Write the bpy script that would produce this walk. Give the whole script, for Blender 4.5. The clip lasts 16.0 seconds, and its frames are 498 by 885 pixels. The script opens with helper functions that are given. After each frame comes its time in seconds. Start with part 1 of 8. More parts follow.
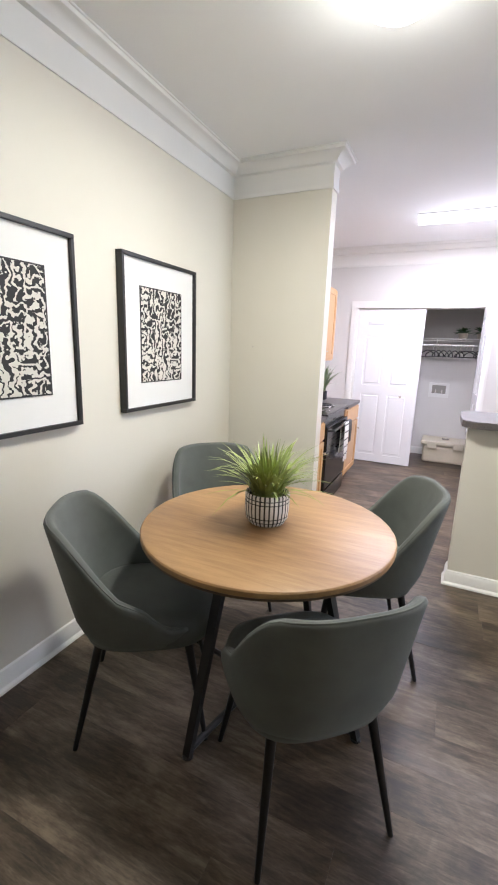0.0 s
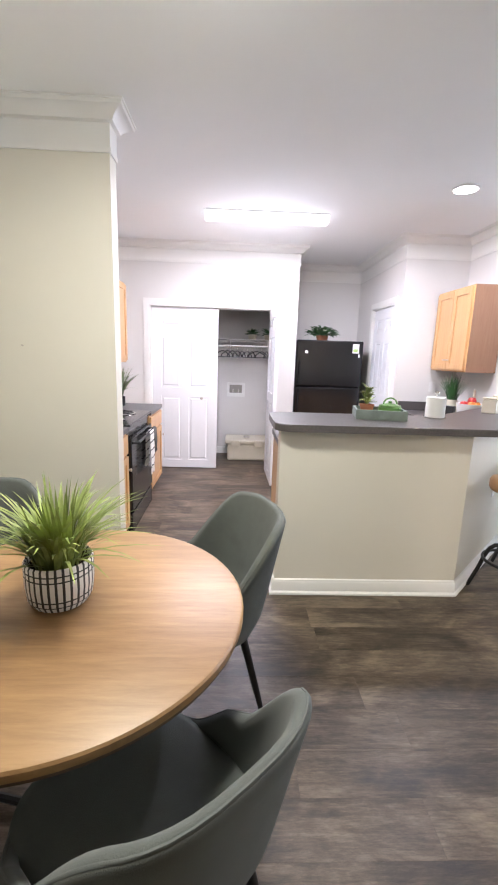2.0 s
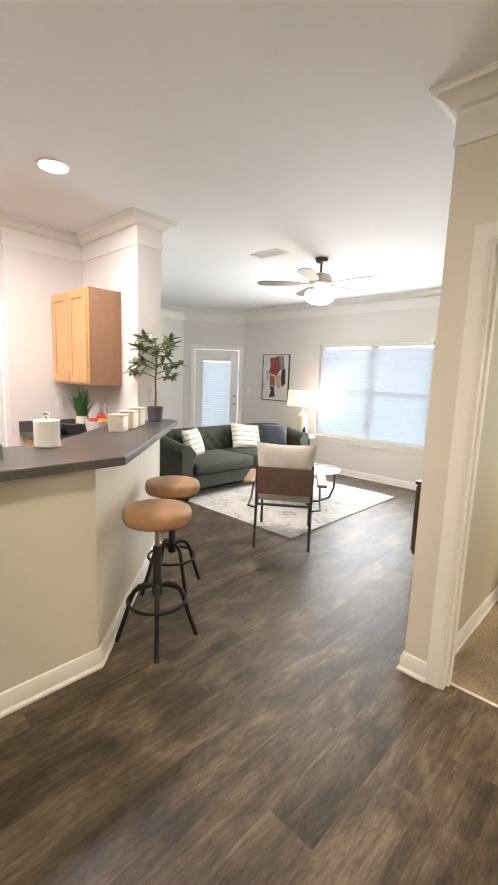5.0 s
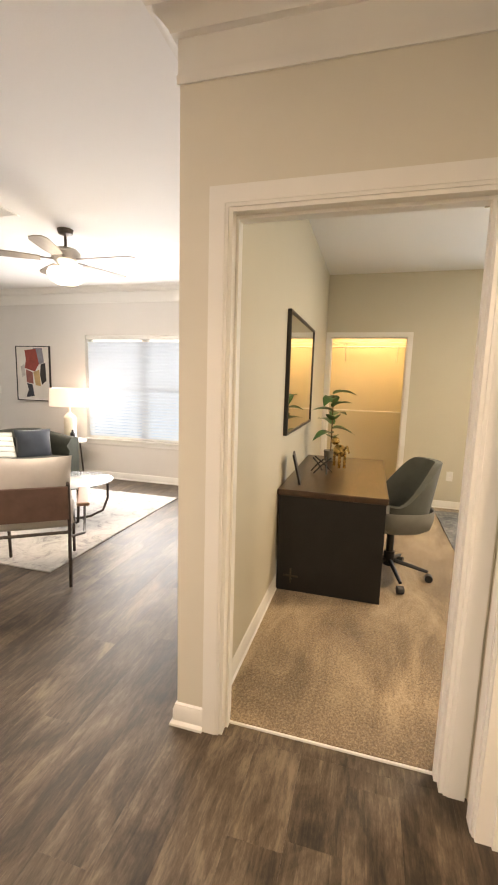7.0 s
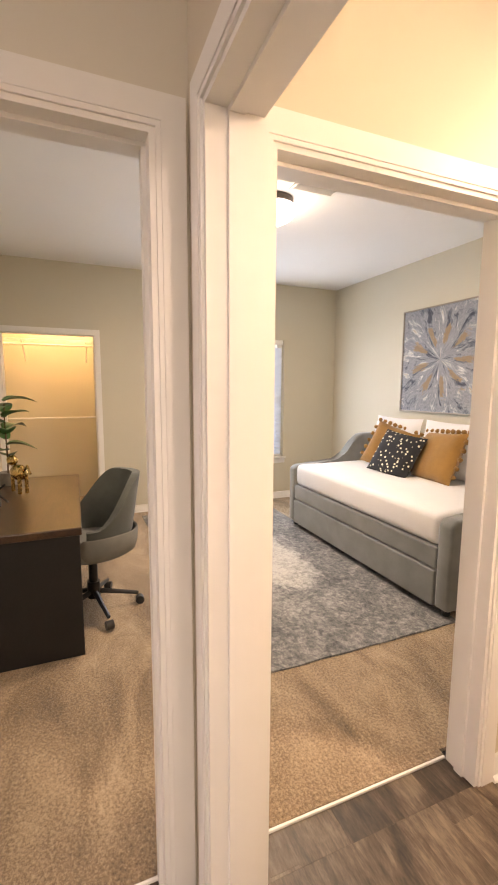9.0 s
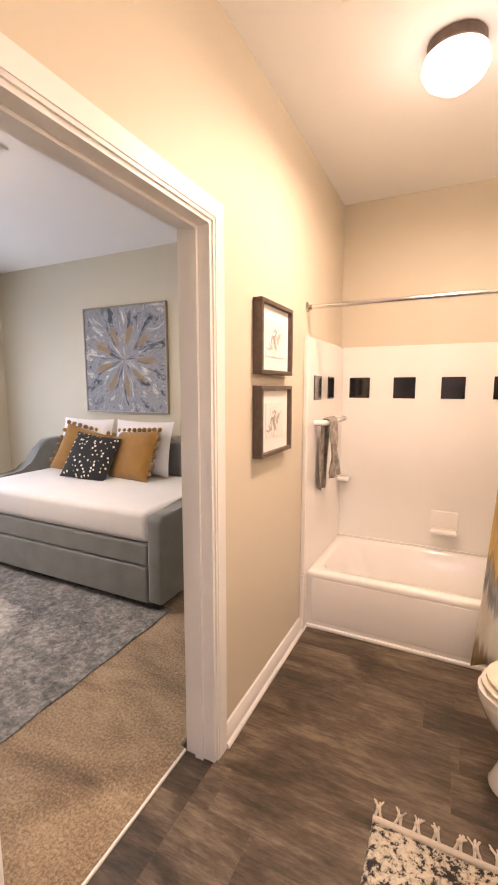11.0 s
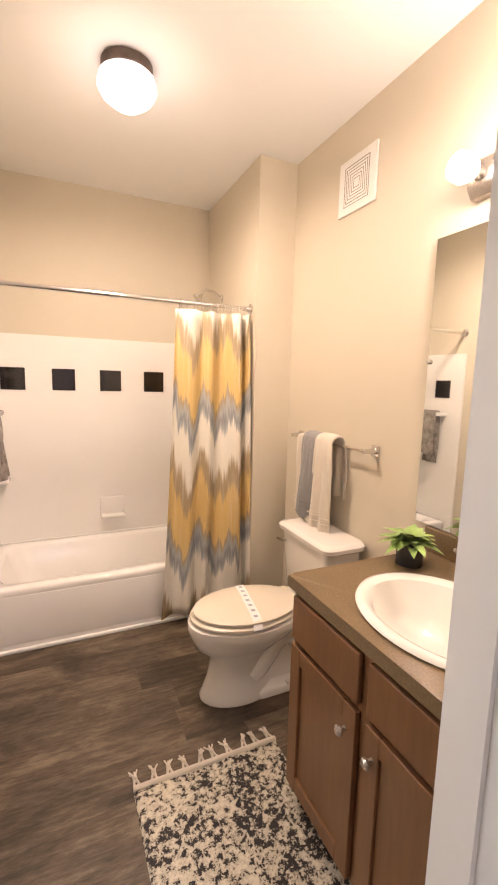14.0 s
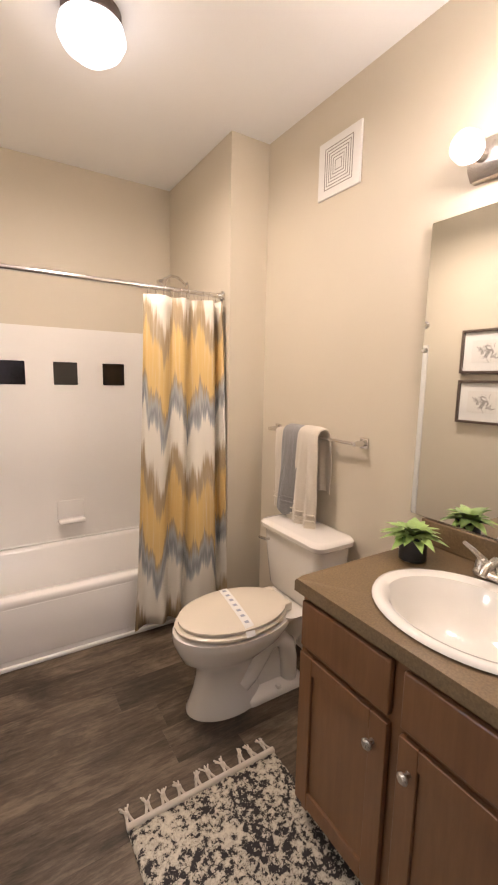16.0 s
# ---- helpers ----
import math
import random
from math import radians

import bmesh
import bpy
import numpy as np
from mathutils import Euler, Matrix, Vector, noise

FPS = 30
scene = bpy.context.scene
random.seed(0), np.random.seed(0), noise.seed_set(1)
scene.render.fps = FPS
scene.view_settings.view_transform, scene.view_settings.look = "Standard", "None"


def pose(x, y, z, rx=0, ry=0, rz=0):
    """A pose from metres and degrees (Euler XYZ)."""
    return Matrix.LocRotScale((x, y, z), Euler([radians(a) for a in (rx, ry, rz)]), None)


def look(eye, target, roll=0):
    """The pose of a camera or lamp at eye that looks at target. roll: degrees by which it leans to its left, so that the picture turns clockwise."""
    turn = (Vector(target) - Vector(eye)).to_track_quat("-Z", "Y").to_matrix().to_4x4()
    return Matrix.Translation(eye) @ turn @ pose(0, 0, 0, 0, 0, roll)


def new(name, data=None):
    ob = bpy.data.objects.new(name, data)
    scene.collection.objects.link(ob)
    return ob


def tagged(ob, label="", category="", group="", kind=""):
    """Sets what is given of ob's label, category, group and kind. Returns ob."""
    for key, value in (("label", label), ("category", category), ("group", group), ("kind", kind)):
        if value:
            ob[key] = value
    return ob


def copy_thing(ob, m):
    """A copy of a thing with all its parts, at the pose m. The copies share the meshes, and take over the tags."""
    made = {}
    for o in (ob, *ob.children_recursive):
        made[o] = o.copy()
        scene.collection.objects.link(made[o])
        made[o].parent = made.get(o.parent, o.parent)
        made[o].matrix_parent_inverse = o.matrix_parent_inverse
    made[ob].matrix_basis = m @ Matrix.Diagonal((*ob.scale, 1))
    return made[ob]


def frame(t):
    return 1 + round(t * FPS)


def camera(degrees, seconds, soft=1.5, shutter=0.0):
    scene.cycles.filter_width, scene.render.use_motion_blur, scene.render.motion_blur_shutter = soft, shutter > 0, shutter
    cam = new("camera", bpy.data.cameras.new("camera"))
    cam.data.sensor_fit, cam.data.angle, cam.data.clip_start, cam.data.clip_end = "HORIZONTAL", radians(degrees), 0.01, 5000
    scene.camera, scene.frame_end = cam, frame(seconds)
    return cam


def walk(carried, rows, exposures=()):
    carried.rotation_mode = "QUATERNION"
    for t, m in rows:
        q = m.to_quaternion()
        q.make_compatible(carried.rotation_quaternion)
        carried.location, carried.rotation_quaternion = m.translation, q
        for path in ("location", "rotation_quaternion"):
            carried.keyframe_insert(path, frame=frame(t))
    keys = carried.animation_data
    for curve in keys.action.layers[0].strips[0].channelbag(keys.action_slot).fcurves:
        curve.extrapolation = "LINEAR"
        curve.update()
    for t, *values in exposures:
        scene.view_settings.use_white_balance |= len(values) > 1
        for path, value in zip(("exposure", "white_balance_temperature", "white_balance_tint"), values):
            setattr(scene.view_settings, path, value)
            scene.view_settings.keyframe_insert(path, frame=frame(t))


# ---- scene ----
cam = camera(60.8, 16.0, 2.0)
METRES, EYE, TILT, LEAN, TURN = 3.264, 1.44, 0.0, 0.0, 24.7
ROWS = [
    (0.0, 0.0, 0.0, 0.0, 0.42, -12.6, -1.89),
    (0.5, -0.0152, 0.0306, -0.0011, -8.81, -12.1, -1.57),
    (1.0, -0.0164, 0.0601, -0.0029, -15.15, -12.44, -1.75),
    (1.5, -0.0002, 0.1004, -0.0014, -20.91, -11.76, -1.78),
    (2.0, 0.0155, 0.1327, -0.001, -26.57, -11.63, -1.86),
    (2.5, 0.0285, 0.1714, 0.0058, -36.08, -10.94, -1.6),
    (3.0, 0.0441, 0.1962, 0.0048, -46.54, -10.94, -1.95),
    (3.5, 0.0896, 0.2086, -0.0004, -50.47, -10.39, -2.03),
    (4.0, 0.148, 0.2149, 0.0026, -52.05, -9.95, -2.52),
    (4.5, 0.1852, 0.2132, 0.0013, -58.79, -9.42, -2.38),
    (5.0, 0.2216, 0.2213, 0.0042, -70.99, -8.65, -2.14),
    (7.5, 0.4144, 0.1535, 0.0057, -107.38, -7.75, -1.16),
    (8.0, 0.4473, 0.1402, 0.0074, -118.89, -7.25, -0.38),
    (8.5, 0.4651, 0.1116, 0.0058, -128.92, -7.77, -0.23),
    (9.0, 0.4806, 0.0705, 0.0085, -136.97, -7.37, -0.29),
    (9.5, 0.4882, 0.0509, 0.0093, -147.58, -7.36, -0.48),
    (10.0, 0.5051, 0.036, 0.0117, -159.52, -7.2, -0.12),
    (12.5, 0.5783, 0.0541, 0.0126, -203.38, -7.73, -0.54),
    (13.0, 0.6071, 0.0389, 0.0116, -213.05, -8.01, -0.23),
    (13.5, 0.6357, 0.0231, 0.0098, -222.28, -7.92, -0.56),
    (14.0, 0.647, 0.0069, 0.0115, -229.04, -7.8, -1.43),
    (14.5, 0.6418, -0.0161, 0.0093, -231.39, -7.98, -0.86),
    (15.0, 0.6385, -0.0382, 0.0094, -233.05, -8.05, -0.68),
    (15.5, 0.6454, -0.0513, 0.01, -234.88, -8.18, -0.95),
    (16.0, 0.6504, -0.0599, 0.0055, -236.58, -8.36, -1.08),
]
walk(cam, [(t, pose(0, 0, EYE, TILT, LEAN, TURN) @ pose(METRES * x, METRES * y, METRES * z, 90 + pitch, roll, yaw)) for t, x, y, z, yaw, pitch, roll in ROWS],
     exposures=((0.0, 0.86, 5850, 12), (2.5, 0.94, 6050, 12), (4.0, 0.88, 6800, 12), (5.2, 0.76, 7400, 12), (7.3, 0.82, 8600, 18), (8.3, 0.90, 8800, 20), (9.0, 0.72, 7900, 26), (10.0, 0.48, 7400, 31), (12.4, 0.41, 6750, 25), (15.0, 0.26, 6400, 23), (16.0, 0.06, 6050, 21)))

# ---- world and lights ----
world = bpy.data.worlds.new("world")
scene.world = world
world.use_nodes = True
sky = world.node_tree.nodes.new("ShaderNodeTexSky")
sky.sky_type, sky.sun_disc, sky.sun_elevation, sky.sun_rotation = "NISHITA", False, radians(50), radians(120)
world.node_tree.links.new(sky.outputs[0], world.node_tree.nodes["Background"].inputs[0])
world.node_tree.nodes["Background"].inputs[1].default_value = 0.12


def lamp(name, kind, m, watts, colour, size=0.3, size_y=None, spread=None):
    data = bpy.data.lights.new(name, kind)
    data.energy, data.color = watts, colour
    if kind == "AREA":
        data.shape = "RECTANGLE" if size_y else "DISK"
        data.size = size
        if size_y:
            data.size_y = size_y
        if spread:
            data.spread = radians(spread)
    elif kind == "SUN":
        data.angle = radians(size)
    else:
        data.shadow_soft_size = size
    ob = new(name, data)
    ob.matrix_world = m
    return ob


WARM, NEUTRAL, COOL = (1.0, 0.80, 0.56), (1.0, 0.935, 0.77), (0.98, 0.92, 1.0)
lamp("sun", "SUN", look((-8, 7, 9), (2, 2, 0)), 2.5, (1.0, 0.95, 0.88), 0.5)


def globe_lamp(name, x, y, down, up, colour, r=0.15, drop=0.17, top=2.75):
    """A flush ceiling light: most of it falls down from the glass, some spreads over the ceiling."""
    lamp(name, "AREA", pose(x, y, top - drop - 0.012), down, colour, 2 * r)
    lamp(name + "_halo", "POINT", pose(x, y, top - drop * 0.75), up, colour, r * 0.5)


globe_lamp("dining_light", -0.29, 1.70, 22, 5.0, NEUTRAL, top=2.68)
lamp("kitchen_light", "AREA", pose(0.12, 4.54, 2.60), 40, COOL, 1.05, 0.18)
# Added lamp in mid-air below the strip light, only to brighten the ceiling.
lamp("kitchen_ceiling_fill", "POINT", pose(0.12, 4.54, 2.18), 8.5, COOL, 0.3)
lamp("recessed_light", "AREA", pose(1.52, 3.77, 2.655), 18, COOL, 0.16)
globe_lamp("fan_light", 4.11, 3.59, 16, 12, (1.0, 0.93, 0.82), 0.12, 0.44, 2.68)
lamp("table_lamp_light", "POINT", pose(5.78, 4.96, 1.16), 1.1, WARM, 0.06)
lamp("living_daylight", "AREA", pose(6.10, 4.05, 1.3, 0, 90, 0), 62, (0.77, 0.87, 1.0), 1.4, 1.75)
lamp("bedroom_daylight", "AREA", pose(6.26, -1.08, 1.3, 0, 90, 0), 24, (0.60, 0.80, 1.0), 1.4, 1.1)
globe_lamp("bedroom_light", 4.14, -0.46, 27, 6, (1.0, 0.90, 0.73))
lamp("closet_light", "POINT", pose(6.85, 1.05, 2.45), 24, (1.0, 0.68, 0.34), 0.05)
globe_lamp("bath_light", 1.60, -1.06, 22, 2.4, (1.0, 0.82, 0.63), 0.12, 0.16)
lamp("vanity_light", "POINT", pose(0.76, 0.12, 2.17), 17, (1.0, 0.85, 0.70), 0.06)


# ---- mesh tools ----
def box(bm, x0, x1, y0, y1, z0, z1, bev=0.0, seg=2, m=None):
    at = Matrix.Translation(((x0 + x1) / 2, (y0 + y1) / 2, (z0 + z1) / 2)) @ Matrix.Diagonal((abs(x1 - x0), abs(y1 - y0), abs(z1 - z0), 1))
    made = bmesh.ops.create_cube(bm, size=1, matrix=(m @ at) if m else at)["verts"]
    if bev:
        edges = list({e for v in made for e in v.link_edges})
        bmesh.ops.bevel(bm, geom=edges, offset=bev, segments=seg, profile=0.5, affect="EDGES")
    return bm


def ring_faces(bm, rings, closed=True, caps=True):
    n = len(rings[0])
    for a, b in zip(rings, rings[1:]):
        for i in range(n if closed else n - 1):
            j = (i + 1) % n
            bm.faces.new((a[i], a[j], b[j], b[i]))
    if caps:
        bm.faces.new(list(reversed(rings[0])))
        bm.faces.new(rings[-1])


def tube(bm, pts, r, n=8, r1=None, caps=True):
    pts = [Vector(p) for p in pts]
    rings, side = [], None
    for i, p in enumerate(pts):
        d = (pts[min(i + 1, len(pts) - 1)] - pts[max(i - 1, 0)]).normalized()
        if side is None:
            side = d.orthogonal().normalized()
        side = (side - d * side.dot(d)).normalized()
        up = d.cross(side)
        k = i / max(1, len(pts) - 1)
        rad = r if r1 is None else r + (r1 - r) * k
        rings.append([bm.verts.new(p + rad * (math.cos(a) * side + math.sin(a) * up)) for a in (2 * math.pi * j / n for j in range(n))])
    ring_faces(bm, rings, True, caps)
    return bm


def lathe(bm, prof, n=28, c=(0, 0, 0), sx=1.0, sy=1.0, caps=True):
    rings = [[bm.verts.new((c[0] + sx * r * math.cos(2 * math.pi * j / n), c[1] + sy * r * math.sin(2 * math.pi * j / n), c[2] + z)) for j in range(n)] for r, z in prof]
    ring_faces(bm, rings, True, caps)
    return bm


def torus(bm, c, big, small, n=32, k=8):
    rings = []
    for i in range(n):
        a = 2 * math.pi * i / n
        rings.append([bm.verts.new((c[0] + (big + small * math.cos(b)) * math.cos(a), c[1] + (big + small * math.cos(b)) * math.sin(a), c[2] + small * math.sin(b))) for b in (2 * math.pi * j / k for j in range(k))])
    rings.append(rings[0])
    ring_faces(bm, rings, True, False)
    return bm


def plate(bm, pts, z0, z1, m=None):
    """A flat outline, extruded from z0 to z1."""
    m = m or Matrix()
    lo = [bm.verts.new(m @ Vector((x, y, z0))) for x, y in pts]
    hi = [bm.verts.new(m @ Vector((x, y, z1))) for x, y in pts]
    ring_faces(bm, [lo, hi])
    return bm


def sweep(bm, path, prof, closed=False):
    """A moulding: prof is (out, up) pairs, path a plan line with its room on the right; corners are mitred."""
    path = [Vector(p) for p in path]
    rings = []
    for i, p in enumerate(path):
        before = (p - path[i - 1]).normalized() if (i or closed) else None
        after = (path[(i + 1) % len(path)] - p).normalized() if (i < len(path) - 1 or closed) else None
        a, b = before or after, after or before
        na, nb = Vector((a.y, -a.x)), Vector((b.y, -b.x))
        out = (na + nb) / (1 + na.dot(nb))
        rings.append([bm.verts.new((p.x + out.x * o, p.y + out.y * o, u)) for o, u in prof])
    if closed:
        rings.append(rings[0])
    ring_faces(bm, rings, True, not closed)
    return bm


def cushion(bm, w, d, h, m=None, n=12, puff=0.45, ear=0.0):
    """A stuffed pillow lying flat: w by d, h thick in the middle."""
    m = m or Matrix()
    top, low = [], []
    for i in range(n + 1):
        for j in range(n + 1):
            u, v = 2 * i / n - 1, 2 * j / n - 1
            f = max(0.0, (1 - abs(u) ** 2.6) * (1 - abs(v) ** 2.6)) ** puff
            pinch = 1 - 0.06 * (1 - v * v) * abs(u) ** 3 if ear else 1
            pinch2 = 1 - 0.06 * (1 - u * u) * abs(v) ** 3 if ear else 1
            wob = 0.012 * noise.noise((u * 1.7 + w * 9, v * 1.7, d * 5))
            x, y = u * w / 2 * pinch, v * d / 2 * pinch2
            top.append(bm.verts.new(m @ Vector((x, y, h / 2 * f + wob * f))))
            edge = i in (0, n) or j in (0, n)
            low.append(top[-1] if edge else bm.verts.new(m @ Vector((x, y, -h / 2 * f + wob * f))))
    q = n + 1
    for i in range(n):
        for j in range(n):
            a, b, c, d2 = i * q + j, (i + 1) * q + j, (i + 1) * q + j + 1, i * q + j + 1
            bm.faces.new((top[a], top[b], top[c], top[d2]))
            bm.faces.new((low[d2], low[c], low[b], low[a]))
    return bm


def part(name, bm, material, parent=None, label="", smooth=None, m=None):
    """Links a bmesh as one mesh object, under a thing or a part."""
    data = bpy.data.meshes.new(name)
    bmesh.ops.recalc_face_normals(bm, faces=bm.faces)
    bm.to_mesh(data)
    bm.free()
    if smooth:
        data.polygons.foreach_set("use_smooth", [True] * len(data.polygons))
        data.set_sharp_from_angle(angle=radians(smooth))
    data.materials.append(material)
    ob = new(name, data)
    if parent:
        ob.parent = parent
    if m:
        ob.matrix_basis = m
    if label:
        tagged(ob, label)
    return ob


def thing(name, label, category, m=None, group=""):
    ob = new(name)
    ob.empty_display_size = 0.1
    if m:
        ob.matrix_basis = m
    return tagged(ob, label, category, group)


def structure(name, bm, material, label="", category="", smooth=None):
    return tagged(part(name, bm, material, None, "", smooth), label, category, "", "structure")


def B():
    return bmesh.new()


# ---- materials ----
def nodes_of(name):
    mt = bpy.data.materials.new(name)
    mt.use_nodes = True
    nt = mt.node_tree
    return mt, nt, nt.nodes["Principled BSDF"]


def add(nt, kind, **props):
    n = nt.nodes.new(kind)
    for key, v in props.items():
        if key == "inp":
            for k, val in v.items():
                n.inputs[k].default_value = val
        elif key == "operation":
            n.operation = v
        elif key == "data_type":
            n.data_type = v
        elif key == "blend_type":
            n.blend_type = v
        elif key == "wave_type":
            n.wave_type = v
        elif key == "feature":
            n.feature = v
        elif key == "distance":
            n.distance = v
    return n


def ramp(nt, fac, stops, constant=False):
    r = nt.nodes.new("ShaderNodeValToRGB")
    r.color_ramp.interpolation = "CONSTANT" if constant else "LINEAR"
    el = r.color_ramp.elements
    while len(el) < len(stops):
        el.new(0.5)
    for e, (p, c) in zip(el, stops):
        e.position, e.color = p, (*c, 1) if len(c) == 3 else c
    nt.links.new(fac, r.inputs[0])
    return r.outputs[0]


def coords(nt, stretch=(1, 1, 1), rand=False, turn=(0, 0, 0)):
    tc = nt.nodes.new("ShaderNodeTexCoord")
    mp = nt.nodes.new("ShaderNodeMapping")
    mp.inputs["Scale"].default_value = stretch
    mp.inputs["Rotation"].default_value = turn
    src = tc.outputs["Object"]
    if rand:
        info = nt.nodes.new("ShaderNodeObjectInfo")
        off = add(nt, "ShaderNodeVectorMath", operation="SCALE")
        off.inputs[0].default_value = (37.0, 53.0, 19.0)
        nt.links.new(info.outputs["Random"], off.inputs["Scale"])
        plus = add(nt, "ShaderNodeVectorMath", operation="ADD")
        nt.links.new(src, plus.inputs[0])
        nt.links.new(off.outputs[0], plus.inputs[1])
        src = plus.outputs[0]
    nt.links.new(src, mp.inputs["Vector"])
    return mp.outputs[0]


def tex_noise(nt, vec, scale, detail=4.0, rough=0.55, dist=0.0):
    n = nt.nodes.new("ShaderNodeTexNoise")
    n.inputs["Scale"].default_value, n.inputs["Detail"].default_value = scale, detail
    n.inputs["Roughness"].default_value, n.inputs["Distortion"].default_value = rough, dist
    nt.links.new(vec, n.inputs["Vector"])
    return n.outputs["Fac"]


def bump(nt, bsdf, height, strength, dist=0.002):
    b = nt.nodes.new("ShaderNodeBump")
    b.inputs["Strength"].default_value, b.inputs["Distance"].default_value = strength, dist
    nt.links.new(height, b.inputs["Height"])
    nt.links.new(b.outputs[0], bsdf.inputs["Normal"])


def tone(c, k):
    return tuple(min(1.0, v * k) for v in c)


def mat(name, col, rough=0.5, metal=0.0, var=0.1, scale=4.0, bmp=0.1, bscale=90.0, stretch=(1, 1, 1), col2=None, sheen=0.0, coat=0.0, rvar=0.08, dist=0.0, bdist=0.002, rand=False):
    """A plain surface with two scales of variation: a broad tone change and a fine grain with relief."""
    mt, nt, bs = nodes_of(name)
    vec = coords(nt, stretch, rand)
    broad = tex_noise(nt, vec, scale, 5, 0.6, dist)
    nt.links.new(ramp(nt, broad, [(0.3, tone(col, 1 - var)), (0.7, col2 or tone(col, 1 + var))]), bs.inputs["Base Color"])
    fine = tex_noise(nt, vec, bscale, 3, 0.6)
    nt.links.new(ramp(nt, fine, [(0.25, (max(0.02, rough - rvar),) * 3), (0.75, (min(1, rough + rvar),) * 3)]), bs.inputs["Roughness"])
    bs.inputs["Metallic"].default_value = metal
    bs.inputs["Sheen Weight"].default_value = sheen
    bs.inputs["Coat Weight"].default_value = coat
    bs.inputs["Coat Roughness"].default_value = 0.12
    if bmp:
        bump(nt, bs, fine, bmp, bdist)
    return mt


def glow(name, col, strength):
    mt, nt, bs = nodes_of(name)
    bs.inputs["Base Color"].default_value = (0.9, 0.9, 0.9, 1)
    bs.inputs["Emission Color"].default_value = (*col, 1)
    bs.inputs["Emission Strength"].default_value = strength
    return mt


def wood(name, light, dark, along="x", scale=3.0, rough=0.4, coat=0.0, ringy=7.0, rand=False):
    mt, nt, bs = nodes_of(name)
    st = {"x": (0.12, 1, 1), "y": (1, 0.12, 1), "z": (1, 1, 0.1)}[along]
    vec = coords(nt, st, rand)
    big = tex_noise(nt, vec, scale, 5, 0.6, 0.8)
    fine = tex_noise(nt, vec, scale * ringy * 3, 5, 0.7, 0.3)
    mix = add(nt, "ShaderNodeMath", operation="MULTIPLY_ADD", inp={1: 0.45})
    nt.links.new(fine, mix.inputs[0])
    half = add(nt, "ShaderNodeMath", operation="MULTIPLY", inp={1: 0.62})
    nt.links.new(big, half.inputs[0])
    nt.links.new(half.outputs[0], mix.inputs[2])
    nt.links.new(ramp(nt, mix.outputs[0], [(0.36, dark), (0.52, tuple((a + b) / 2 for a, b in zip(light, dark))), (0.66, light)]), bs.inputs["Base Color"])
    bs.inputs["Roughness"].default_value = rough
    bs.inputs["Coat Weight"].default_value = coat
    bump(nt, bs, fine, 0.12, 0.001)
    return mt


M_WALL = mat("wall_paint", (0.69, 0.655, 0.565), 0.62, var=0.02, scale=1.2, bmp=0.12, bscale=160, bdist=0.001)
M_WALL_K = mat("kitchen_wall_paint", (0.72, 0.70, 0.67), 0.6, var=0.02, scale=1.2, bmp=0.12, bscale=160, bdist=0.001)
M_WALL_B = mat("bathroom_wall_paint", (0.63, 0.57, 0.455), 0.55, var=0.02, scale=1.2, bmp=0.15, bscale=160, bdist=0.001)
M_WALL_R = mat("bedroom_wall_paint", (0.595, 0.56, 0.455), 0.6, var=0.02, scale=1.2, bmp=0.15, bscale=160, bdist=0.001)
M_CEIL = mat("ceiling_paint", (0.87, 0.87, 0.86), 0.85, var=0.015, scale=1.0, bmp=0.35, bscale=120, bdist=0.002)
M_TRIM = mat("white_trim_paint", (0.81, 0.80, 0.765), 0.45, var=0.015, scale=3, bmp=0.012, bscale=90)
M_DOOR = mat("white_door_paint", (0.80, 0.80, 0.81), 0.4, var=0.015, scale=3, bmp=0.05, bscale=60)
M_BLACK = mat("black_metal", (0.018, 0.017, 0.016), 0.42, 0.3, var=0.25, scale=20, bmp=0.1, bscale=200)
M_BLACKPLASTIC = mat("black_plastic", (0.015, 0.015, 0.016), 0.35, 0, var=0.2, scale=12, bmp=0.05)
M_CHROME = mat("chrome", (0.72, 0.70, 0.67), 0.16, 1.0, var=0.04, bmp=0.0)
M_NICKEL = mat("brushed_nickel", (0.56, 0.52, 0.47), 0.3, 1.0, var=0.06, scale=10, bmp=0.05, bscale=300)
M_MIRROR = mat("mirror_silver", (0.86, 0.88, 0.86), 0.015, 1.0, var=0.0, bmp=0.0, rvar=0.0)
M_WHITE = mat("white_plastic", (0.80, 0.79, 0.76), 0.4, var=0.02, bmp=0.03)


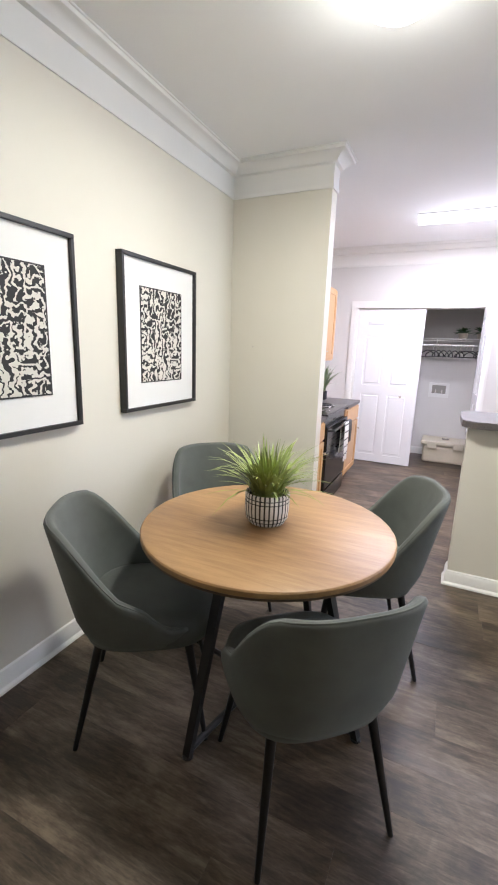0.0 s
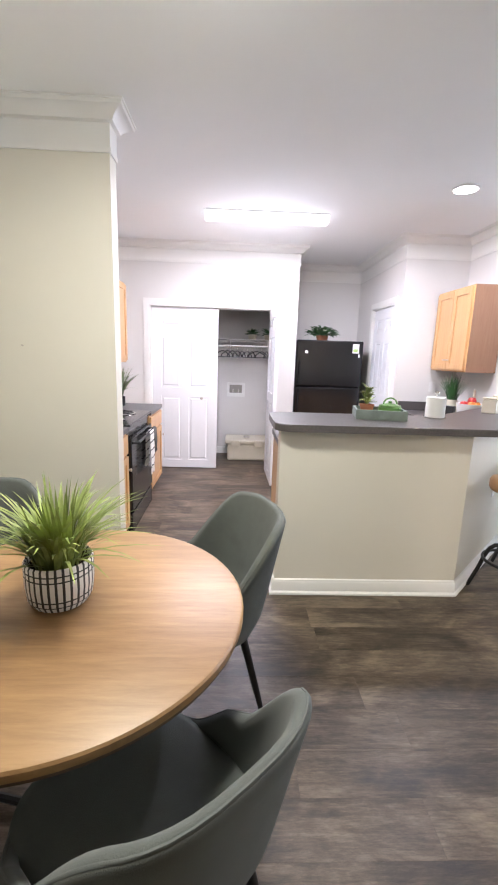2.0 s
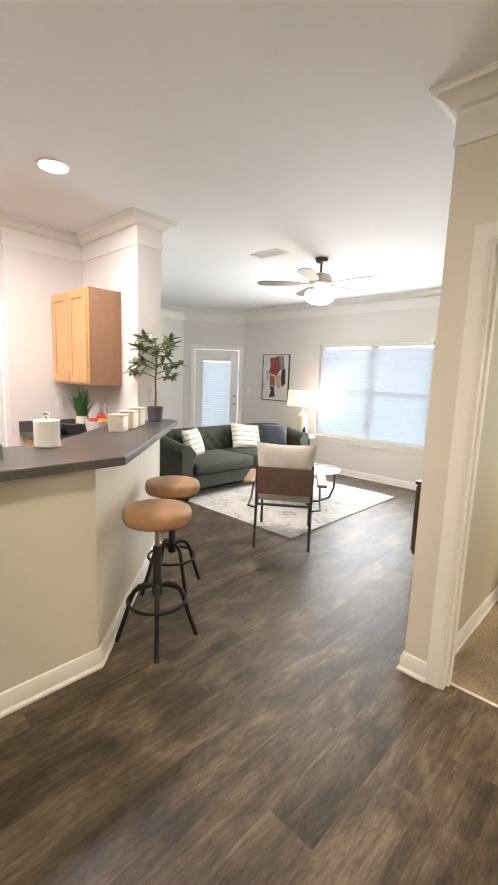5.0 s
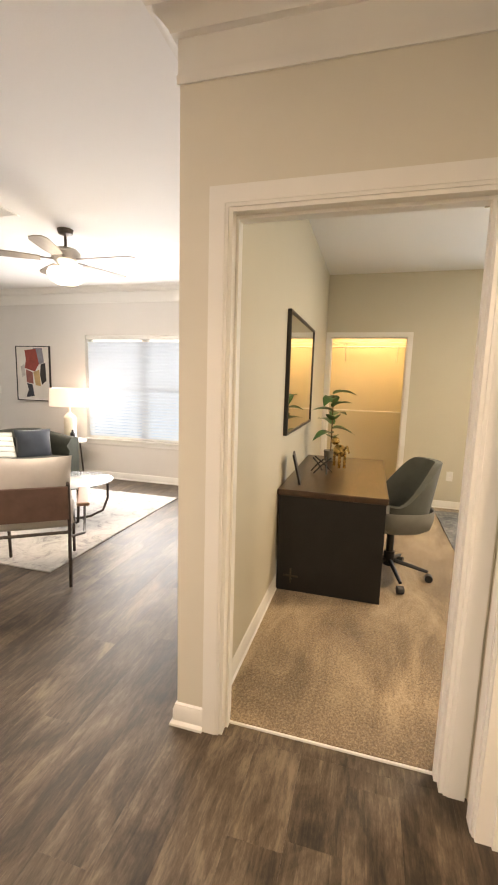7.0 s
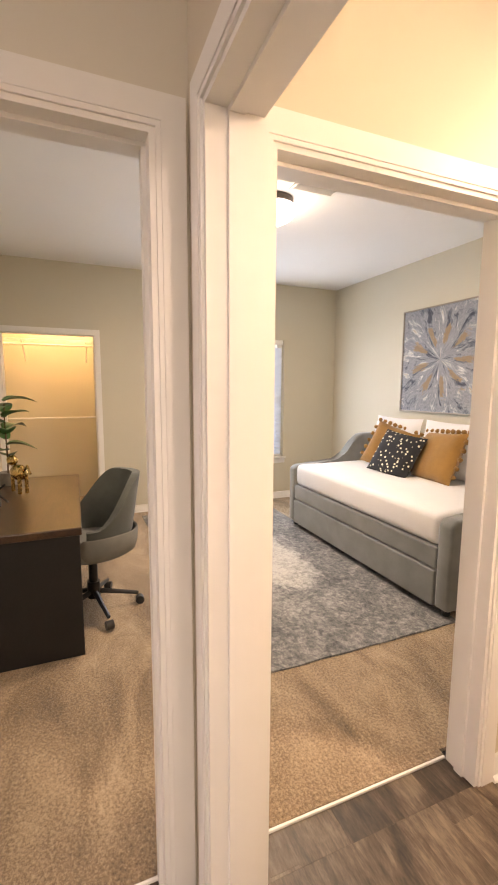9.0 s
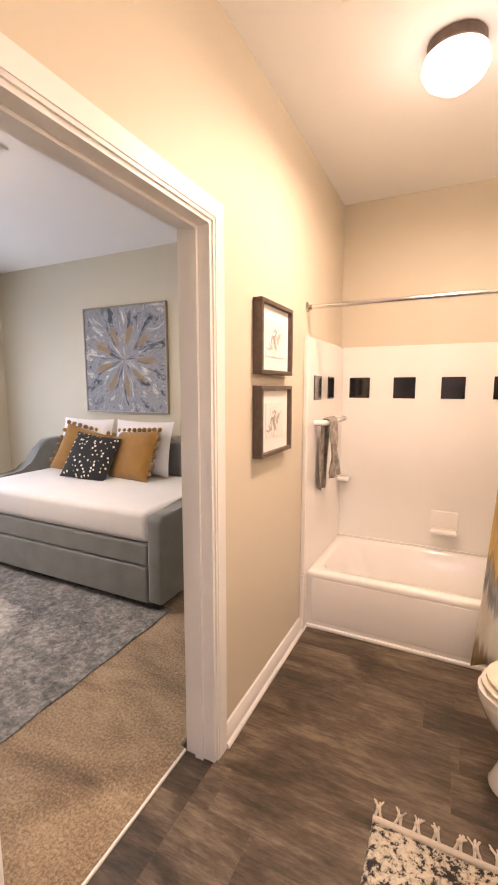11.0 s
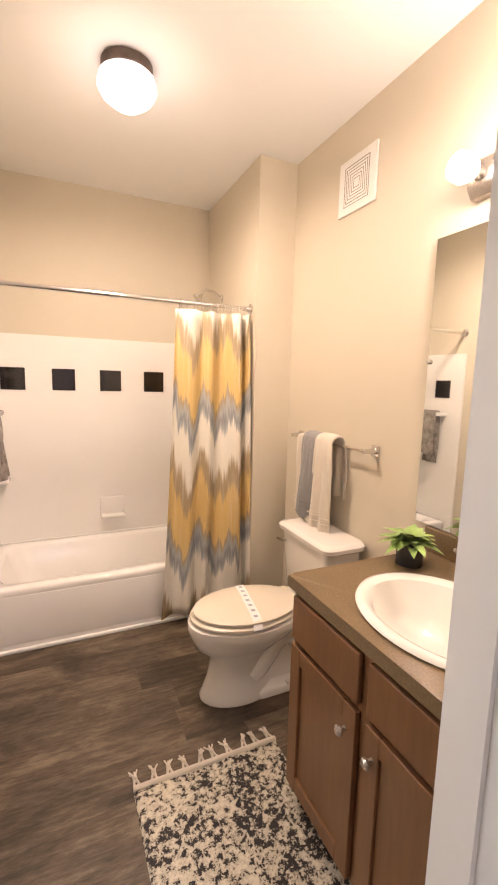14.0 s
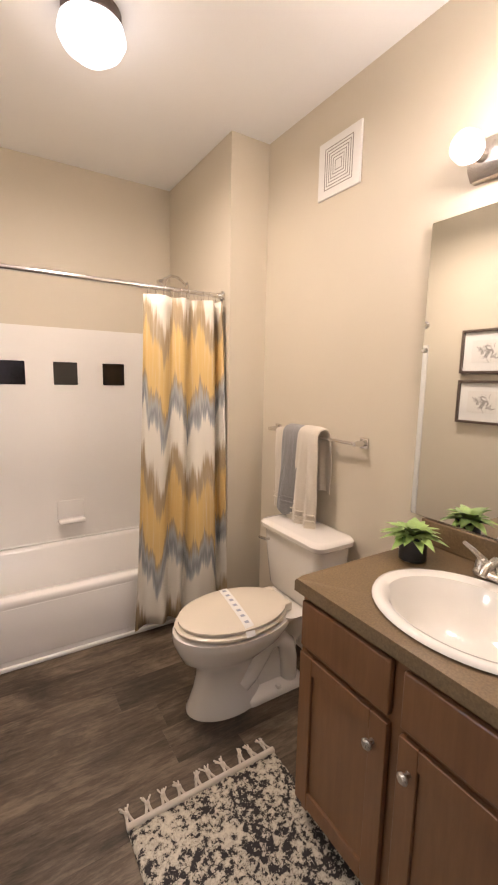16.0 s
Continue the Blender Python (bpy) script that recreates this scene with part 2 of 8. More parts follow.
def make_floor_material():
    """Wood-look vinyl: cathedral figure, broad weathered patches and fine pores, shifted from plank to plank."""
    mt, nt, bs = nodes_of("vinyl_plank")
    grain = tex_noise(nt, coords(nt, (0.16, 1, 1), True), 80, 8, 0.85, 0.2)
    streak = tex_noise(nt, coords(nt, (0.20, 1, 1), True), 13, 8, 0.74, 0.6)
    patch = tex_noise(nt, coords(nt, (0.50, 1, 1), True), 4.2, 6, 0.62, 0.9)
    figure = nt.nodes.new("ShaderNodeTexWave")
    figure.bands_direction, figure.wave_profile = "Y", "SAW"
    for key, value in (("Scale", 7.0), ("Distortion", 9.0), ("Detail", 4.0), ("Detail Scale", 1.3), ("Detail Roughness", 0.62)):
        figure.inputs[key].default_value = value
    nt.links.new(coords(nt, (0.16, 1, 1), True), figure.inputs["Vector"])
    info = nt.nodes.new("ShaderNodeObjectInfo")
    total = None
    for source, weight in ((grain, 0.52), (streak, 0.34), (patch, 0.66), (figure.outputs["Fac"], 0.045), (info.outputs["Random"], 0.07)):
        step = add(nt, "ShaderNodeMath", operation="MULTIPLY_ADD", inp={1: weight, 2: 0.0})
        nt.links.new(source, step.inputs[0])
        if total is not None:
            nt.links.new(total, step.inputs[2])
        total = step.outputs[0]
    nt.links.new(ramp(nt, total, [(0.655, (0.017, 0.0113, 0.0067)), (0.75, (0.046, 0.0315, 0.0190)), (0.845, (0.097, 0.0700, 0.0450)), (0.98, (0.205, 0.156, 0.108))]), bs.inputs["Base Color"])
    nt.links.new(ramp(nt, streak, [(0.3, (0.38,) * 3), (0.7, (0.54,) * 3)]), bs.inputs["Roughness"])
    bump(nt, bs, grain, 0.22, 0.0012)
    return mt


M_FLOOR = make_floor_material()
M_JOINT = mat("floor_joint", (0.03, 0.024, 0.02), 0.8, var=0.2)


def make_carpet():
    mt, nt, bs = nodes_of("beige_carpet")
    vec = coords(nt)
    fine = tex_noise(nt, vec, 85, 4, 0.85)
    broad = tex_noise(nt, coords(nt, (0.7, 1.5, 1)), 2.4, 4, 0.6, 0.7)
    m2 = add(nt, "ShaderNodeMath", operation="MULTIPLY_ADD", inp={1: 0.6})
    nt.links.new(fine, m2.inputs[0])
    m3 = add(nt, "ShaderNodeMath", operation="MULTIPLY", inp={1: 0.4})
    nt.links.new(broad, m3.inputs[0])
    nt.links.new(m3.outputs[0], m2.inputs[2])
    nt.links.new(ramp(nt, m2.outputs[0], [(0.38, (0.10, 0.064, 0.034)), (0.5, (0.275, 0.192, 0.112)), (0.60, (0.49, 0.37, 0.24))]), bs.inputs["Base Color"])
    bs.inputs["Roughness"].default_value = 0.95
    bs.inputs["Sheen Weight"].default_value = 0.3
    bump(nt, bs, m2.outputs[0], 0.9, 0.008)
    return mt


M_CARPET = make_carpet()

# ---- the rooms ----
H, HM = 2.75, 2.68


def wall(name, boxes, material, label="painted plaster wall"):
    bm = B()
    for b in boxes:
        box(bm, *b)
    return structure(name, bm, material, label, "wall")


wall("wall_dining_west", [(-1.68, -1.54, -2.5, 3.07, 0, H)], M_WALL)
wall("wall_stub", [(-1.54, -0.825, 2.95, 3.07, 0, H)], M_WALL)
wall("wall_kitchen_west", [(-1.79, -1.65, 3.07, 6.75, 0, H)], M_WALL_K)
wall("wall_closet", [(-1.65, -1.15, 5.65, 5.77, 0, H), (0.325, 0.60, 5.65, 5.77, 0, H), (-1.15, 0.325, 5.65, 5.77, 1.985, H), (0.48, 0.60, 5.77, 6.6, 0, H)], M_WALL_K)
wall("wall_kitchen_north", [(-1.65, 1.72, 6.6, 6.75, 0, H)], M_WALL_K)
wall("wall_pantry", [(1.60, 1.72, 5.92, 6.6, 0, H), (1.60, 1.72, 5.0, 5.20, 0, H), (1.60, 1.72, 5.20, 5.92, 2.04, H)], M_WALL_K)
wall("wall_kitchen_back", [(1.72, 2.27, 5.0, 5.12, 0, H)], M_WALL_K)
wall("wall_pantry_inside", [(2.15, 2.27, 5.12, 6.6, 0, H), (1.72, 2.15, 6.5, 6.6, 0, H)], M_WALL_K)
wall("wall_column", [(2.27, 2.49, 4.05, 7.57, 0, H)], M_WALL_K)
wall("wall_living_north", [(2.49, 5.40, 7.45, 7.57, 0, H)], M_WALL_K)
wall("wall_living_east", [(6.15, 6.29, 1.72, 3.15, 0, H), (6.15, 6.29, 4.95, 6.65, 0, H), (6.15, 6.29, 3.15, 4.95, 0, 0.58), (6.15, 6.29, 3.15, 4.95, 2.03, H)], M_WALL_K)
# the angled wall with the patio door
ANG = pose(6.15, 6.65, 0, 0, 0, 135)
bm = B()
box(bm, 0.0, 0.09, -0.14, 0, 0, H, m=ANG)
box(bm, 0.92, 1.14, -0.14, 0, 0, H, m=ANG)
box(bm, 0.09, 0.92, -0.14, 0, 1.96, H, m=ANG)
structure("wall_patio", bm, M_WALL_K, "angled painted plaster wall with patio door opening", "wall")
wall("wall_living_south", [(2.49, 6.15, 1.60, 1.72, 0, H)], M_WALL_K)
wall("wall_bedroom_west", [(2.38, 2.49, 1.53, 1.72, 0, H), (2.38, 2.49, 0.47, 0.67, 0, H), (2.38, 2.49, 0.67, 1.53, 2.05, H)], M_WALL)
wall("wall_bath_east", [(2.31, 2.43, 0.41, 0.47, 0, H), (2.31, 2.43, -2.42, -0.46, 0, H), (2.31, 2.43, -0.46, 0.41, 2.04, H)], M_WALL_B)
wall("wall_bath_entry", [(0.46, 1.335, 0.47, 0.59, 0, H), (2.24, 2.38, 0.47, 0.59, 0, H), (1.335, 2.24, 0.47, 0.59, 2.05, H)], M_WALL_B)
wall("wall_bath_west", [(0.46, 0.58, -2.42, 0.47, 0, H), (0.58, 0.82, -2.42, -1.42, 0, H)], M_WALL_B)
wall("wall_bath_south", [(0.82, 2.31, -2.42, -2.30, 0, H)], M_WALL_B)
wall("wall_bedroom_south", [(2.43, 6.44, -2.54, -2.42, 0, H)], M_WALL_R)
wall("wall_bedroom_east", [(6.30, 6.44, -2.42, -1.66, 0, H), (6.30, 6.44, -0.50, 0.625, 0, H), (6.30, 6.44, 1.54, 1.60, 0, H), (6.30, 6.44, 0.625, 1.54, 2.03, H), (6.30, 6.44, -1.66, -0.50, 0, 0.57), (6.30, 6.44, -1.66, -0.50, 2.07, H)], M_WALL_R)
wall("wall_bedroom_north", [(2.49, 6.30, 1.585, 1.60, 0, H)], M_WALL_R)
wall("wall_bedroom_closet", [(7.35, 7.47, 0.2, 1.9, 0, H), (6.44, 7.35, 0.2, 0.32, 0, H), (6.44, 7.35, 1.78, 1.9, 0, H)], M_WALL_R)
wall("wall_dining_south", [(-1.54, 0.58, -2.54, -2.42, 0, H)], M_WALL)

bm = B()
box(bm, -1.8, 7.5, -2.6, 7.6, H, H + 0.12)
structure("ceiling", bm, M_CEIL, "white textured plaster ceiling", "ceiling")
bm = B()
for a in ((-1.8, 0.52, -2.6, 0.53), (-1.8, 2.44, 0.53, 1.66), (-1.8, 6.3, 1.66, 7.6)):
    box(bm, *a, HM, H - 0.001)
structure("ceiling_living", bm, M_CEIL, "white ceiling over dining, kitchen and living room", "ceiling")
bm = B()
box(bm, -1.8, 7.6, -2.6, 7.7, -0.2, -0.006)
structure("subfloor", bm, M_JOINT, "dark subfloor under the planks", "floor")
bm = B()
box(bm, 2.47, 6.30, -2.42, 1.585, -0.006, 0.012)
box(bm, 2.452, 2.47, 0.684, 1.516, -0.006, 0.011)
box(bm, 2.448, 2.47, -0.446, 0.401, -0.006, 0.011)
box(bm, 6.30, 7.35, 0.625, 1.54, -0.006, 0.012)
structure("carpet", bm, M_CARPET, "beige cut-pile carpet with vacuum marks", "carpet")

CROWN = [(0.0, 2.46), (0.008, 2.46), (0.010, 2.485), (0.006, 2.492), (0.006, 2.60), (0.026, 2.607), (0.030, 2.617), (0.048, 2.634), (0.074, 2.652), (0.086, 2.655), (0.090, 2.670), (0.097, 2.672), (0.097, 2.679), (0.0, 2.679)]
BASE = [(0.0, 0.0), (0.026, 0.0), (0.025, 0.010), (0.017, 0.019), (0.014, 0.021), (0.014, 0.074), (0.010, 0.082), (0.008, 0.092), (0.0, 0.098)]


def moulding(name, path, prof, label, category):
    bm = B()
    sweep(bm, path, prof)
    return structure(name, bm, M_TRIM, label, category, 35)


moulding("crown_dining", [(-1.54, -2.42), (-1.54, 2.95), (-0.825, 2.95), (-0.825, 3.07), (-1.65, 3.07), (-1.65, 5.65), (0.60, 5.65), (0.60, 6.6), (1.60, 6.6), (1.60, 5.0), (2.27, 5.0), (2.27, 4.05), (2.49, 4.05), (2.49, 7.45), (5.35, 7.45), (6.15, 6.65), (6.15, 1.72), (2.38, 1.72), (2.38, 0.59), (0.46, 0.59), (0.46, -2.42)], CROWN, "white stepped crown moulding along the ceiling", "crown moulding")
for i, path in enumerate([
    [(-1.54, -2.42), (-1.54, 2.95), (-0.825, 2.95), (-0.825, 3.07)],
    [(0.395, 5.65), (0.60, 5.65), (0.60, 5.70)],
    [(2.49, 4.9), (2.49, 7.45), (5.35, 7.45), (5.42, 7.38)],
    [(6.15, 6.65), (6.15, 1.72), (2.38, 1.72), (2.38, 1.60)],
    [(1.24, 0.59), (0.46, 0.59), (0.46, -2.42)],
    [(-1.15, 6.6), (0.48, 6.6)],
    [(2.31, -1.54), (2.31, -0.53)][::-1],
    [(0.58, -1.42), (0.58, -0.27)],
    [(6.30, 0.58), (6.30, -2.42), (2.43, -2.42), (2.43, -0.53)],
    [(2.49, 1.585), (6.30, 1.585)],
    [(6.44, 0.32), (6.44, 0.66)][::-1],
]):
    moulding("baseboard", path, BASE, "white painted baseboard", "baseboard")


# door casings: a stepped board round each opening
def casing(name, p0, p1, z, along, face, side, w=0.07, both=None, depth=0.11):
    """An opening from p0 to p1 on axis along; face: the wall's face, side: the way it looks."""
    jamb, t = 0.014, 0.018
    holder = tagged(new(name), "white painted door casing and jamb", "door frame", "", "structure")
    prof = [(0.0, 0.0), (0.012, 0.0125), (w, 0.0155)]

    def put(nm, a0, a1, f0, f1, z0, z1):
        bm = B()
        if along == "y":
            box(bm, f0, f1, a0, a1, z0, z1)
        else:
            box(bm, a0, a1, f0, f1, z0, z1)
        part(nm, bm, M_TRIM, holder)

    for fc, sd in [(face, side)] + ([(both, -side)] if both is not None else []):
        last = 0.0
        for o, th in prof[1:]:
            f0, f1 = sorted((fc, fc + sd * th))
            put("casing_board", p0 - o, p0 - last, f0, f1, 0, z + o)
            put("casing_board", p1 + last, p1 + o, f0, f1, 0, z + o)
            put("casing_head", p0 - last, p1 + last, f0, f1, z + last, z + o)
            last = o
    back = both if both is not None else face - side * depth
    f0, f1 = sorted((face + side * 0.006, back - side * 0.006))
    put("jamb", p0, p0 + jamb, f0, f1, 0, z)
    put("jamb", p1 - jamb, p1, f0, f1, 0, z)
    put("head_jamb", p0 + jamb, p1 - jamb, f0, f1, z - jamb, z)
    mid = (f0 + f1) / 2
    put("door_stop", p0 + jamb, p0 + jamb + 0.011, mid - 0.018, mid + 0.018, 0, z - jamb - 0.011)
    put("door_stop", p1 - jamb - 0.011, p1 - jamb, mid - 0.018, mid + 0.018, 0, z - jamb - 0.011)
    put("head_stop", p0 + jamb, p1 - jamb, mid - 0.018, mid + 0.018, z - jamb - 0.011, z - jamb)
    return holder


casing("door_frame_bedroom", 0.67, 1.53, 2.05, "y", 2.38, -1, both=2.49)
casing("door_frame_bath", 1.335, 2.24, 2.05, "x", 0.59, 1, both=0.47, w=0.065)
casing("door_frame_suite", -0.46, 0.41, 2.04, "y", 2.31, -1, both=2.43)
casing("door_frame_laundry", -1.15, 0.325, 1.985, "x", 5.65, -1)
casing("door_frame_pantry", 5.20, 5.92, 2.04, "y", 1.60, -1)
casing("door_frame_closet", 0.625, 1.54, 2.03, "y", 6.30, -1, w=0.044)
for x0, x1, y0, y1 in ((2.442, 2.452, 0.684, 1.516), (2.438, 2.448, -0.446, 0.401)):
    bm = B()
    box(bm, x0, x1, y0, y1, -0.004, 0.009, 0.003, 2)
    structure("threshold", bm, M_TRIM, "pale metal carpet threshold strip", "threshold")

# ---- materials of the things ----
M_OAK = wood("oak_tabletop", (0.43, 0.258, 0.112), (0.215, 0.113, 0.044), "x", 1.7, 0.40, 0.0)
M_EDGE = mat("dark_table_edge", (0.10, 0.065, 0.04), 0.5, var=0.2, scale=12)
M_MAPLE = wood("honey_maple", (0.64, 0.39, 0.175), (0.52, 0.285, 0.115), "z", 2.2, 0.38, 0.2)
# Darker, pinker maple for the body of one wall cabinet, not its doors.
M_MAPLE_SIDE = wood("darker_pink_maple", (0.33, 0.185, 0.11), (0.25, 0.13, 0.075), "z", 2.5, 0.45)
M_VANITY = wood("brown_maple", (0.205, 0.098, 0.040), (0.135, 0.060, 0.024), "z", 2.4, 0.36, 0.2)
M_DARKWOOD = wood("dark_wood", (0.085, 0.045, 0.025), (0.035, 0.018, 0.011), "x", 3.0, 0.3, 0.15)
M_DESKTOP = wood("dark_walnut_desktop", (0.088, 0.047, 0.025), (0.020, 0.010, 0.006), "x", 6.0, 0.3, 0.1)
# Even grey painted for the shade inside vent slots and the washer recess.
M_SLOT_SHADE = mat("grey_slot_shade", (0.30, 0.28, 0.25), 0.7, var=0.05)
M_GREY_CLOTH = mat("grey_upholstery", (0.100, 0.108, 0.097), 0.85, var=0.14, scale=7, bmp=0.35, bscale=420, sheen=0.08)
M_COUNTER = mat("charcoal_laminate", (0.085, 0.076, 0.073), 0.36, var=0.25, scale=120, bmp=0.05, bscale=260)
M_COUNTER_B = mat("brown_speckled_laminate", (0.165, 0.112, 0.056), 0.36, var=0.28, scale=170, bmp=0.06, bscale=260)
M_GRASS = mat("grass_blade", (0.27, 0.33, 0.085), 0.5, var=0.55, scale=9, bmp=0.1, rvar=0.1)
M_LEAF = mat("green_leaf", (0.045, 0.13, 0.035), 0.42, var=0.5, scale=8, bmp=0.15)
M_LEAF_DARK = mat("olive_leaf", (0.19, 0.245, 0.125), 0.42, var=0.5, scale=12, bmp=0.15)
M_LEAF_LIME = mat("lime_leaf", (0.29, 0.43, 0.125), 0.42, var=0.35, scale=14, bmp=0.15)
M_SOIL = mat("soil", (0.03, 0.02, 0.013), 0.95, var=0.4, scale=40, bmp=0.8, bscale=80, bdist=0.01)
M_STEM = mat("brown_stem", (0.13, 0.085, 0.05), 0.8, var=0.3, scale=30, bmp=0.4)
M_TERRACOTTA = mat("terracotta", (0.36, 0.14, 0.07), 0.75, var=0.15, scale=14)
M_CREAM = mat("cream_ceramic", (0.66, 0.60, 0.47), 0.35, var=0.04, scale=6, bmp=0.04)
M_BLACKGLOSS = mat("black_gloss", (0.010, 0.010, 0.011), 0.16, var=0.2, scale=6, bmp=0.03, bscale=200)
M_PAPER = mat("mat_board", (0.78, 0.77, 0.74), 0.85, var=0.01, bmp=0.05, bscale=300)
M_FRAME_BLACK = mat("black_frame", (0.016, 0.015, 0.014), 0.4, var=0.2, scale=30, bmp=0.08)
M_FRAME_BROWN = mat("brown_frame", (0.10, 0.070, 0.052), 0.5, var=0.25, scale=30, bmp=0.12)


def pattern(name, build, rough=0.7, bmp=0.1, bscale=250):
    mt, nt, bs = nodes_of(name)
    nt.links.new(build(nt), bs.inputs["Base Color"])
    bs.inputs["Roughness"].default_value = rough
    bump(nt, bs, tex_noise(nt, coords(nt), bscale, 3, 0.6), bmp, 0.002)
    return mt


def squiggles(nt):
    vec = coords(nt)
    v = nt.nodes.new("ShaderNodeTexVoronoi")
    v.distance = "CHEBYCHEV"
    v.inputs["Scale"].default_value = 15
    nt.links.new(vec, v.inputs["Vector"])
    cell = nt.nodes.new("ShaderNodeSeparateColor")
    nt.links.new(v.outputs["Color"], cell.inputs[0])
    waves = []
    for direction in ("X", "Y"):
        w = nt.nodes.new("ShaderNodeTexWave")
        w.bands_direction = direction
        w.inputs["Scale"].default_value, w.inputs["Distortion"].default_value = 8.5, 9
        w.inputs["Detail Scale"].default_value = 3.2
        nt.links.new(vec, w.inputs["Vector"])
        waves.append(w.outputs["Fac"])
    pick = add(nt, "ShaderNodeMath", operation="GREATER_THAN", inp={1: 0.5})
    nt.links.new(cell.outputs[0], pick.inputs[0])
    mx = nt.nodes.new("ShaderNodeMix")
    nt.links.new(pick.outputs[0], mx.inputs[0])
    nt.links.new(waves[0], mx.inputs[2])
    nt.links.new(waves[1], mx.inputs[3])
    shift = add(nt, "ShaderNodeMath", operation="MULTIPLY_ADD", inp={1: 0.5})
    nt.links.new(cell.outputs[1], shift.inputs[0])
    nt.links.new(mx.outputs[0], shift.inputs[2])
    return ramp(nt, shift.outputs[0], [(0.0, (0.016, 0.015, 0.015)), (0.72, (0.62, 0.59, 0.52))], True)


M_PRINT = pattern("black_cream_print", squiggles)


def picture(name, label, m, w, h, frame_mat, art, mat_w=0.12, fw=0.02, depth=0.035, paper=None, art_name="print", border=0.0):
    """Framed picture: its back lies on the plane z=0, x across, y up."""
    t = thing(name, label, "picture", m)
    for nm, a in (("frame_rail", (-w / 2, w / 2, h / 2 - fw, h / 2)), ("frame_rail", (-w / 2, w / 2, -h / 2, -h / 2 + fw)),
                  ("frame_stile", (-w / 2, -w / 2 + fw, -h / 2 + fw, h / 2 - fw)), ("frame_stile", (w / 2 - fw, w / 2, -h / 2 + fw, h / 2 - fw))):
        bm = B()
        box(bm, *a, 0, depth, 0.0015, 1)
        part(nm, bm, frame_mat, t)
    if mat_w:
        bm = B()
        box(bm, -w / 2 + fw, w / 2 - fw, -h / 2 + fw, h / 2 - fw, 0.002, depth * 0.55)
        part("mat_board", bm, paper or M_PAPER, t, "white mat board")
    bm = B()
    k = fw + mat_w
    box(bm, -w / 2 + k, w / 2 - k, -h / 2 + k, h / 2 - k, 0.003, depth * 0.55 + (0.003 if mat_w else 0.004))
    part(art_name, bm, art, t)
    if border:
        for a in ((-w / 2 + k, w / 2 - k, h / 2 - k, h / 2 - k + border), (-w / 2 + k, w / 2 - k, -h / 2 + k - border, -h / 2 + k),
                  (-w / 2 + k - border, -w / 2 + k, -h / 2 + k - border, h / 2 - k + border), (w / 2 - k, w / 2 - k + border, -h / 2 + k - border, h / 2 - k + border)):
            bm = B()
            box(bm, *a, 0.003, depth * 0.55 + 0.004)
            part("print_border", bm, M_FRAME_BLACK, t, "dark printed border line")
    return t


def wallpose(axis, face, side, along, z):
    """A pose whose z axis leaves the wall: axis the wall's normal, side +1 or -1."""
    if axis == "x":
        return Matrix.Translation((face, along, z)) @ Euler((radians(90), 0, radians(90 if side > 0 else -90))).to_matrix().to_4x4()
    return Matrix.Translation((along, face, z)) @ Euler((radians(90), 0, radians(180 if side > 0 else 0))).to_matrix().to_4x4()


def blades(bm, n, base_r, height, spread, width, rng, z0=0.0, c=(0, 0), droop=0.5, seg=5, lean0=0.15):
    """Grass-like blades that rise from a disc and bend over."""
    for _ in range(n):
        a = rng.uniform(0, 2 * math.pi)
        r0 = base_r * math.sqrt(rng.random())
        b0 = a + rng.uniform(-0.5, 0.5)
        d = Vector((math.cos(b0), math.sin(b0), 0))
        side = Vector((-d.y, d.x, 0))
        hgt, out = height * rng.uniform(0.6, 1.05), spread * rng.uniform(lean0, 1.0)
        dr = droop * rng.uniform(0.3, 1.2)
        rows = []
        for k in range(seg + 1):
            s = k / seg
            p = Vector((c[0] + r0 * math.cos(a), c[1] + r0 * math.sin(a), z0)) + d * out * s ** 1.6 + Vector((0, 0, hgt * (s - dr * s * s * s * out / max(spread, 0.01))))
            wd = width * (0.8 + 0.2 * s) * (1 - s ** 3) + 0.0004
            rows.append((bm.verts.new(p - side * wd / 2), bm.verts.new(p + side * wd / 2)))
        for p, q in zip(rows, rows[1:]):
            bm.faces.new((p[0], p[1], q[1], q[0]))


def leaf(bm, at, way, length, width, up=Vector((0, 0, 1)), bend=0.25, seg=5):
    """One pointed leaf, folded along its midrib and bent downwards."""
    way = Vector(way).normalized()
    side = way.cross(up)
    if side.length < 0.01:
        side = Vector((1, 0, 0))
    side.normalize()
    nrm = side.cross(way)
    rows = []
    for k in range(seg + 1):
        s = k / seg
        p = Vector(at) + way * length * s - nrm * bend * length * s * s
        wd = width * math.sin(math.pi * min(1.0, 0.08 + 0.92 * s) ** 0.8) * 0.5 + 0.0005
        rows.append((bm.verts.new(p - side * wd + nrm * wd * 0.35), bm.verts.new(p), bm.verts.new(p + side * wd + nrm * wd * 0.35)))
    for p, q in zip(rows, rows[1:]):
        bm.faces.new((p[0], p[1], q[1], q[0]))
        bm.faces.new((p[1], p[2], q[2], q[1]))


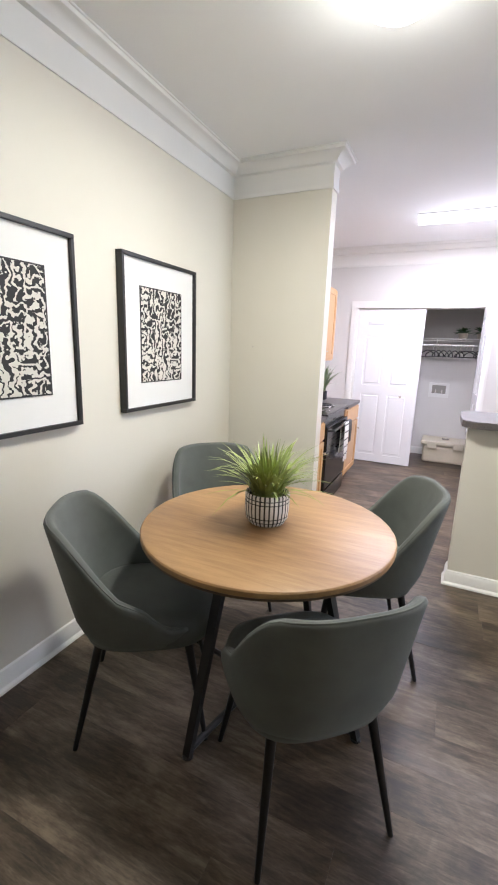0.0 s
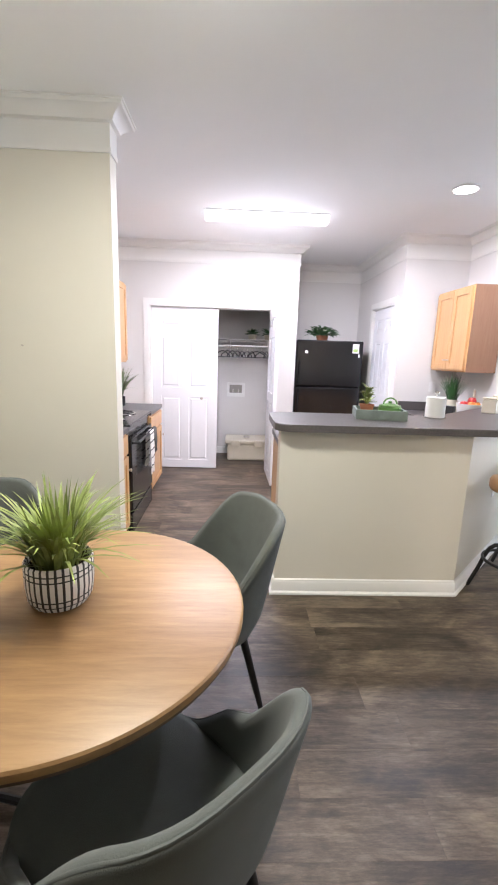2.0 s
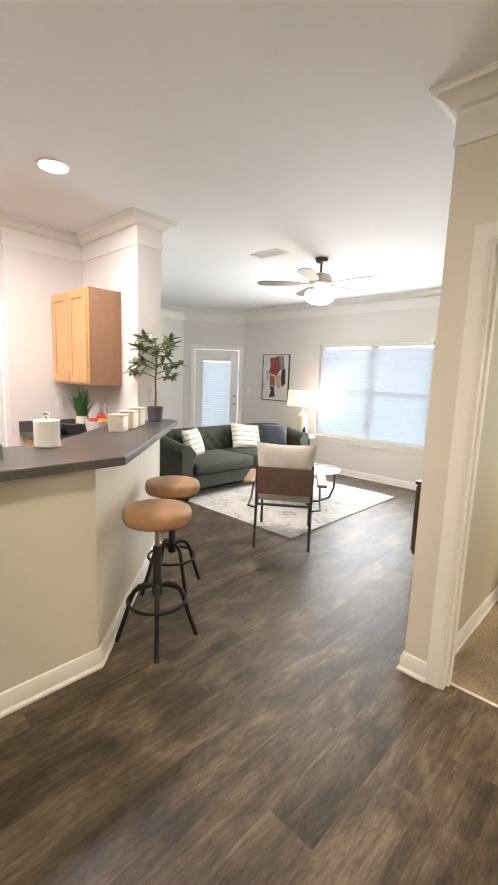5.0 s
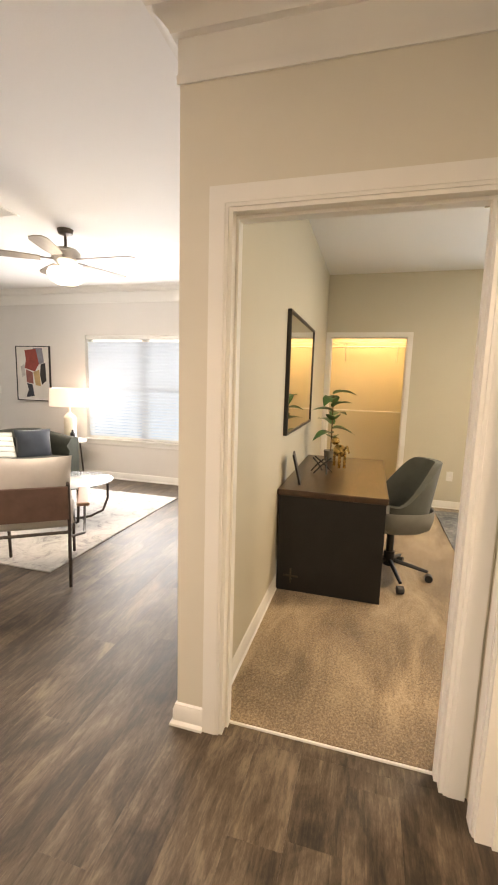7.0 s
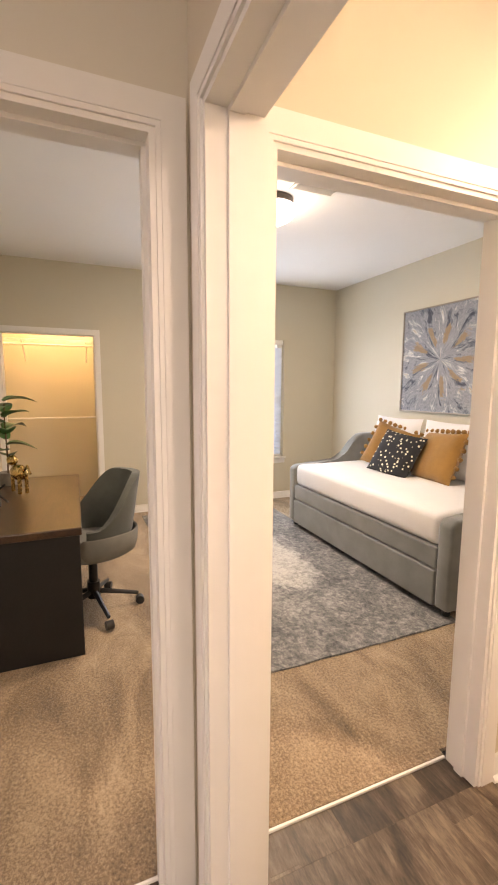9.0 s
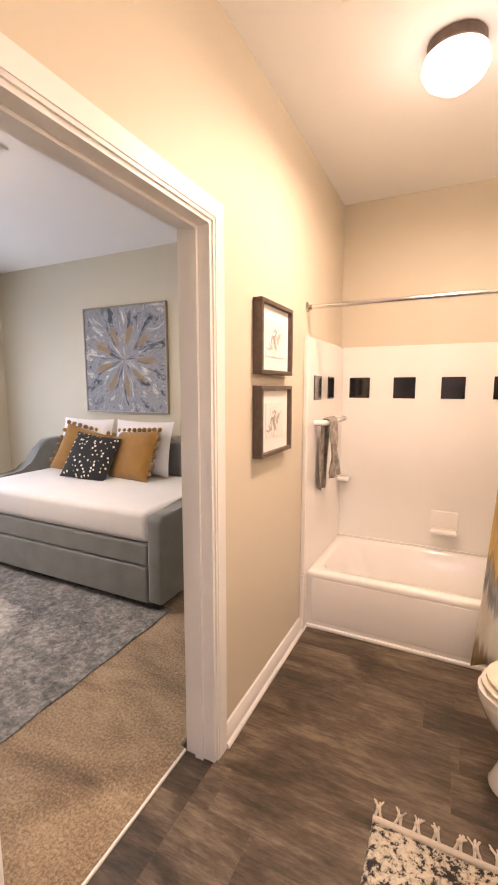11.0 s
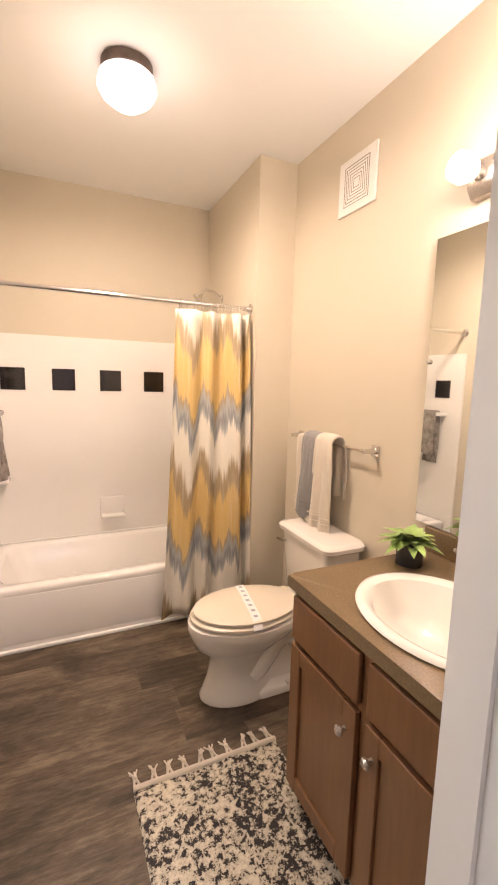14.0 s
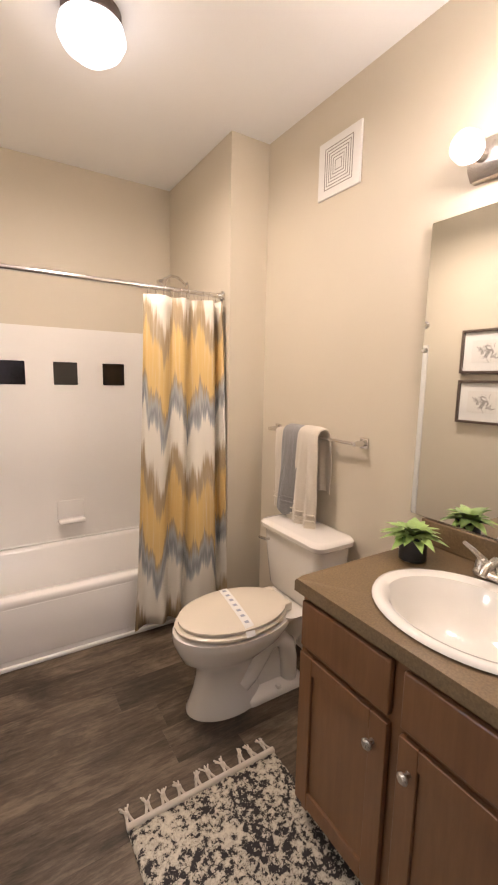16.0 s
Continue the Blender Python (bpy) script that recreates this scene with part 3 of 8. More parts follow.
# ---- dining area ----
def make_table():
    t = thing("dining_table", "round dining table with oak wood top and black metal legs", "table", pose(-0.59, 1.485, 0))
    bm = B()
    lathe(bm, [(0.489, 0.728), (0.497, 0.732), (0.497, 0.748), (0.493, 0.753), (0.487, 0.755)], 72)
    part("tabletop", bm, M_OAK, t, "oak wood grain top", 30)
    bm = B()
    lathe(bm, [(0.486, 0.716), (0.492, 0.720), (0.492, 0.7278)], 72)
    part("tabletop_underside", bm, M_EDGE, t, "dark brown edge band", 30)
    feet = [Vector((0.445 * math.cos(radians(a)), 0.445 * math.sin(radians(a)), 0)) for a in (-102, -12, 78, 168)]
    for f in feet:
        d = f.normalized()
        side = Vector((-d.y, d.x, 0))
        top = d * 0.25 + Vector((0, 0, 0.712))
        bm = B()
        rings = []
        for p, w in ((f + Vector((0, 0, 0.012)), 0.015), (top, 0.020)):
            rings.append([bm.verts.new(p + side * w * a + d * 0.012 * b) for a, b in ((-1, -1), (1, -1), (1, 1), (-1, 1))])
        ring_faces(bm, rings)
        leg = part("leg", bm, M_BLACK, t)
        bm = B()
        lathe(bm, [(0.016, 0.0), (0.020, 0.003), (0.020, 0.011), (0.014, 0.013)], 14, f)
        part("foot_pad", bm, M_BLACKPLASTIC, leg)
    for a, b in ((0, 2), (1, 3)):
        bm = B()
        tube(bm, [feet[a] * 0.58 + Vector((0, 0, 0.705)), feet[b] * 0.58 + Vector((0, 0, 0.705 - 0.004 * a))], 0.013, 8)
        part("crossbar", bm, M_BLACK, t)
        bm = B()
        tube(bm, [feet[a] * 0.97 + Vector((0, 0, 0.026)), feet[b] * 0.97 + Vector((0, 0, 0.026 + 0.002 * a))], 0.013, 8)
        part("floor_bar", bm, M_BLACK, t)


make_table()


def shell_chair(name, label, m, cloth, group):
    """An upholstered tub chair that faces +y: a curved back that falls to low arms, a seat pad and four tapered legs."""
    t = thing(name, label, "chair", m, group)
    n, k = 36, 9
    outer, inner = [], []
    for i in range(n + 1):
        s = 2 * i / n - 1
        a = s * radians(128)
        # plan: a rounded back that runs forward along the sides
        ca, sa = math.cos(a), math.sin(a)
        px = 0.247 * math.copysign(abs(sa) ** 0.72, sa)
        py = -0.205 * math.copysign(abs(ca) ** 0.80, ca) + (0.0 if ca > 0 else 0.03)
        e = abs(s)
        if e < 0.30:
            top = 0.825 - 0.012 * (e / 0.30) ** 2
        else:
            f = min(1.0, (e - 0.30) / 0.62)
            f = f * f * (3 - 2 * f)
            top = 0.813 - 0.352 * f
        bottom = 0.385 + 0.02 * e
        for lst, inset in ((outer, 0.0), (inner, 0.030)):
            col = []
            for j in range(k + 1):
                v = j / k
                z = bottom + (top - bottom) * v
                lean = max(0.0, (z - 0.42) / 0.40)
                g = 1.0 - inset / 0.22 - 0.22 * (1 - min(1.0, (z - 0.36) / 0.14)) ** 2
                flare = 1 + 0.06 * lean
                col.append(Vector((px * g * flare, (py * g) - 0.088 * lean * max(0.0, math.cos(a * 0.7)), z - (0.0 if inset == 0 else 0.002))))
            lst.append(col)
    bm = B()
    vo = [[bm.verts.new(p) for p in c] for c in outer]
    vi = [[bm.verts.new(p) for p in c] for c in inner]
    vr = [[bm.verts.new(o[-1].lerp(q[-1], s) + Vector((0, 0, h))) for s, h in ((0.12, 0.009), (0.5, 0.015), (0.88, 0.009))] for o, q in zip(outer, inner)]
    for i in range(n):
        for j in range(k):
            bm.faces.new((vo[i][j], vo[i + 1][j], vo[i + 1][j + 1], vo[i][j + 1]))
            bm.faces.new((vi[i][j + 1], vi[i + 1][j + 1], vi[i + 1][j], vi[i][j]))
        for a, b, c, d in ((vo[i][k], vo[i + 1][k], vr[i + 1][0], vr[i][0]), (vr[i][0], vr[i + 1][0], vr[i + 1][1], vr[i][1]), (vr[i][1], vr[i + 1][1], vr[i + 1][2], vr[i][2]), (vr[i][2], vr[i + 1][2], vi[i + 1][k], vi[i][k])):
            bm.faces.new((a, b, c, d))
        bm.faces.new((vi[i][0], vi[i + 1][0], vo[i + 1][0], vo[i][0]))
    for i in (0, n):
        for j in range(k):
            bm.faces.new((vo[i][j], vo[i][j + 1], vi[i][j + 1], vi[i][j]))
        bm.faces.new((vo[i][k], *vr[i], vi[i][k]))
    part("backrest", bm, cloth, t, "", 100)
    bm = B()
    tube(bm, [o[-1].lerp(q[-1], 0.25) + Vector((0, 0, 0.010)) for o, q in zip(outer, inner)], 0.0035, 6)
    part("piping", bm, cloth, t, "", 60)
    # seat pad
    bm = B()
    rings = []
    for sc, z in ((0.80, 0.378), (0.96, 0.392), (1.0, 0.42), (1.0, 0.452), (0.97, 0.474), (0.86, 0.486), (0.5, 0.491)):
        ring = []
        for i in range(40):
            a = 2 * math.pi * i / 40
            ca, sa = math.cos(a), math.sin(a)
            ring.append(bm.verts.new((0.222 * sc * math.copysign(abs(ca) ** 0.62, ca), 0.035 + 0.222 * sc * math.copysign(abs(sa) ** 0.62, sa), z)))
        rings.append(ring)
    ring_faces(bm, rings)
    part("seat", bm, cloth, t, "", 60)
    for sx in (-1, 1):
        for sy in (-1, 1):
            bm = B()
            tube(bm, [(sx * 0.150, 0.02 + sy * 0.14, 0.40), (sx * 0.205, 0.01 + sy * 0.215, 0.0)], 0.0155, 10, 0.0085)
            leg = part("leg", bm, M_BLACK, t, "", 40)
    bm = B()
    box(bm, -0.16, 0.16, -0.13, 0.17, 0.362, 0.383, 0.006, 1)
    part("seat_frame", bm, M_BLACK, t)
    return t


CH = "grey fabric tub dining chair with black tapered legs"
FULL = Matrix.Diagonal((1.045, 1.045, 1.01, 1))
chair = shell_chair("dining_chair", CH, pose(-0.295, 1.130, 0, 0, 0, 42) @ FULL, M_GREY_CLOTH, "chairs round the dining table")
for x, y, rz in ((-0.99, 1.20, -58), (-1.08, 2.02, -137), (-0.262, 1.950, 110)):
    copy_thing(chair, pose(x, y, 0, 0, 0, rz) @ FULL)


def pot_pattern(nt):
    tc = nt.nodes.new("ShaderNodeTexCoord")
    sep = nt.nodes.new("ShaderNodeSeparateXYZ")
    nt.links.new(tc.outputs["Object"], sep.inputs[0])
    ang = add(nt, "ShaderNodeMath", operation="ARCTAN2")
    nt.links.new(sep.outputs["Y"], ang.inputs[0])
    nt.links.new(sep.outputs["X"], ang.inputs[1])
    st = add(nt, "ShaderNodeMath", operation="MULTIPLY", inp={1: 30 / (2 * math.pi)})
    nt.links.new(ang.outputs[0], st.inputs[0])
    fr = add(nt, "ShaderNodeMath", operation="FRACT")
    nt.links.new(st.outputs[0], fr.inputs[0])
    vert = add(nt, "ShaderNodeMath", operation="GREATER_THAN", inp={1: 0.64})
    nt.links.new(fr.outputs[0], vert.inputs[0])
    lines = ramp(nt, sep.outputs["Z"], [(0.0, (0, 0, 0)), (0.016, (1, 1, 1)), (0.021, (0, 0, 0)), (0.032, (1, 1, 1)), (0.037, (0, 0, 0)), (0.092, (1, 1, 1)), (0.097, (0, 0, 0)), (0.108, (1, 1, 1)), (0.113, (0, 0, 0))], True)
    both_ = add(nt, "ShaderNodeMath", operation="MAXIMUM")
    nt.links.new(vert.outputs[0], both_.inputs[0])
    nt.links.new(lines, both_.inputs[1])
    return ramp(nt, both_.outputs[0], [(0.0, (0.72, 0.70, 0.66)), (0.5, (0.03, 0.03, 0.03))], True)


M_POT = pattern("white_pot_black_lines", pot_pattern, 0.5, 0.1, 90)
t = thing("potted_grass", "green grass plant in white pot with black lines", "plant", pose(-0.60, 1.50, 0.755))
bm = B()
lathe(bm, [(0.056, 0.0), (0.072, 0.004), (0.084, 0.024), (0.089, 0.065), (0.089, 0.126), (0.085, 0.131), (0.080, 0.126), (0.078, 0.105)], 40)
part("pot", bm, M_POT, t, "white pot with black line pattern", 40)
bm = B()
lathe(bm, [(0.077, 0.095), (0.077, 0.110), (0.04, 0.114)], 24)
part("soil", bm, M_SOIL, t)
bm = B()
blades(bm, 210, 0.060, 0.245, 0.215, 0.0115, random.Random(3), 0.11, droop=0.55, lean0=0.05)
blades(bm, 26, 0.055, 0.13, 0.27, 0.0115, random.Random(31), 0.11, droop=0.95, lean0=0.5)
part("grass", bm, M_GRASS, t, "bright green grass blades", 60)

PL = "framed black and cream abstract print with white mat"
picture("framed_print", PL, wallpose("x", -1.54, 1, 2.058, 1.485), 0.675, 0.80, M_FRAME_BLACK, M_PRINT, 0.135, 0.018, 0.04, border=0.006)
picture("framed_print", PL, wallpose("x", -1.54, 1, 1.06, 1.475), 0.74, 0.81, M_FRAME_BLACK, M_PRINT, 0.135, 0.018, 0.04, border=0.006)
t = thing("wall_screw", "small dark screw stuck in the painted wall", "screw", wallpose("y", 2.95, -1, -1.35, 1.45))
bm = B()
lathe(bm, [(0.004, 0), (0.004, 0.006), (0.006, 0.008), (0.003, 0.011)], 10)
part("screw_head", bm, M_NICKEL, t)


def flush_light(name, label, x, y, r, strength, col, base=None, drop=0.16, top=H):
    t = thing(name, label, "ceiling light", pose(x, y, top))
    bm = B()
    lathe(bm, [(r * 0.82, -0.045), (r * 0.86, -0.04), (r * 0.86, -0.004), (r * 0.80, -0.001)], 36)
    part("base", bm, base or M_NICKEL, t, "brushed metal base", 40)
    bm = B()
    lathe(bm, [(0.012, -drop), (r * 0.5, -drop + 0.008), (r * 0.85, -drop + 0.04), (r * 0.99, -drop * 0.55), (r * 0.92, -0.052), (r * 0.80, -0.046)], 36)
    g = part("glass_globe", bm, glow(name + "_glow", col, strength), t, "glowing white glass", 60)
    g.visible_shadow = False
    return t


flush_light("dining_ceiling_light", "round flush ceiling light with glowing white glass", -0.29, 1.70, 0.14, 2.6, (1.0, 0.98, 0.94), top=HM)

# ---- kitchen ----
bm = B()
plate(bm, [(0.14, 2.80), (1.27, 2.80), (2.40, 3.93), (2.40, 4.05), (2.27, 4.05), (2.27, 3.97), (1.22, 2.92), (0.14, 2.92)], 0.0, 1.025)
structure("wall_bar", bm, M_WALL, "painted half-height bar wall with angled side", "wall")
moulding("baseboard", [(0.14, 2.92), (0.14, 2.80), (1.27, 2.80), (2.40, 3.93)], BASE, "white painted baseboard", "baseboard")

t = thing("bar_counter", "dark charcoal laminate breakfast bar top", "counter")
bm = B()
pts = [(0.20, 2.72)]
pts += [(1.38, 2.72), (2.58, 3.92), (2.58, 4.048), (2.08, 4.048), (1.25, 3.26)]
pts += [(0.20, 3.26)] + [(0.16 - 0.06 * math.sin(a), 3.20 + 0.06 * math.cos(a)) for a in (0.4, 0.8, 1.2)] + [(0.10, 3.14), (0.10, 2.84)]
pts += [(0.20 - 0.10 * math.cos(a), 2.82 - 0.10 * math.sin(a)) for a in (0.3, 0.7, 1.1, 1.4)]
plate(bm, pts, 1.027, 1.068)
bmesh.ops.bevel(bm, geom=[e for e in bm.edges if all(v.co.z > 1.06 for v in e.verts)], offset=0.006, segments=2, profile=0.5, affect="EDGES")
part("worktop", bm, M_COUNTER, t)


def panel_door(bm, w, h, th=0.018, fw=0.055, m=None):
    """A frame-and-panel door standing on z=0, its face towards -y."""
    m = m or Matrix()
    box(bm, 0, fw, -th, 0, 0, h, 0.002, 1, m)
    box(bm, w - fw, w, -th, 0, 0, h, 0.002, 1, m)
    box(bm, fw, w - fw, -th, 0, 0, fw, 0.002, 1, m)
    box(bm, fw, w - fw, -th, 0, h - fw, h, 0.002, 1, m)
    box(bm, fw, w - fw, -th * 0.45, 0, fw, h - fw, 0, 1, m)
    return bm


def cabinet(name, label, m, w, d, h, doors, wood_mat, side_mat=None, toe=0.0, drawers=0.0, knob="t"):
    """A cabinet: its back on y=d, face on y=0 towards -y; x from 0 to w."""
    t = thing(name, label, "cabinet", m)
    bm = B()
    box(bm, 0, w, 0, d, toe, h)
    if toe:
        box(bm, 0.0, w, 0.06, d, 0.0, toe)
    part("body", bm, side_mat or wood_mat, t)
    bm = B()
    for a in ((0, 0.03), (w - 0.03, w)):
        box(bm, *a, -0.004, 0.001, toe, h)
    box(bm, 0.03, w - 0.03, -0.004, 0.001, h - 0.03, h)
    box(bm, 0.03, w - 0.03, -0.004, 0.001, toe, toe + 0.03)
    part("face_frame", bm, wood_mat, t)
    dw = (w - 0.03) / doors
    for i in range(doors):
        x0 = 0.015 + i * dw + 0.004
        top = h - 0.018
        if drawers:
            bm = B()
            box(bm, 0, dw - 0.008, -0.018, 0, 0, drawers, 0.004, 2)
            dr = part("drawer_front", bm, wood_mat, t, m=pose(x0, -0.005, top - drawers))
            top -= drawers + 0.022
        bm = B()
        panel_door(bm, dw - 0.008, top - toe - 0.018)
        door = part("door", bm, wood_mat, t, m=pose(x0, -0.005, toe + 0.018))
        bm = B()
        right = doors == 1 or i % 2 == 0
        kx = dw - 0.035 if right else 0.027
        kz = (top - toe - 0.018) - 0.10 if knob == "t" else 0.09
        if knob == "bar":
            tube(bm, [(kx - 0.03, -0.03, 0.09), (kx + 0.03, -0.03, 0.09)], 0.005, 8)
            tube(bm, [(kx, -0.018, 0.09), (kx, -0.032, 0.09)], 0.004, 8)
        else:
            lathe(bm, [(0.006, 0), (0.005, 0.012), (0.012, 0.018), (0.014, 0.024), (0.008, 0.029)], 16)
            bmesh.ops.transform(bm, matrix=pose(kx, -0.018, kz, 90), verts=bm.verts)
        part("knob", bm, M_NICKEL, door, "brushed nickel knob", 40)
    return t


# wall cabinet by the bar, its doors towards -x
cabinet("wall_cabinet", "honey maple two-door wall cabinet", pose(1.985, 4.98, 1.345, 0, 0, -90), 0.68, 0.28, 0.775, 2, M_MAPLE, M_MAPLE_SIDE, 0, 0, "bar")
# cabinets along the west wall
cabinet("wall_cabinet", "honey maple wall cabinet beside the cooker", pose(-1.33, 4.44, 1.32, 0, 0, 90), 0.78, 0.32, 0.82, 2, M_MAPLE, None, 0, 0, "bar")
cabinet("base_cabinet", "honey maple base cabinet with drawer", pose(-0.935, 3.09, 0, 0, 0, 90), 0.47, 0.70, 0.845, 1, M_MAPLE, None, 0.1, 0.14)
cabinet("base_cabinet", "honey maple base cabinet with drawer", pose(-0.935, 4.42, 0, 0, 0, 90), 0.62, 0.70, 0.845, 1, M_MAPLE, None, 0.1, 0.14)
for y0, y1 in ((3.09, 3.565), (4.412, 5.06)):
    t = thing("kitchen_worktop", "dark laminate worktop beside the cooker", "counter")
    bm = B()
    box(bm, -1.648, -0.91, y0, y1, 0.847, 0.885, 0.005, 2)
    part("worktop", bm, M_COUNTER, t)

# the cooker
t = thing("cooker", "black electric cooker with towel on its handle", "cooker", pose(-0.935, 3.573, -0.018))
bm = B()
box(bm, -0.66, 0, 0, 0.83, 0.02, 0.895, 0.006, 2)
part("body", bm, M_BLACKGLOSS, t)
bm = B()
box(bm, -0.66, 0.03, -0.004, 0.834, 0.897, 0.915, 0.006, 2)
part("cooktop", bm, M_BLACKGLOSS, t)
for bx, by in ((-0.17, 0.22), (-0.17, 0.60), (-0.47, 0.22), (-0.47, 0.60)):
    bm = B()
    for rr in (0.03, 0.055, 0.08):
        torus(bm, (bx, by, 0.926), rr, 0.006, 28, 6)
    box(bm, bx - 0.095, bx + 0.095, by - 0.004, by + 0.004, 0.915, 0.923)
    part("burner_coil", bm, M_BLACK, t, "", 40)
    bm = B()
    torus(bm, (bx, by, 0.919), 0.10, 0.005, 32, 6)
    part("drip_pan", bm, M_CHROME, t, "", 40)
bm = B()
box(bm, 0.002, 0.035, 0.02, 0.81, 0.22, 0.80, 0.008, 2)
door = part("oven_door", bm, M_BLACKGLOSS, t)
bm = B()
tube(bm, [(0.035, 0.08, 0.76), (0.075, 0.08, 0.765), (0.075, 0.75, 0.765), (0.035, 0.75, 0.76)], 0.011, 8)
part("handle", bm, M_BLACKPLASTIC, door, "black handle", 40)
bm = B()
box(bm, 0.002, 0.03, 0.02, 0.81, 0.04, 0.20, 0.008, 2)
part("drawer", bm, M_BLACKGLOSS, t)
bm = B()
box(bm, -0.66, -0.60, 0.0, 0.83, 0.915, 1.07, 0.01, 2)
part("control_panel", bm, M_BLACKGLOSS, t)


def stripes(nt):
    tc = nt.nodes.new("ShaderNodeTexCoord")
    sep = nt.nodes.new("ShaderNodeSeparateXYZ")
    nt.links.new(tc.outputs["Object"], sep.inputs[0])
    out = None
    for axis in ("Y", "Z"):
        k = add(nt, "ShaderNodeMath", operation="MULTIPLY", inp={1: 14.0})
        nt.links.new(sep.outputs[axis], k.inputs[0])
        f = add(nt, "ShaderNodeMath", operation="FRACT")
        nt.links.new(k.outputs[0], f.inputs[0])
        g = add(nt, "ShaderNodeMath", operation="GREATER_THAN", inp={1: 0.84})
        nt.links.new(f.outputs[0], g.inputs[0])
        if out is None:
            out = g
        else:
            mx = add(nt, "ShaderNodeMath", operation="MAXIMUM")
            nt.links.new(out.outputs[0], mx.inputs[0])
            nt.links.new(g.outputs[0], mx.inputs[1])
            out = mx
    return ramp(nt, out.outputs[0], [(0, (0.74, 0.73, 0.70)), (0.5, (0.06, 0.06, 0.07))], True)


M_TOWEL_CHECK = pattern("checked_towel", stripes, 0.9, 0.5, 400)


def hung_cloth(bm, w, drop_a, drop_b, r=0.014, th=0.006, fold=0.012, n=14):
    """A cloth laid over a bar along x at the origin, with soft folds; drop_a hangs in front (-y), drop_b behind."""
    cols = []
    for i in range(n + 1):
        u = i / n
        x = (u - 0.5) * w
        line = [(x, -r - fold * (1 - j / 8) * (0.5 + 0.5 * math.sin(u * 11 + 0.6 * j)), -drop_a * (1 - j / 8)) for j in range(9)]
        line += [(x, -r * math.cos(a), r * math.sin(a)) for a in (0.6, 1.2, 1.9, 2.5)]
        line += [(x, r + fold * (j / 8) * (0.5 + 0.5 * math.sin(u * 10 + j)), -drop_b * j / 8) for j in range(9)]
        cols.append(line)
    a = [[bm.verts.new(p) for p in c] for c in cols]
    m = len(cols[0])
    b = []
    for c in cols:
        row = []
        for j, p in enumerate(c):
            d = Vector(c[min(j + 1, m - 1)]) - Vector(c[max(j - 1, 0)])
            nrm = Vector((0, -d.z, d.y)).normalized()
            row.append(bm.verts.new(Vector(p) + nrm * th))
        b.append(row)
    for i in range(n):
        for j in range(m - 1):
            bm.faces.new((a[i][j], a[i + 1][j], a[i + 1][j + 1], a[i][j + 1]))
            bm.faces.new((b[i][j + 1], b[i + 1][j + 1], b[i + 1][j], b[i][j]))
        for j in (0, m - 1):
            bm.faces.new((a[i][j], a[i + 1][j], b[i + 1][j], b[i][j]))
    for i in (0, n):
        for j in range(m - 1):
            bm.faces.new((a[i][j], a[i][j + 1], b[i][j + 1], b[i][j]))
    return bm


for y, w, mt_, lab, dr in ((4.34, 0.17, M_TOWEL_CHECK, "white dish towel with black checks on the oven handle", 0.36), (4.50, 0.12, M_BLACKPLASTIC, "black dish cloth on the oven handle", 0.20)):
    t = thing("dish_towel", lab, "towel", pose(-0.86, y - 0.247, 0.748, 0, 0, 90))
    bm = B()
    hung_cloth(bm, w, dr, dr * 0.8, 0.016, 0.004)
    part("cloth", bm, mt_, t, "", 60)

t = thing("kettle_pan", "white pan with lid on the cooker", "pan", pose(-1.385, 4.10, 0.914))
bm = B()
lathe(bm, [(0.09, 0), (0.10, 0.01), (0.10, 0.06), (0.085, 0.075), (0.02, 0.085), (0.02, 0.10), (0.01, 0.105)], 28)
part("pan_body", bm, M_WHITE, t, "", 40)
t = thing("counter_plant", "dark green spiky plant on the worktop", "plant", pose(-1.30, 4.78, 0.885))
bm = B()
lathe(bm, [(0.045, 0), (0.06, 0.01), (0.06, 0.10), (0.055, 0.10), (0.05, 0.09)], 20)
part("pot", bm, M_BLACKPLASTIC, t, "", 40)
bm = B()
blades(bm, 46, 0.03, 0.34, 0.30, 0.024, random.Random(8), 0.09, droop=0.5)
part("leaves", bm, M_LEAF_DARK, t, "", 60)

# laundry closet: sliding six-panel door, wire shelf, hangers
def six_panel(bm, w, h, th=0.035, cols=2):
    """A moulded six-panel door, x 0..w, z 0..h, its face towards -y."""
    rows = ((0.10, 0.90), (1.01, 1.63), (1.74, h - 0.12)) if h > 1.9 else ((0.1, h - 0.1),)
    st = 0.105
    gap = 0.09
    pw = (w - 2 * st - gap * (cols - 1)) / cols
    box(bm, 0, st, -th, 0, 0, h)
    box(bm, w - st, w, -th, 0, 0, h)
    for c in range(cols - 1):
        x = st + (c + 1) * pw + c * gap
        box(bm, x, x + gap, -th, 0, 0, h)
    for c in range(cols):
        x = st + c * (pw + gap)
        z = 0.0
        for a, b in rows:
            box(bm, x, x + pw, -th, 0, z, a)
            box(bm, x, x + pw, -th + 0.010, 0, a, b)
            rings = []
            for k, dy in ((0.0, -th + 0.0099), (0.022, -th + 0.0099), (0.032, -th + 0.003), (0.034, -th + 0.003)):
                rings.append([bm.verts.new(p) for p in ((x + k, dy, a + k), (x + pw - k, dy, a + k), (x + pw - k, dy, b - k), (x + k, dy, b - k))])
            ring_faces(bm, rings, True, False)
            bm.faces.new(rings[-1])
            z = b
        box(bm, x, x + pw, -th, 0, z, h)
    return bm


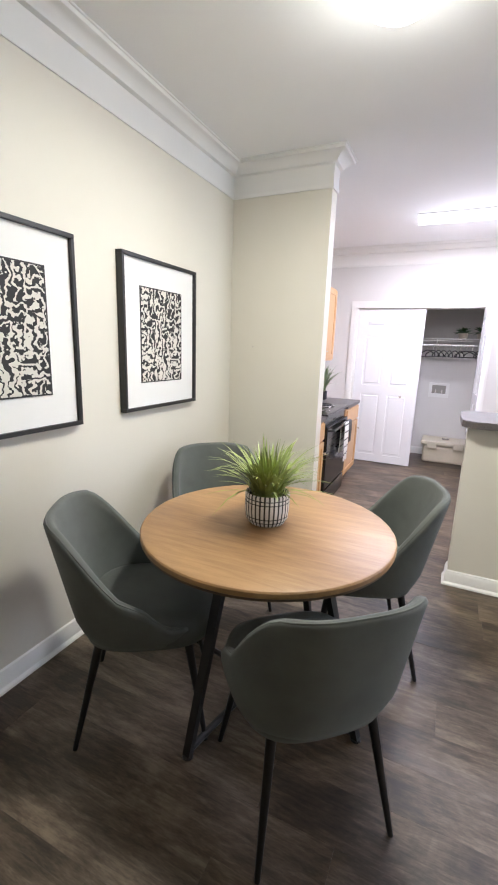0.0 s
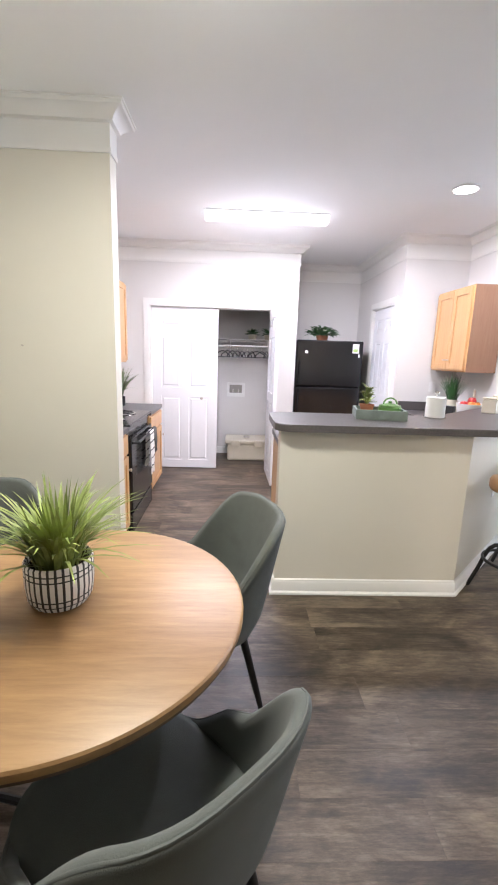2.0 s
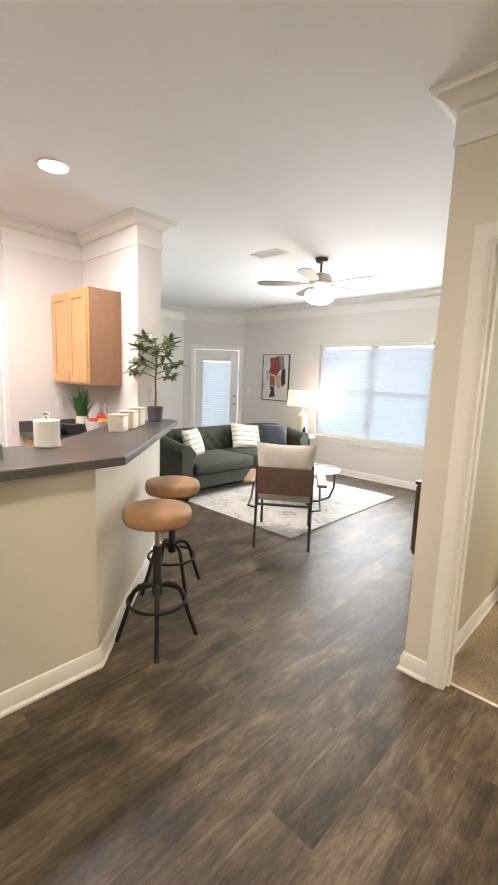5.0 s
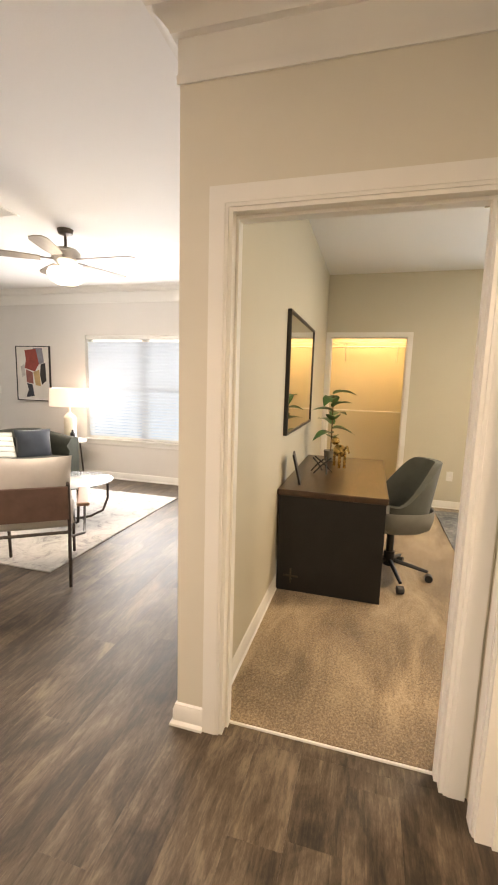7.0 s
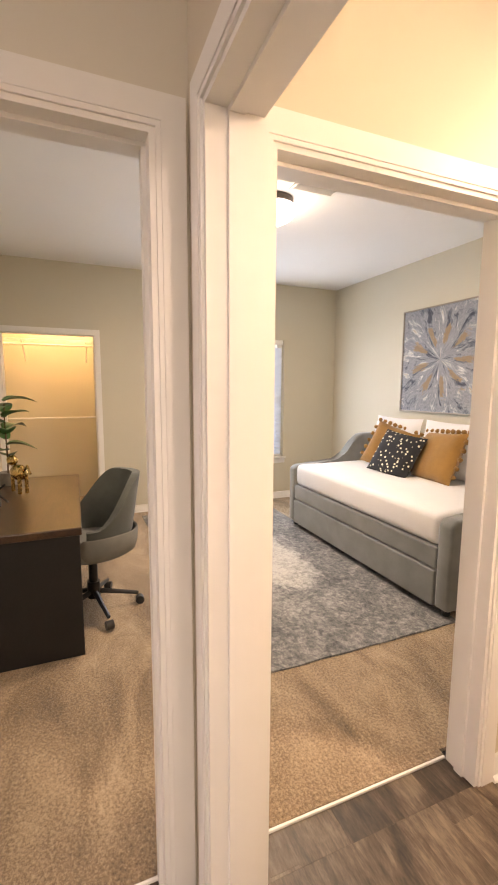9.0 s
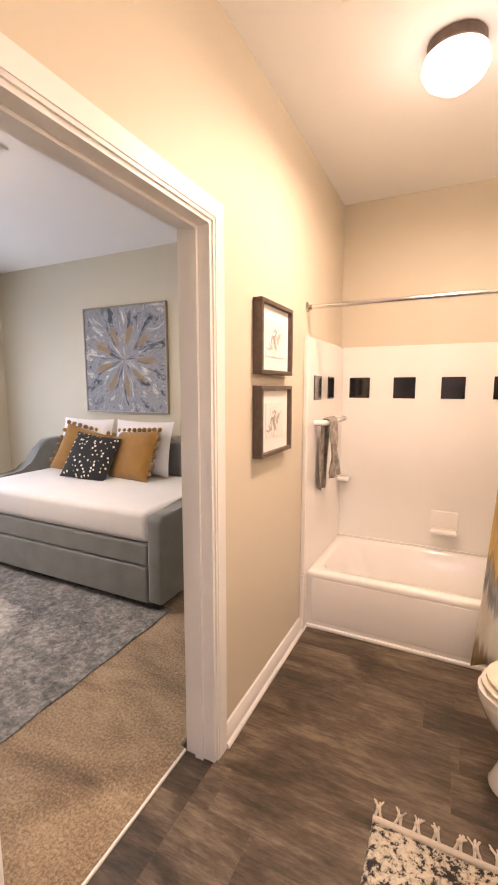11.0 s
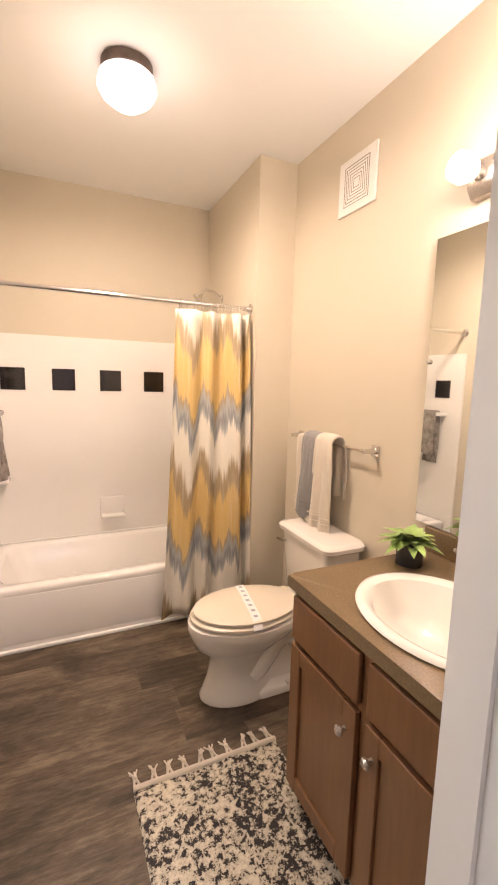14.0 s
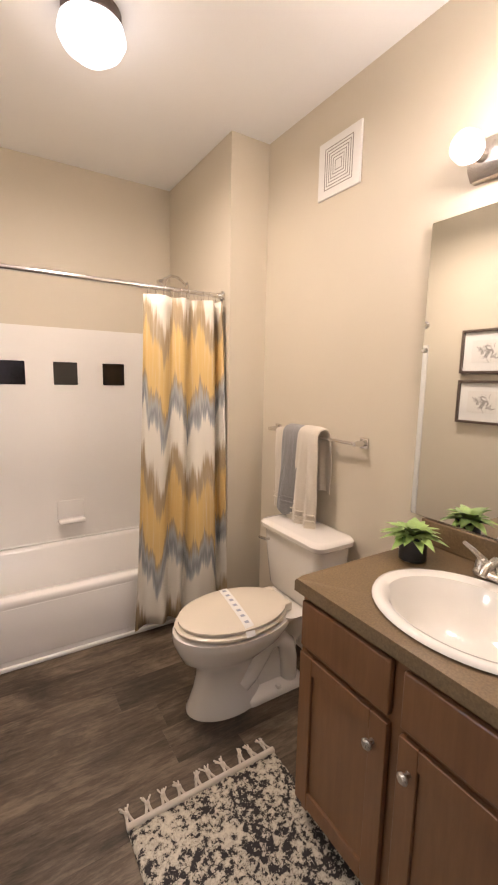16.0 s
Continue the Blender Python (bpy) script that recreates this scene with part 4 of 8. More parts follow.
bm = B()
six_panel(bm, 0.79, 1.955)
d1 = structure("door_1", bm, M_DOOR, "white six-panel closet door, half open", "door")
d1.matrix_basis = pose(-1.13, 5.715, 0.012)
bm = B()
lathe(bm, [(0.010, 0), (0.008, 0.012), (0.016, 0.02), (0.017, 0.028), (0.008, 0.033)], 16)
part("knob", bm, M_NICKEL, d1, "small metal knob", 40, m=pose(0.60, -0.035, 0.885, 90))
bm = B()
six_panel(bm, 0.70, 1.955)
d2 = structure("door_2", bm, M_DOOR, "white six-panel closet door, folded open", "door")
d2.matrix_basis = pose(0.307, 5.67, 0.012, 0, 0, -88.5)
bm = B()
box(bm, -1.13, 0.311, 5.66, 5.70, 1.968, 1.983)
structure("door_track", bm, M_NICKEL, "metal closet door track", "door track")
bm = B()
six_panel(bm, 0.685, 2.012)
d3 = structure("door_3", bm, M_DOOR, "white six-panel pantry door, closed", "door")
d3.matrix_basis = pose(1.65, 5.90, 0.012, 0, 0, -90)
bm = B()
lathe(bm, [(0.026, 0), (0.026, 0.005), (0.010, 0.008), (0.010, 0.03), (0.026, 0.042), (0.027, 0.056), (0.015, 0.064)], 20)
part("door_knob", bm, M_NICKEL, d3, "brushed nickel knob", 40, m=pose(0.06, -0.035, 0.95, 90))

t = thing("wire_shelf", "white wire closet shelf with hanging rail", "shelf", pose(-1.15, 6.22, 1.64))
for i in range(14):
    bm = B()
    y = 0.37 * i / 13
    tube(bm, [(0, y, 0), (1.62, y, 0)], 0.003, 6)
    part("wire", bm, M_WHITE, t)
bm = B()
tube(bm, [(0, 0.0, -0.03), (1.62, 0.0, -0.03)], 0.004, 6)
part("front_wire", bm, M_WHITE, t)
bm = B()
tube(bm, [(0, 0.06, -0.085), (1.62, 0.06, -0.085)], 0.010, 8)
part("rail", bm, M_WHITE, t)
for x in (0.3, 0.95, 1.45):
    bm = B()
    tube(bm, [(x, 0.01, -0.01), (x, 0.375, -0.26)], 0.006, 6)
    part("brace", bm, M_WHITE, t)


def hanger(m, colour):
    t = thing("clothes_hanger", "plastic clothes hanger on the closet rail", "hanger", m, "hangers on the closet rail")
    bm = B()
    tube(bm, [(-0.185, 0, -0.150), (-0.19, 0, -0.135), (-0.17, 0, -0.118), (-0.05, 0, -0.078), (0, 0, -0.072), (0.05, 0, -0.078), (0.17, 0, -0.118), (0.19, 0, -0.135), (0.185, 0, -0.150), (0.15, 0, -0.154), (-0.15, 0, -0.154), (-0.185, 0, -0.150)], 0.007, 6)
    part("frame", bm, colour, t)
    bm = B()
    tube(bm, [(0, 0, -0.075), (0, 0, -0.035)] + [(0.022 * math.sin(a), 0, -0.013 + -0.022 * math.cos(a)) for a in (0.6, 1.4, 2.2, 3.0, 3.8)], 0.003, 6)
    part("hook", bm, M_CHROME, t)
    return t


hrng = random.Random(5)
first = hanger(pose(-0.30, 6.28, 1.56, 0, 0, 62), M_BLACKPLASTIC)
for i in range(9):
    copy_thing(first, pose(-0.30 + 0.066 * (i + 1), 6.28, 1.56, 0, 0, 62 + hrng.uniform(-16, 16)))
t = thing("storage_basket", "cream plastic storage box on the closet floor", "box", pose(0.06, 6.33, 0))
bm = B()
box(bm, -0.27, 0.27, -0.20, 0.20, 0.0, 0.24, 0.03, 3)
part("body", bm, M_CREAM, t)
bm = B()
box(bm, -0.30, 0.30, -0.225, 0.225, 0.24, 0.29, 0.015, 2)
lid = part("lid", bm, M_CREAM, t)
for x in (-0.16, 0.16):
    bm = B()
    box(bm, x - 0.06, x + 0.06, -0.236, -0.215, 0.20, 0.29, 0.008, 2)
    part("latch", bm, M_CREAM, t)
bm = B()
box(bm, -0.045, 0.045, -0.02, 0.02, 0.29, 0.315, 0.008, 2)
part("handle", bm, M_NICKEL, lid)
t = thing("washer_box", "white recessed washer outlet box", "outlet box", wallpose("y", 6.6, -1, -0.11, 0.94))
for a in ((-0.13, 0.13, 0.07, 0.10), (-0.13, 0.13, -0.10, -0.045), (-0.13, -0.09, -0.045, 0.07), (0.09, 0.13, -0.045, 0.07)):
    bm = B()
    box(bm, *a, 0, 0.012, 0.002, 1)
    part("rim", bm, M_WHITE, t)
# Flat grey plate: the shade of the recess as plain colour.
bm = B()
box(bm, -0.09, 0.09, -0.045, 0.07, 0, 0.002)
part("recess_shade", bm, M_SLOT_SHADE, t)
for x in (-0.04, 0.04):
    bm = B()
    tube(bm, [(x, 0.0, 0.003), (x, 0.0, 0.02), (x, -0.035, 0.026)], 0.009, 8)
    part("valve", bm, M_NICKEL, t, "", 40)
for x, z in ((0.10, 1.76), (0.32, 1.76)):
    t = thing("closet_plant", "faded green trailing plant on the wire shelf", "plant", pose(x, 6.40, 1.644))
    bm = B()
    lathe(bm, [(0.05, 0), (0.06, 0.07), (0.055, 0.07)], 16)
    part("pot", bm, M_CREAM, t, "", 40)
    bm = B()
    r_ = random.Random(int(x * 100))
    for _ in range(40):
        a = r_.uniform(0, 6.28)
        leaf(bm, (0, 0, 0.07), (math.cos(a), math.sin(a), r_.uniform(0.1, 1.4)), r_.uniform(0.08, 0.15), 0.04)
    part("leaves", bm, M_LEAF, t)

# fridge
t = thing("fridge", "black two-door top-freezer fridge", "fridge", pose(1.035, 5.74, 0))
bm = B()
box(bm, -0.41, 0.41, 0.06, 0.72, 0.03, 1.64, 0.012, 2)
part("body", bm, M_BLACKPLASTIC, t)
for z0, z1, nm in ((0.08, 1.075, "fridge_door"), (1.085, 1.645, "freezer_door")):
    bm = B()
    box(bm, -0.413, 0.413, -0.012, 0.055, z0, z1, 0.014, 3)
    d = part(nm, bm, M_BLACKGLOSS, t)
    bm = B()
    zc = z1 - 0.32 if z0 < 1 else z0 + 0.02
    tube(bm, [(-0.37, -0.012, zc), (-0.37, -0.05, zc + 0.02), (-0.37, -0.05, zc + 0.26), (-0.37, -0.012, zc + 0.28)], 0.011, 8)
    part("handle", bm, M_BLACKGLOSS, d, "", 40)
bm = B()
box(bm, -0.40, 0.40, 0.02, 0.06, 0.0, 0.075)
part("kick_grille", bm, M_BLACKPLASTIC, t)
for x, z, w, h in ((0.30, 1.555, 0.04, 0.055), (-0.31, 1.50, 0.016, 0.016), (0.345, 1.47, 0.01, 0.02)):
    t = thing("fridge_sticker", "small white label stuck on the fridge door", "label", pose(1.055 + x, 5.728, z))
    bm = B()
    box(bm, -w, w, -0.002, 0.0, -h, h)
    part("paper", bm, M_PAPER, t)
    if w > 0.03:
        bm = B()
        box(bm, -w * 0.8, w * 0.6, -0.003, -0.002, -h * 0.75, -h * 0.1)
        part("print_bar", bm, M_LEAF_LIME, t, "yellow-green printed bar")
t = thing("fridge_plant", "bushy green ivy plant on top of the fridge", "plant", pose(0.97, 5.95, 1.64))
bm = B()
lathe(bm, [(0.06, 0), (0.08, 0.07), (0.07, 0.07)], 18)
part("pot", bm, M_TERRACOTTA, t, "", 40)
bm = B()
r_ = random.Random(11)
for _ in range(230):
    a, e = r_.uniform(0, 6.28), r_.uniform(0.0, 1.2)
    rr = r_.uniform(0.02, 0.15)
    leaf(bm, (rr * math.cos(a) * 1.2, rr * math.sin(a), 0.07 + 0.11 * r_.random() * (1.2 - rr * 5)), (math.cos(a), math.sin(a), e - 0.3), r_.uniform(0.04, 0.075), 0.035)
part("leaves", bm, M_LEAF, t)

# sink counter behind the bar, with what stands there
t = thing("sink_counter", "dark laminate sink counter behind the bar", "counter")
bm = B()
plate(bm, [(0.16, 2.925), (1.19, 2.925), (2.265, 4.00), (2.265, 4.99), (1.66, 4.99), (1.66, 4.18), (1.10, 3.55), (0.16, 3.55)], 0.867, 0.905)
part("worktop", bm, M_COUNTER, t)
bm = B()
box(bm, 1.66, 2.265, 4.975, 4.995, 0.905, 1.0)
part("backsplash", bm, M_COUNTER, t)
t = thing("sink_cabinet", "honey maple base cabinets under the sink counter", "cabinet")
bm = B()
plate(bm, [(0.17, 2.93), (1.19, 2.93), (2.26, 4.00), (2.26, 4.98), (1.70, 4.98), (1.70, 4.20), (1.08, 3.52), (0.17, 3.52)], 0.0, 0.865)
part("body", bm, M_MAPLE, t)

# on the bar
t = thing("serving_tray", "grey-green wooden tray on the bar", "tray", pose(0.80, 3.10, 1.069, 0, 0, -10))
bm = B()
box(bm, -0.155, 0.155, -0.12, 0.12, 0, 0.01)
part("tray_base", bm, mat("sage_paint", (0.17, 0.205, 0.185), 0.6, var=0.2, scale=14), t)
M_SAGE = bpy.data.materials["sage_paint"]
for a in ((-0.155, 0.155, -0.12, -0.106), (-0.155, 0.155, 0.106, 0.12), (-0.155, -0.141, -0.106, 0.106), (0.141, 0.155, -0.106, 0.106)):
    bm = B()
    box(bm, *a, 0.004, 0.06, 0.002, 1)
    part("tray_side", bm, M_SAGE, t)
t = thing("tray_plant", "small leafy plant in terracotta pot on the tray", "plant", pose(0.725, 3.12, 1.079))
bm = B()
lathe(bm, [(0.03, 0), (0.043, 0.06), (0.046, 0.06), (0.046, 0.075), (0.04, 0.075), (0.038, 0.06)], 20)
part("pot", bm, M_TERRACOTTA, t, "", 40)
bm = B()
r_ = random.Random(21)
for i in range(46):
    a = r_.uniform(0, 6.28)
    leaf(bm, (0.01 * math.cos(a), 0.01 * math.sin(a), 0.07 + 0.10 * r_.random()), (math.cos(a), math.sin(a), r_.uniform(0.3, 2)), r_.uniform(0.035, 0.065), 0.026)
part("leaves", bm, M_GRASS, t)
t = thing("green_teapot", "small green teapot with lid on the tray", "teapot", pose(0.865, 3.09, 1.079))
bm = B()
lathe(bm, [(0.05, 0), (0.068, 0.008), (0.072, 0.03), (0.072, 0.06), (0.066, 0.064)], 28)
M_GREENPOT = mat("green_glaze", (0.13, 0.27, 0.07), 0.3, var=0.1, scale=10)
part("body", bm, M_GREENPOT, t, "", 40)
bm = B()
lathe(bm, [(0.070, 0.064), (0.066, 0.075), (0.03, 0.084), (0.01, 0.086), (0.013, 0.096), (0.006, 0.102)], 28)
part("lid", bm, M_GREENPOT, t, "", 40)
bm = B()
tube(bm, [(0.0 - 0.045 * math.cos(a), 0, 0.075 + 0.045 * math.sin(a)) for a in [j * math.pi / 8 for j in range(9)]], 0.005, 6)
part("handle", bm, M_GREENPOT, t, "", 40)
t = thing("paper_towel", "white paper towel roll on a metal stand", "paper towel", pose(1.20, 3.17, 1.069))
bm = B()
lathe(bm, [(0.055, 0.006), (0.062, 0.008), (0.062, 0.135), (0.055, 0.138), (0.02, 0.138)], 32)
part("roll", bm, M_PAPER, t, "", 40)
bm = B()
lathe(bm, [(0.07, 0), (0.07, 0.006), (0.01, 0.0065), (0.006, 0.14), (0.006, 0.155), (0.014, 0.162), (0.014, 0.174), (0.006, 0.18)], 24)
part("stand", bm, M_CHROME, t, "", 40)
for x, y, h in ((1.80, 3.53, 0.115), (1.95, 3.65, 0.125), (2.09, 3.78, 0.135)):
    t = thing("cream_canister", "cream ceramic square canister with lid", "canister", pose(x, y, 1.069, 0, 0, 40), "canisters on the bar")
    bm = B()
    box(bm, -0.055, 0.055, -0.05, 0.05, 0, h - 0.012, 0.006, 2)
    part("body", bm, M_CREAM, t)
    bm = B()
    box(bm, -0.057, 0.057, -0.052, 0.052, h - 0.011, h, 0.004, 2)
    part("lid", bm, M_CREAM, t)
t = thing("olive_tree", "small potted olive tree on the bar", "plant", pose(2.36, 3.93, 1.069))
bm = B()
lathe(bm, [(0.05, 0), (0.058, 0.004), (0.066, 0.12), (0.06, 0.122), (0.056, 0.105)], 28)
part("pot", bm, mat("slate_grey_pot", (0.07, 0.07, 0.08), 0.6, var=0.15), t, "dark grey pot", 40)
bm = B()
lathe(bm, [(0.056, 0.095), (0.056, 0.106), (0.02, 0.108)], 20)
part("soil", bm, M_SOIL, t)
bm = B()
r_ = random.Random(31)
tube(bm, [(0, 0, 0.1), (0.008, 0.004, 0.22), (0.0, 0.0, 0.34), (0.012, 0.0, 0.48), (0.0, 0.01, 0.66)], 0.009, 8, 0.004)
tips = []
for i in range(15):
    a = i * 2.4
    z = 0.34 + 0.29 * i / 14
    ln = 0.20 * (1.1 - 0.6 * abs(i / 14 - 0.25))
    p1 = Vector((0.45 * ln * math.cos(a), 0.45 * ln * math.sin(a), z + 0.03))
    p2 = Vector((ln * math.cos(a), ln * math.sin(a), z + r_.uniform(0.02, 0.10)))
    tube(bm, [(0, 0, z), p1, p2], 0.004, 6, 0.002)
    tips.append((p1, p2))
part("trunk", bm, M_STEM, t, "", 50)
bm = B()
for p1, p2 in tips:
    for k in range(15):
        s = k / 14
        at = p1.lerp(p2, s)
        a = r_.uniform(0, 6.28)
        dv = (p2 - p1).normalized() * 0.8 + Vector((math.cos(a), math.sin(a), r_.uniform(-0.5, 0.9)))
        leaf(bm, at, dv, r_.uniform(0.065, 0.105), 0.036, bend=0.12)
part("leaves", bm, M_LEAF_DARK, t)

# small things on the low counter against the wall
t = thing("herb_plant", "green grassy plant in glass on the counter", "plant", pose(2.06, 4.62, 0.906))
bm = B()
lathe(bm, [(0.045, 0), (0.055, 0.01), (0.055, 0.16), (0.05, 0.16), (0.048, 0.14)], 20)
part("pot", bm, M_CREAM, t, "", 40)
bm = B()
blades(bm, 110, 0.045, 0.30, 0.16, 0.009, random.Random(9), 0.14, droop=0.4)
part("leaves", bm, M_LEAF, t)
t = thing("dish_rack", "low black dish rack on the counter", "dish rack", pose(1.82, 4.36, 0.906, 0, 0, -50))
bm = B()
box(bm, -0.10, 0.10, -0.12, 0.12, 0, 0.03, 0.008, 2)
box(bm, -0.10, 0.10, 0.06, 0.12, 0.03, 0.12, 0.008, 2)
box(bm, -0.10, -0.06, -0.10, 0.06, 0.03, 0.09, 0.008, 2)
part("body", bm, M_BLACKPLASTIC, t)
t = thing("fruit_bowl", "white bowl of red apples and oranges", "bowl", pose(1.99, 4.14, 0.906))
bm = B()
lathe(bm, [(0.05, 0), (0.06, 0.004), (0.11, 0.10), (0.125, 0.17), (0.120, 0.17), (0.10, 0.10), (0.05, 0.012)], 32)
part("bowl_body", bm, M_WHITE, t, "", 40)
M_RED = mat("red_apple", (0.45, 0.03, 0.025), 0.3, var=0.4, scale=20)
M_ORANGE = mat("orange_peel", (0.70, 0.24, 0.03), 0.45, var=0.1, scale=30, bmp=0.3, bscale=300)
for i, (x, y, z) in enumerate(((0.05, 0, 0.15), (-0.045, 0.04, 0.15), (-0.02, -0.055, 0.155), (0.01, 0.01, 0.19))):
    f = thing("fruit", "ripe orange in the bowl" if i % 2 == 0 else "ripe red apple in the bowl", "fruit", pose(1.99 + x, 4.14 + y, 0.906 + z))
    bm = B()
    lathe(bm, [(0.006, -0.032), (0.022, -0.034), (0.036, -0.016), (0.038, 0.006), (0.028, 0.03), (0.012, 0.035), (0.004, 0.03)], 18)
    part("fruit_body", bm, M_ORANGE if i % 2 == 0 else M_RED, f, "", 60)
t = thing("glass_bottle", "slim glass bottle on the counter", "bottle", pose(2.19, 4.46, 0.906))
bm = B()
lathe(bm, [(0.028, 0), (0.03, 0.01), (0.03, 0.16), (0.012, 0.22), (0.012, 0.27), (0.008, 0.27)], 20)
part("bottle_body", bm, M_CREAM, t, "", 40)


def wallplate(name, label, m, kind="switch"):
    t = thing(name, label, "switch" if kind == "switch" else "socket", m)
    bm = B()
    box(bm, -0.036, 0.036, -0.058, 0.058, 0, 0.005, 0.002, 1)
    part("plate", bm, M_WHITE, t)
    if kind == "switch":
        bm = B()
        box(bm, -0.005, 0.005, -0.012, 0.012, 0.004, 0.014, 0.001, 1)
        part("toggle", bm, M_WHITE, t)
    else:
        for z in (-0.022, 0.022):
            bm = B()
            box(bm, -0.016, 0.016, z - 0.014, z + 0.014, 0.004, 0.0075, 0.003, 2)
            part("receptacle", bm, M_WHITE, t)


wallplate("wall_switch", "white double switch plate on the column", wallpose("y", 4.05, -1, 2.43, 1.30))
wallplate("wall_socket", "white wall socket over the counter", wallpose("y", 5.0, -1, 2.02, 1.16), "socket")
wallplate("wall_socket", "white wall socket low on the bar wall", Matrix.Translation((1.74, 3.27, 0.56)) @ Euler((radians(90), 0, radians(45))).to_matrix().to_4x4(), "socket")

# lights
t = thing("kitchen_strip_light", "long white fluorescent ceiling light box", "ceiling light", pose(0.12, 4.54, HM))
bm = B()
box(bm, -0.55, 0.55, -0.085, 0.085, -0.012, 0, 0.004, 1)
part("housing", bm, M_WHITE, t)
bm = B()
plate(bm, [(-0.083, -0.012), (0.083, -0.012), (0.078, -0.045), (0.055, -0.065), (-0.055, -0.065), (-0.078, -0.045)], -0.548, 0.548, Matrix(((0, 0, 1, 0), (1, 0, 0, 0), (0, 1, 0, 0), (0, 0, 0, 1))))
dif = part("diffuser", bm, glow("strip_glow", (0.97, 0.95, 1.0), 1.9), t, "glowing white acrylic diffuser")
dif.visible_shadow = False
t = thing("recessed_disc_light", "round white disc ceiling light", "ceiling light", pose(1.52, 3.77, HM))
bm = B()
lathe(bm, [(0.085, -0.012), (0.095, -0.010), (0.098, 0.0)], 32)
part("trim_ring", bm, M_WHITE, t, "", 40)
bm = B()
lathe(bm, [(0.02, -0.020), (0.06, -0.018), (0.082, -0.0125)], 32)
dif = part("diffuser", bm, glow("disc_glow", (1.0, 0.97, 1.0), 7), t, "glowing white disc", 60)
dif.visible_shadow = False

# ---- living room ----
M_SOFA = mat("dark_green_velvet", (0.026, 0.030, 0.020), 0.75, var=0.3, scale=6, bmp=0.2, bscale=300, sheen=0.08)
M_COGNAC = mat("cognac_leather", (0.42, 0.235, 0.125), 0.45, var=0.16, scale=14, bmp=0.3, bscale=180)
M_BROWNLEATHER = mat("brown_leather", (0.14, 0.082, 0.06), 0.5, var=0.2, scale=10, bmp=0.3, bscale=180)
M_BRONZE = mat("dark_bronze_metal", (0.075, 0.060, 0.048), 0.4, 0.6, var=0.3, scale=24, bmp=0.1)
M_LINEN = mat("cream_linen", (0.55, 0.51, 0.45), 0.9, var=0.06, scale=8, bmp=0.4, bscale=420)
M_ARMWOOD = wood("walnut_arm", (0.34, 0.20, 0.13), (0.20, 0.11, 0.07), "y", 3.0, 0.4)
M_SLAT = mat("white_blind_slat", (0.82, 0.86, 0.90), 0.5, var=0.02, bmp=0.02)
sl = M_SLAT.node_tree
trans = sl.nodes.new("ShaderNodeBsdfTranslucent")
trans.inputs[0].default_value = (0.75, 0.86, 1.0, 1)
mixsh = sl.nodes.new("ShaderNodeMixShader")
mixsh.inputs[0].default_value = 0.5
sl.links.new(sl.nodes["Principled BSDF"].outputs[0], mixsh.inputs[1])
sl.links.new(trans.outputs[0], mixsh.inputs[2])
sl.links.new(mixsh.outputs[0], sl.nodes["Material Output"].inputs[0])
M_GLASS, gnt, gbs = nodes_of("window_glass")
gbs.inputs["Transmission Weight"].default_value, gbs.inputs["Roughness"].default_value, gbs.inputs["IOR"].default_value = 1.0, 0.0, 1.02


def daylight(nt, bs):
    vec = coords(nt, (1, 1, 1))
    big = tex_noise(nt, vec, 0.55, 3, 0.5)
    sep = nt.nodes.new("ShaderNodeSeparateXYZ")
    nt.links.new(vec, sep.inputs[0])
    up = add(nt, "ShaderNodeMath", operation="MULTIPLY_ADD", inp={1: 0.14, 2: 0.02})
    nt.links.new(sep.outputs["Z"], up.inputs[0])
    s = add(nt, "ShaderNodeMath", operation="ADD")
    nt.links.new(up.outputs[0], s.inputs[0])
    nt.links.new(big, s.inputs[1])
    nt.links.new(ramp(nt, s.outputs[0], [(0.45, (0.22, 0.42, 0.66)), (0.56, (0.50, 0.74, 1.0)), (0.70, (0.90, 0.97, 1.0))]), bs.inputs["Emission Color"])
    bs.inputs["Emission Strength"].default_value = 1.4
    bs.inputs["Base Color"].default_value = (0, 0, 0, 1)


M_OUT, ont, obs = nodes_of("bright_outdoors")
daylight(ont, obs)
bm = B()
box(bm, 9.4, 9.45, -6, 12, -1, 6)
structure("backdrop", bm, M_OUT, "bright hazy daylight outdoors", "backdrop")
bm = B()
box(bm, 3.5, 9.4, 10.6, 10.65, -1, 6)
structure("backdrop", bm, M_OUT, "bright hazy daylight outdoors", "backdrop")


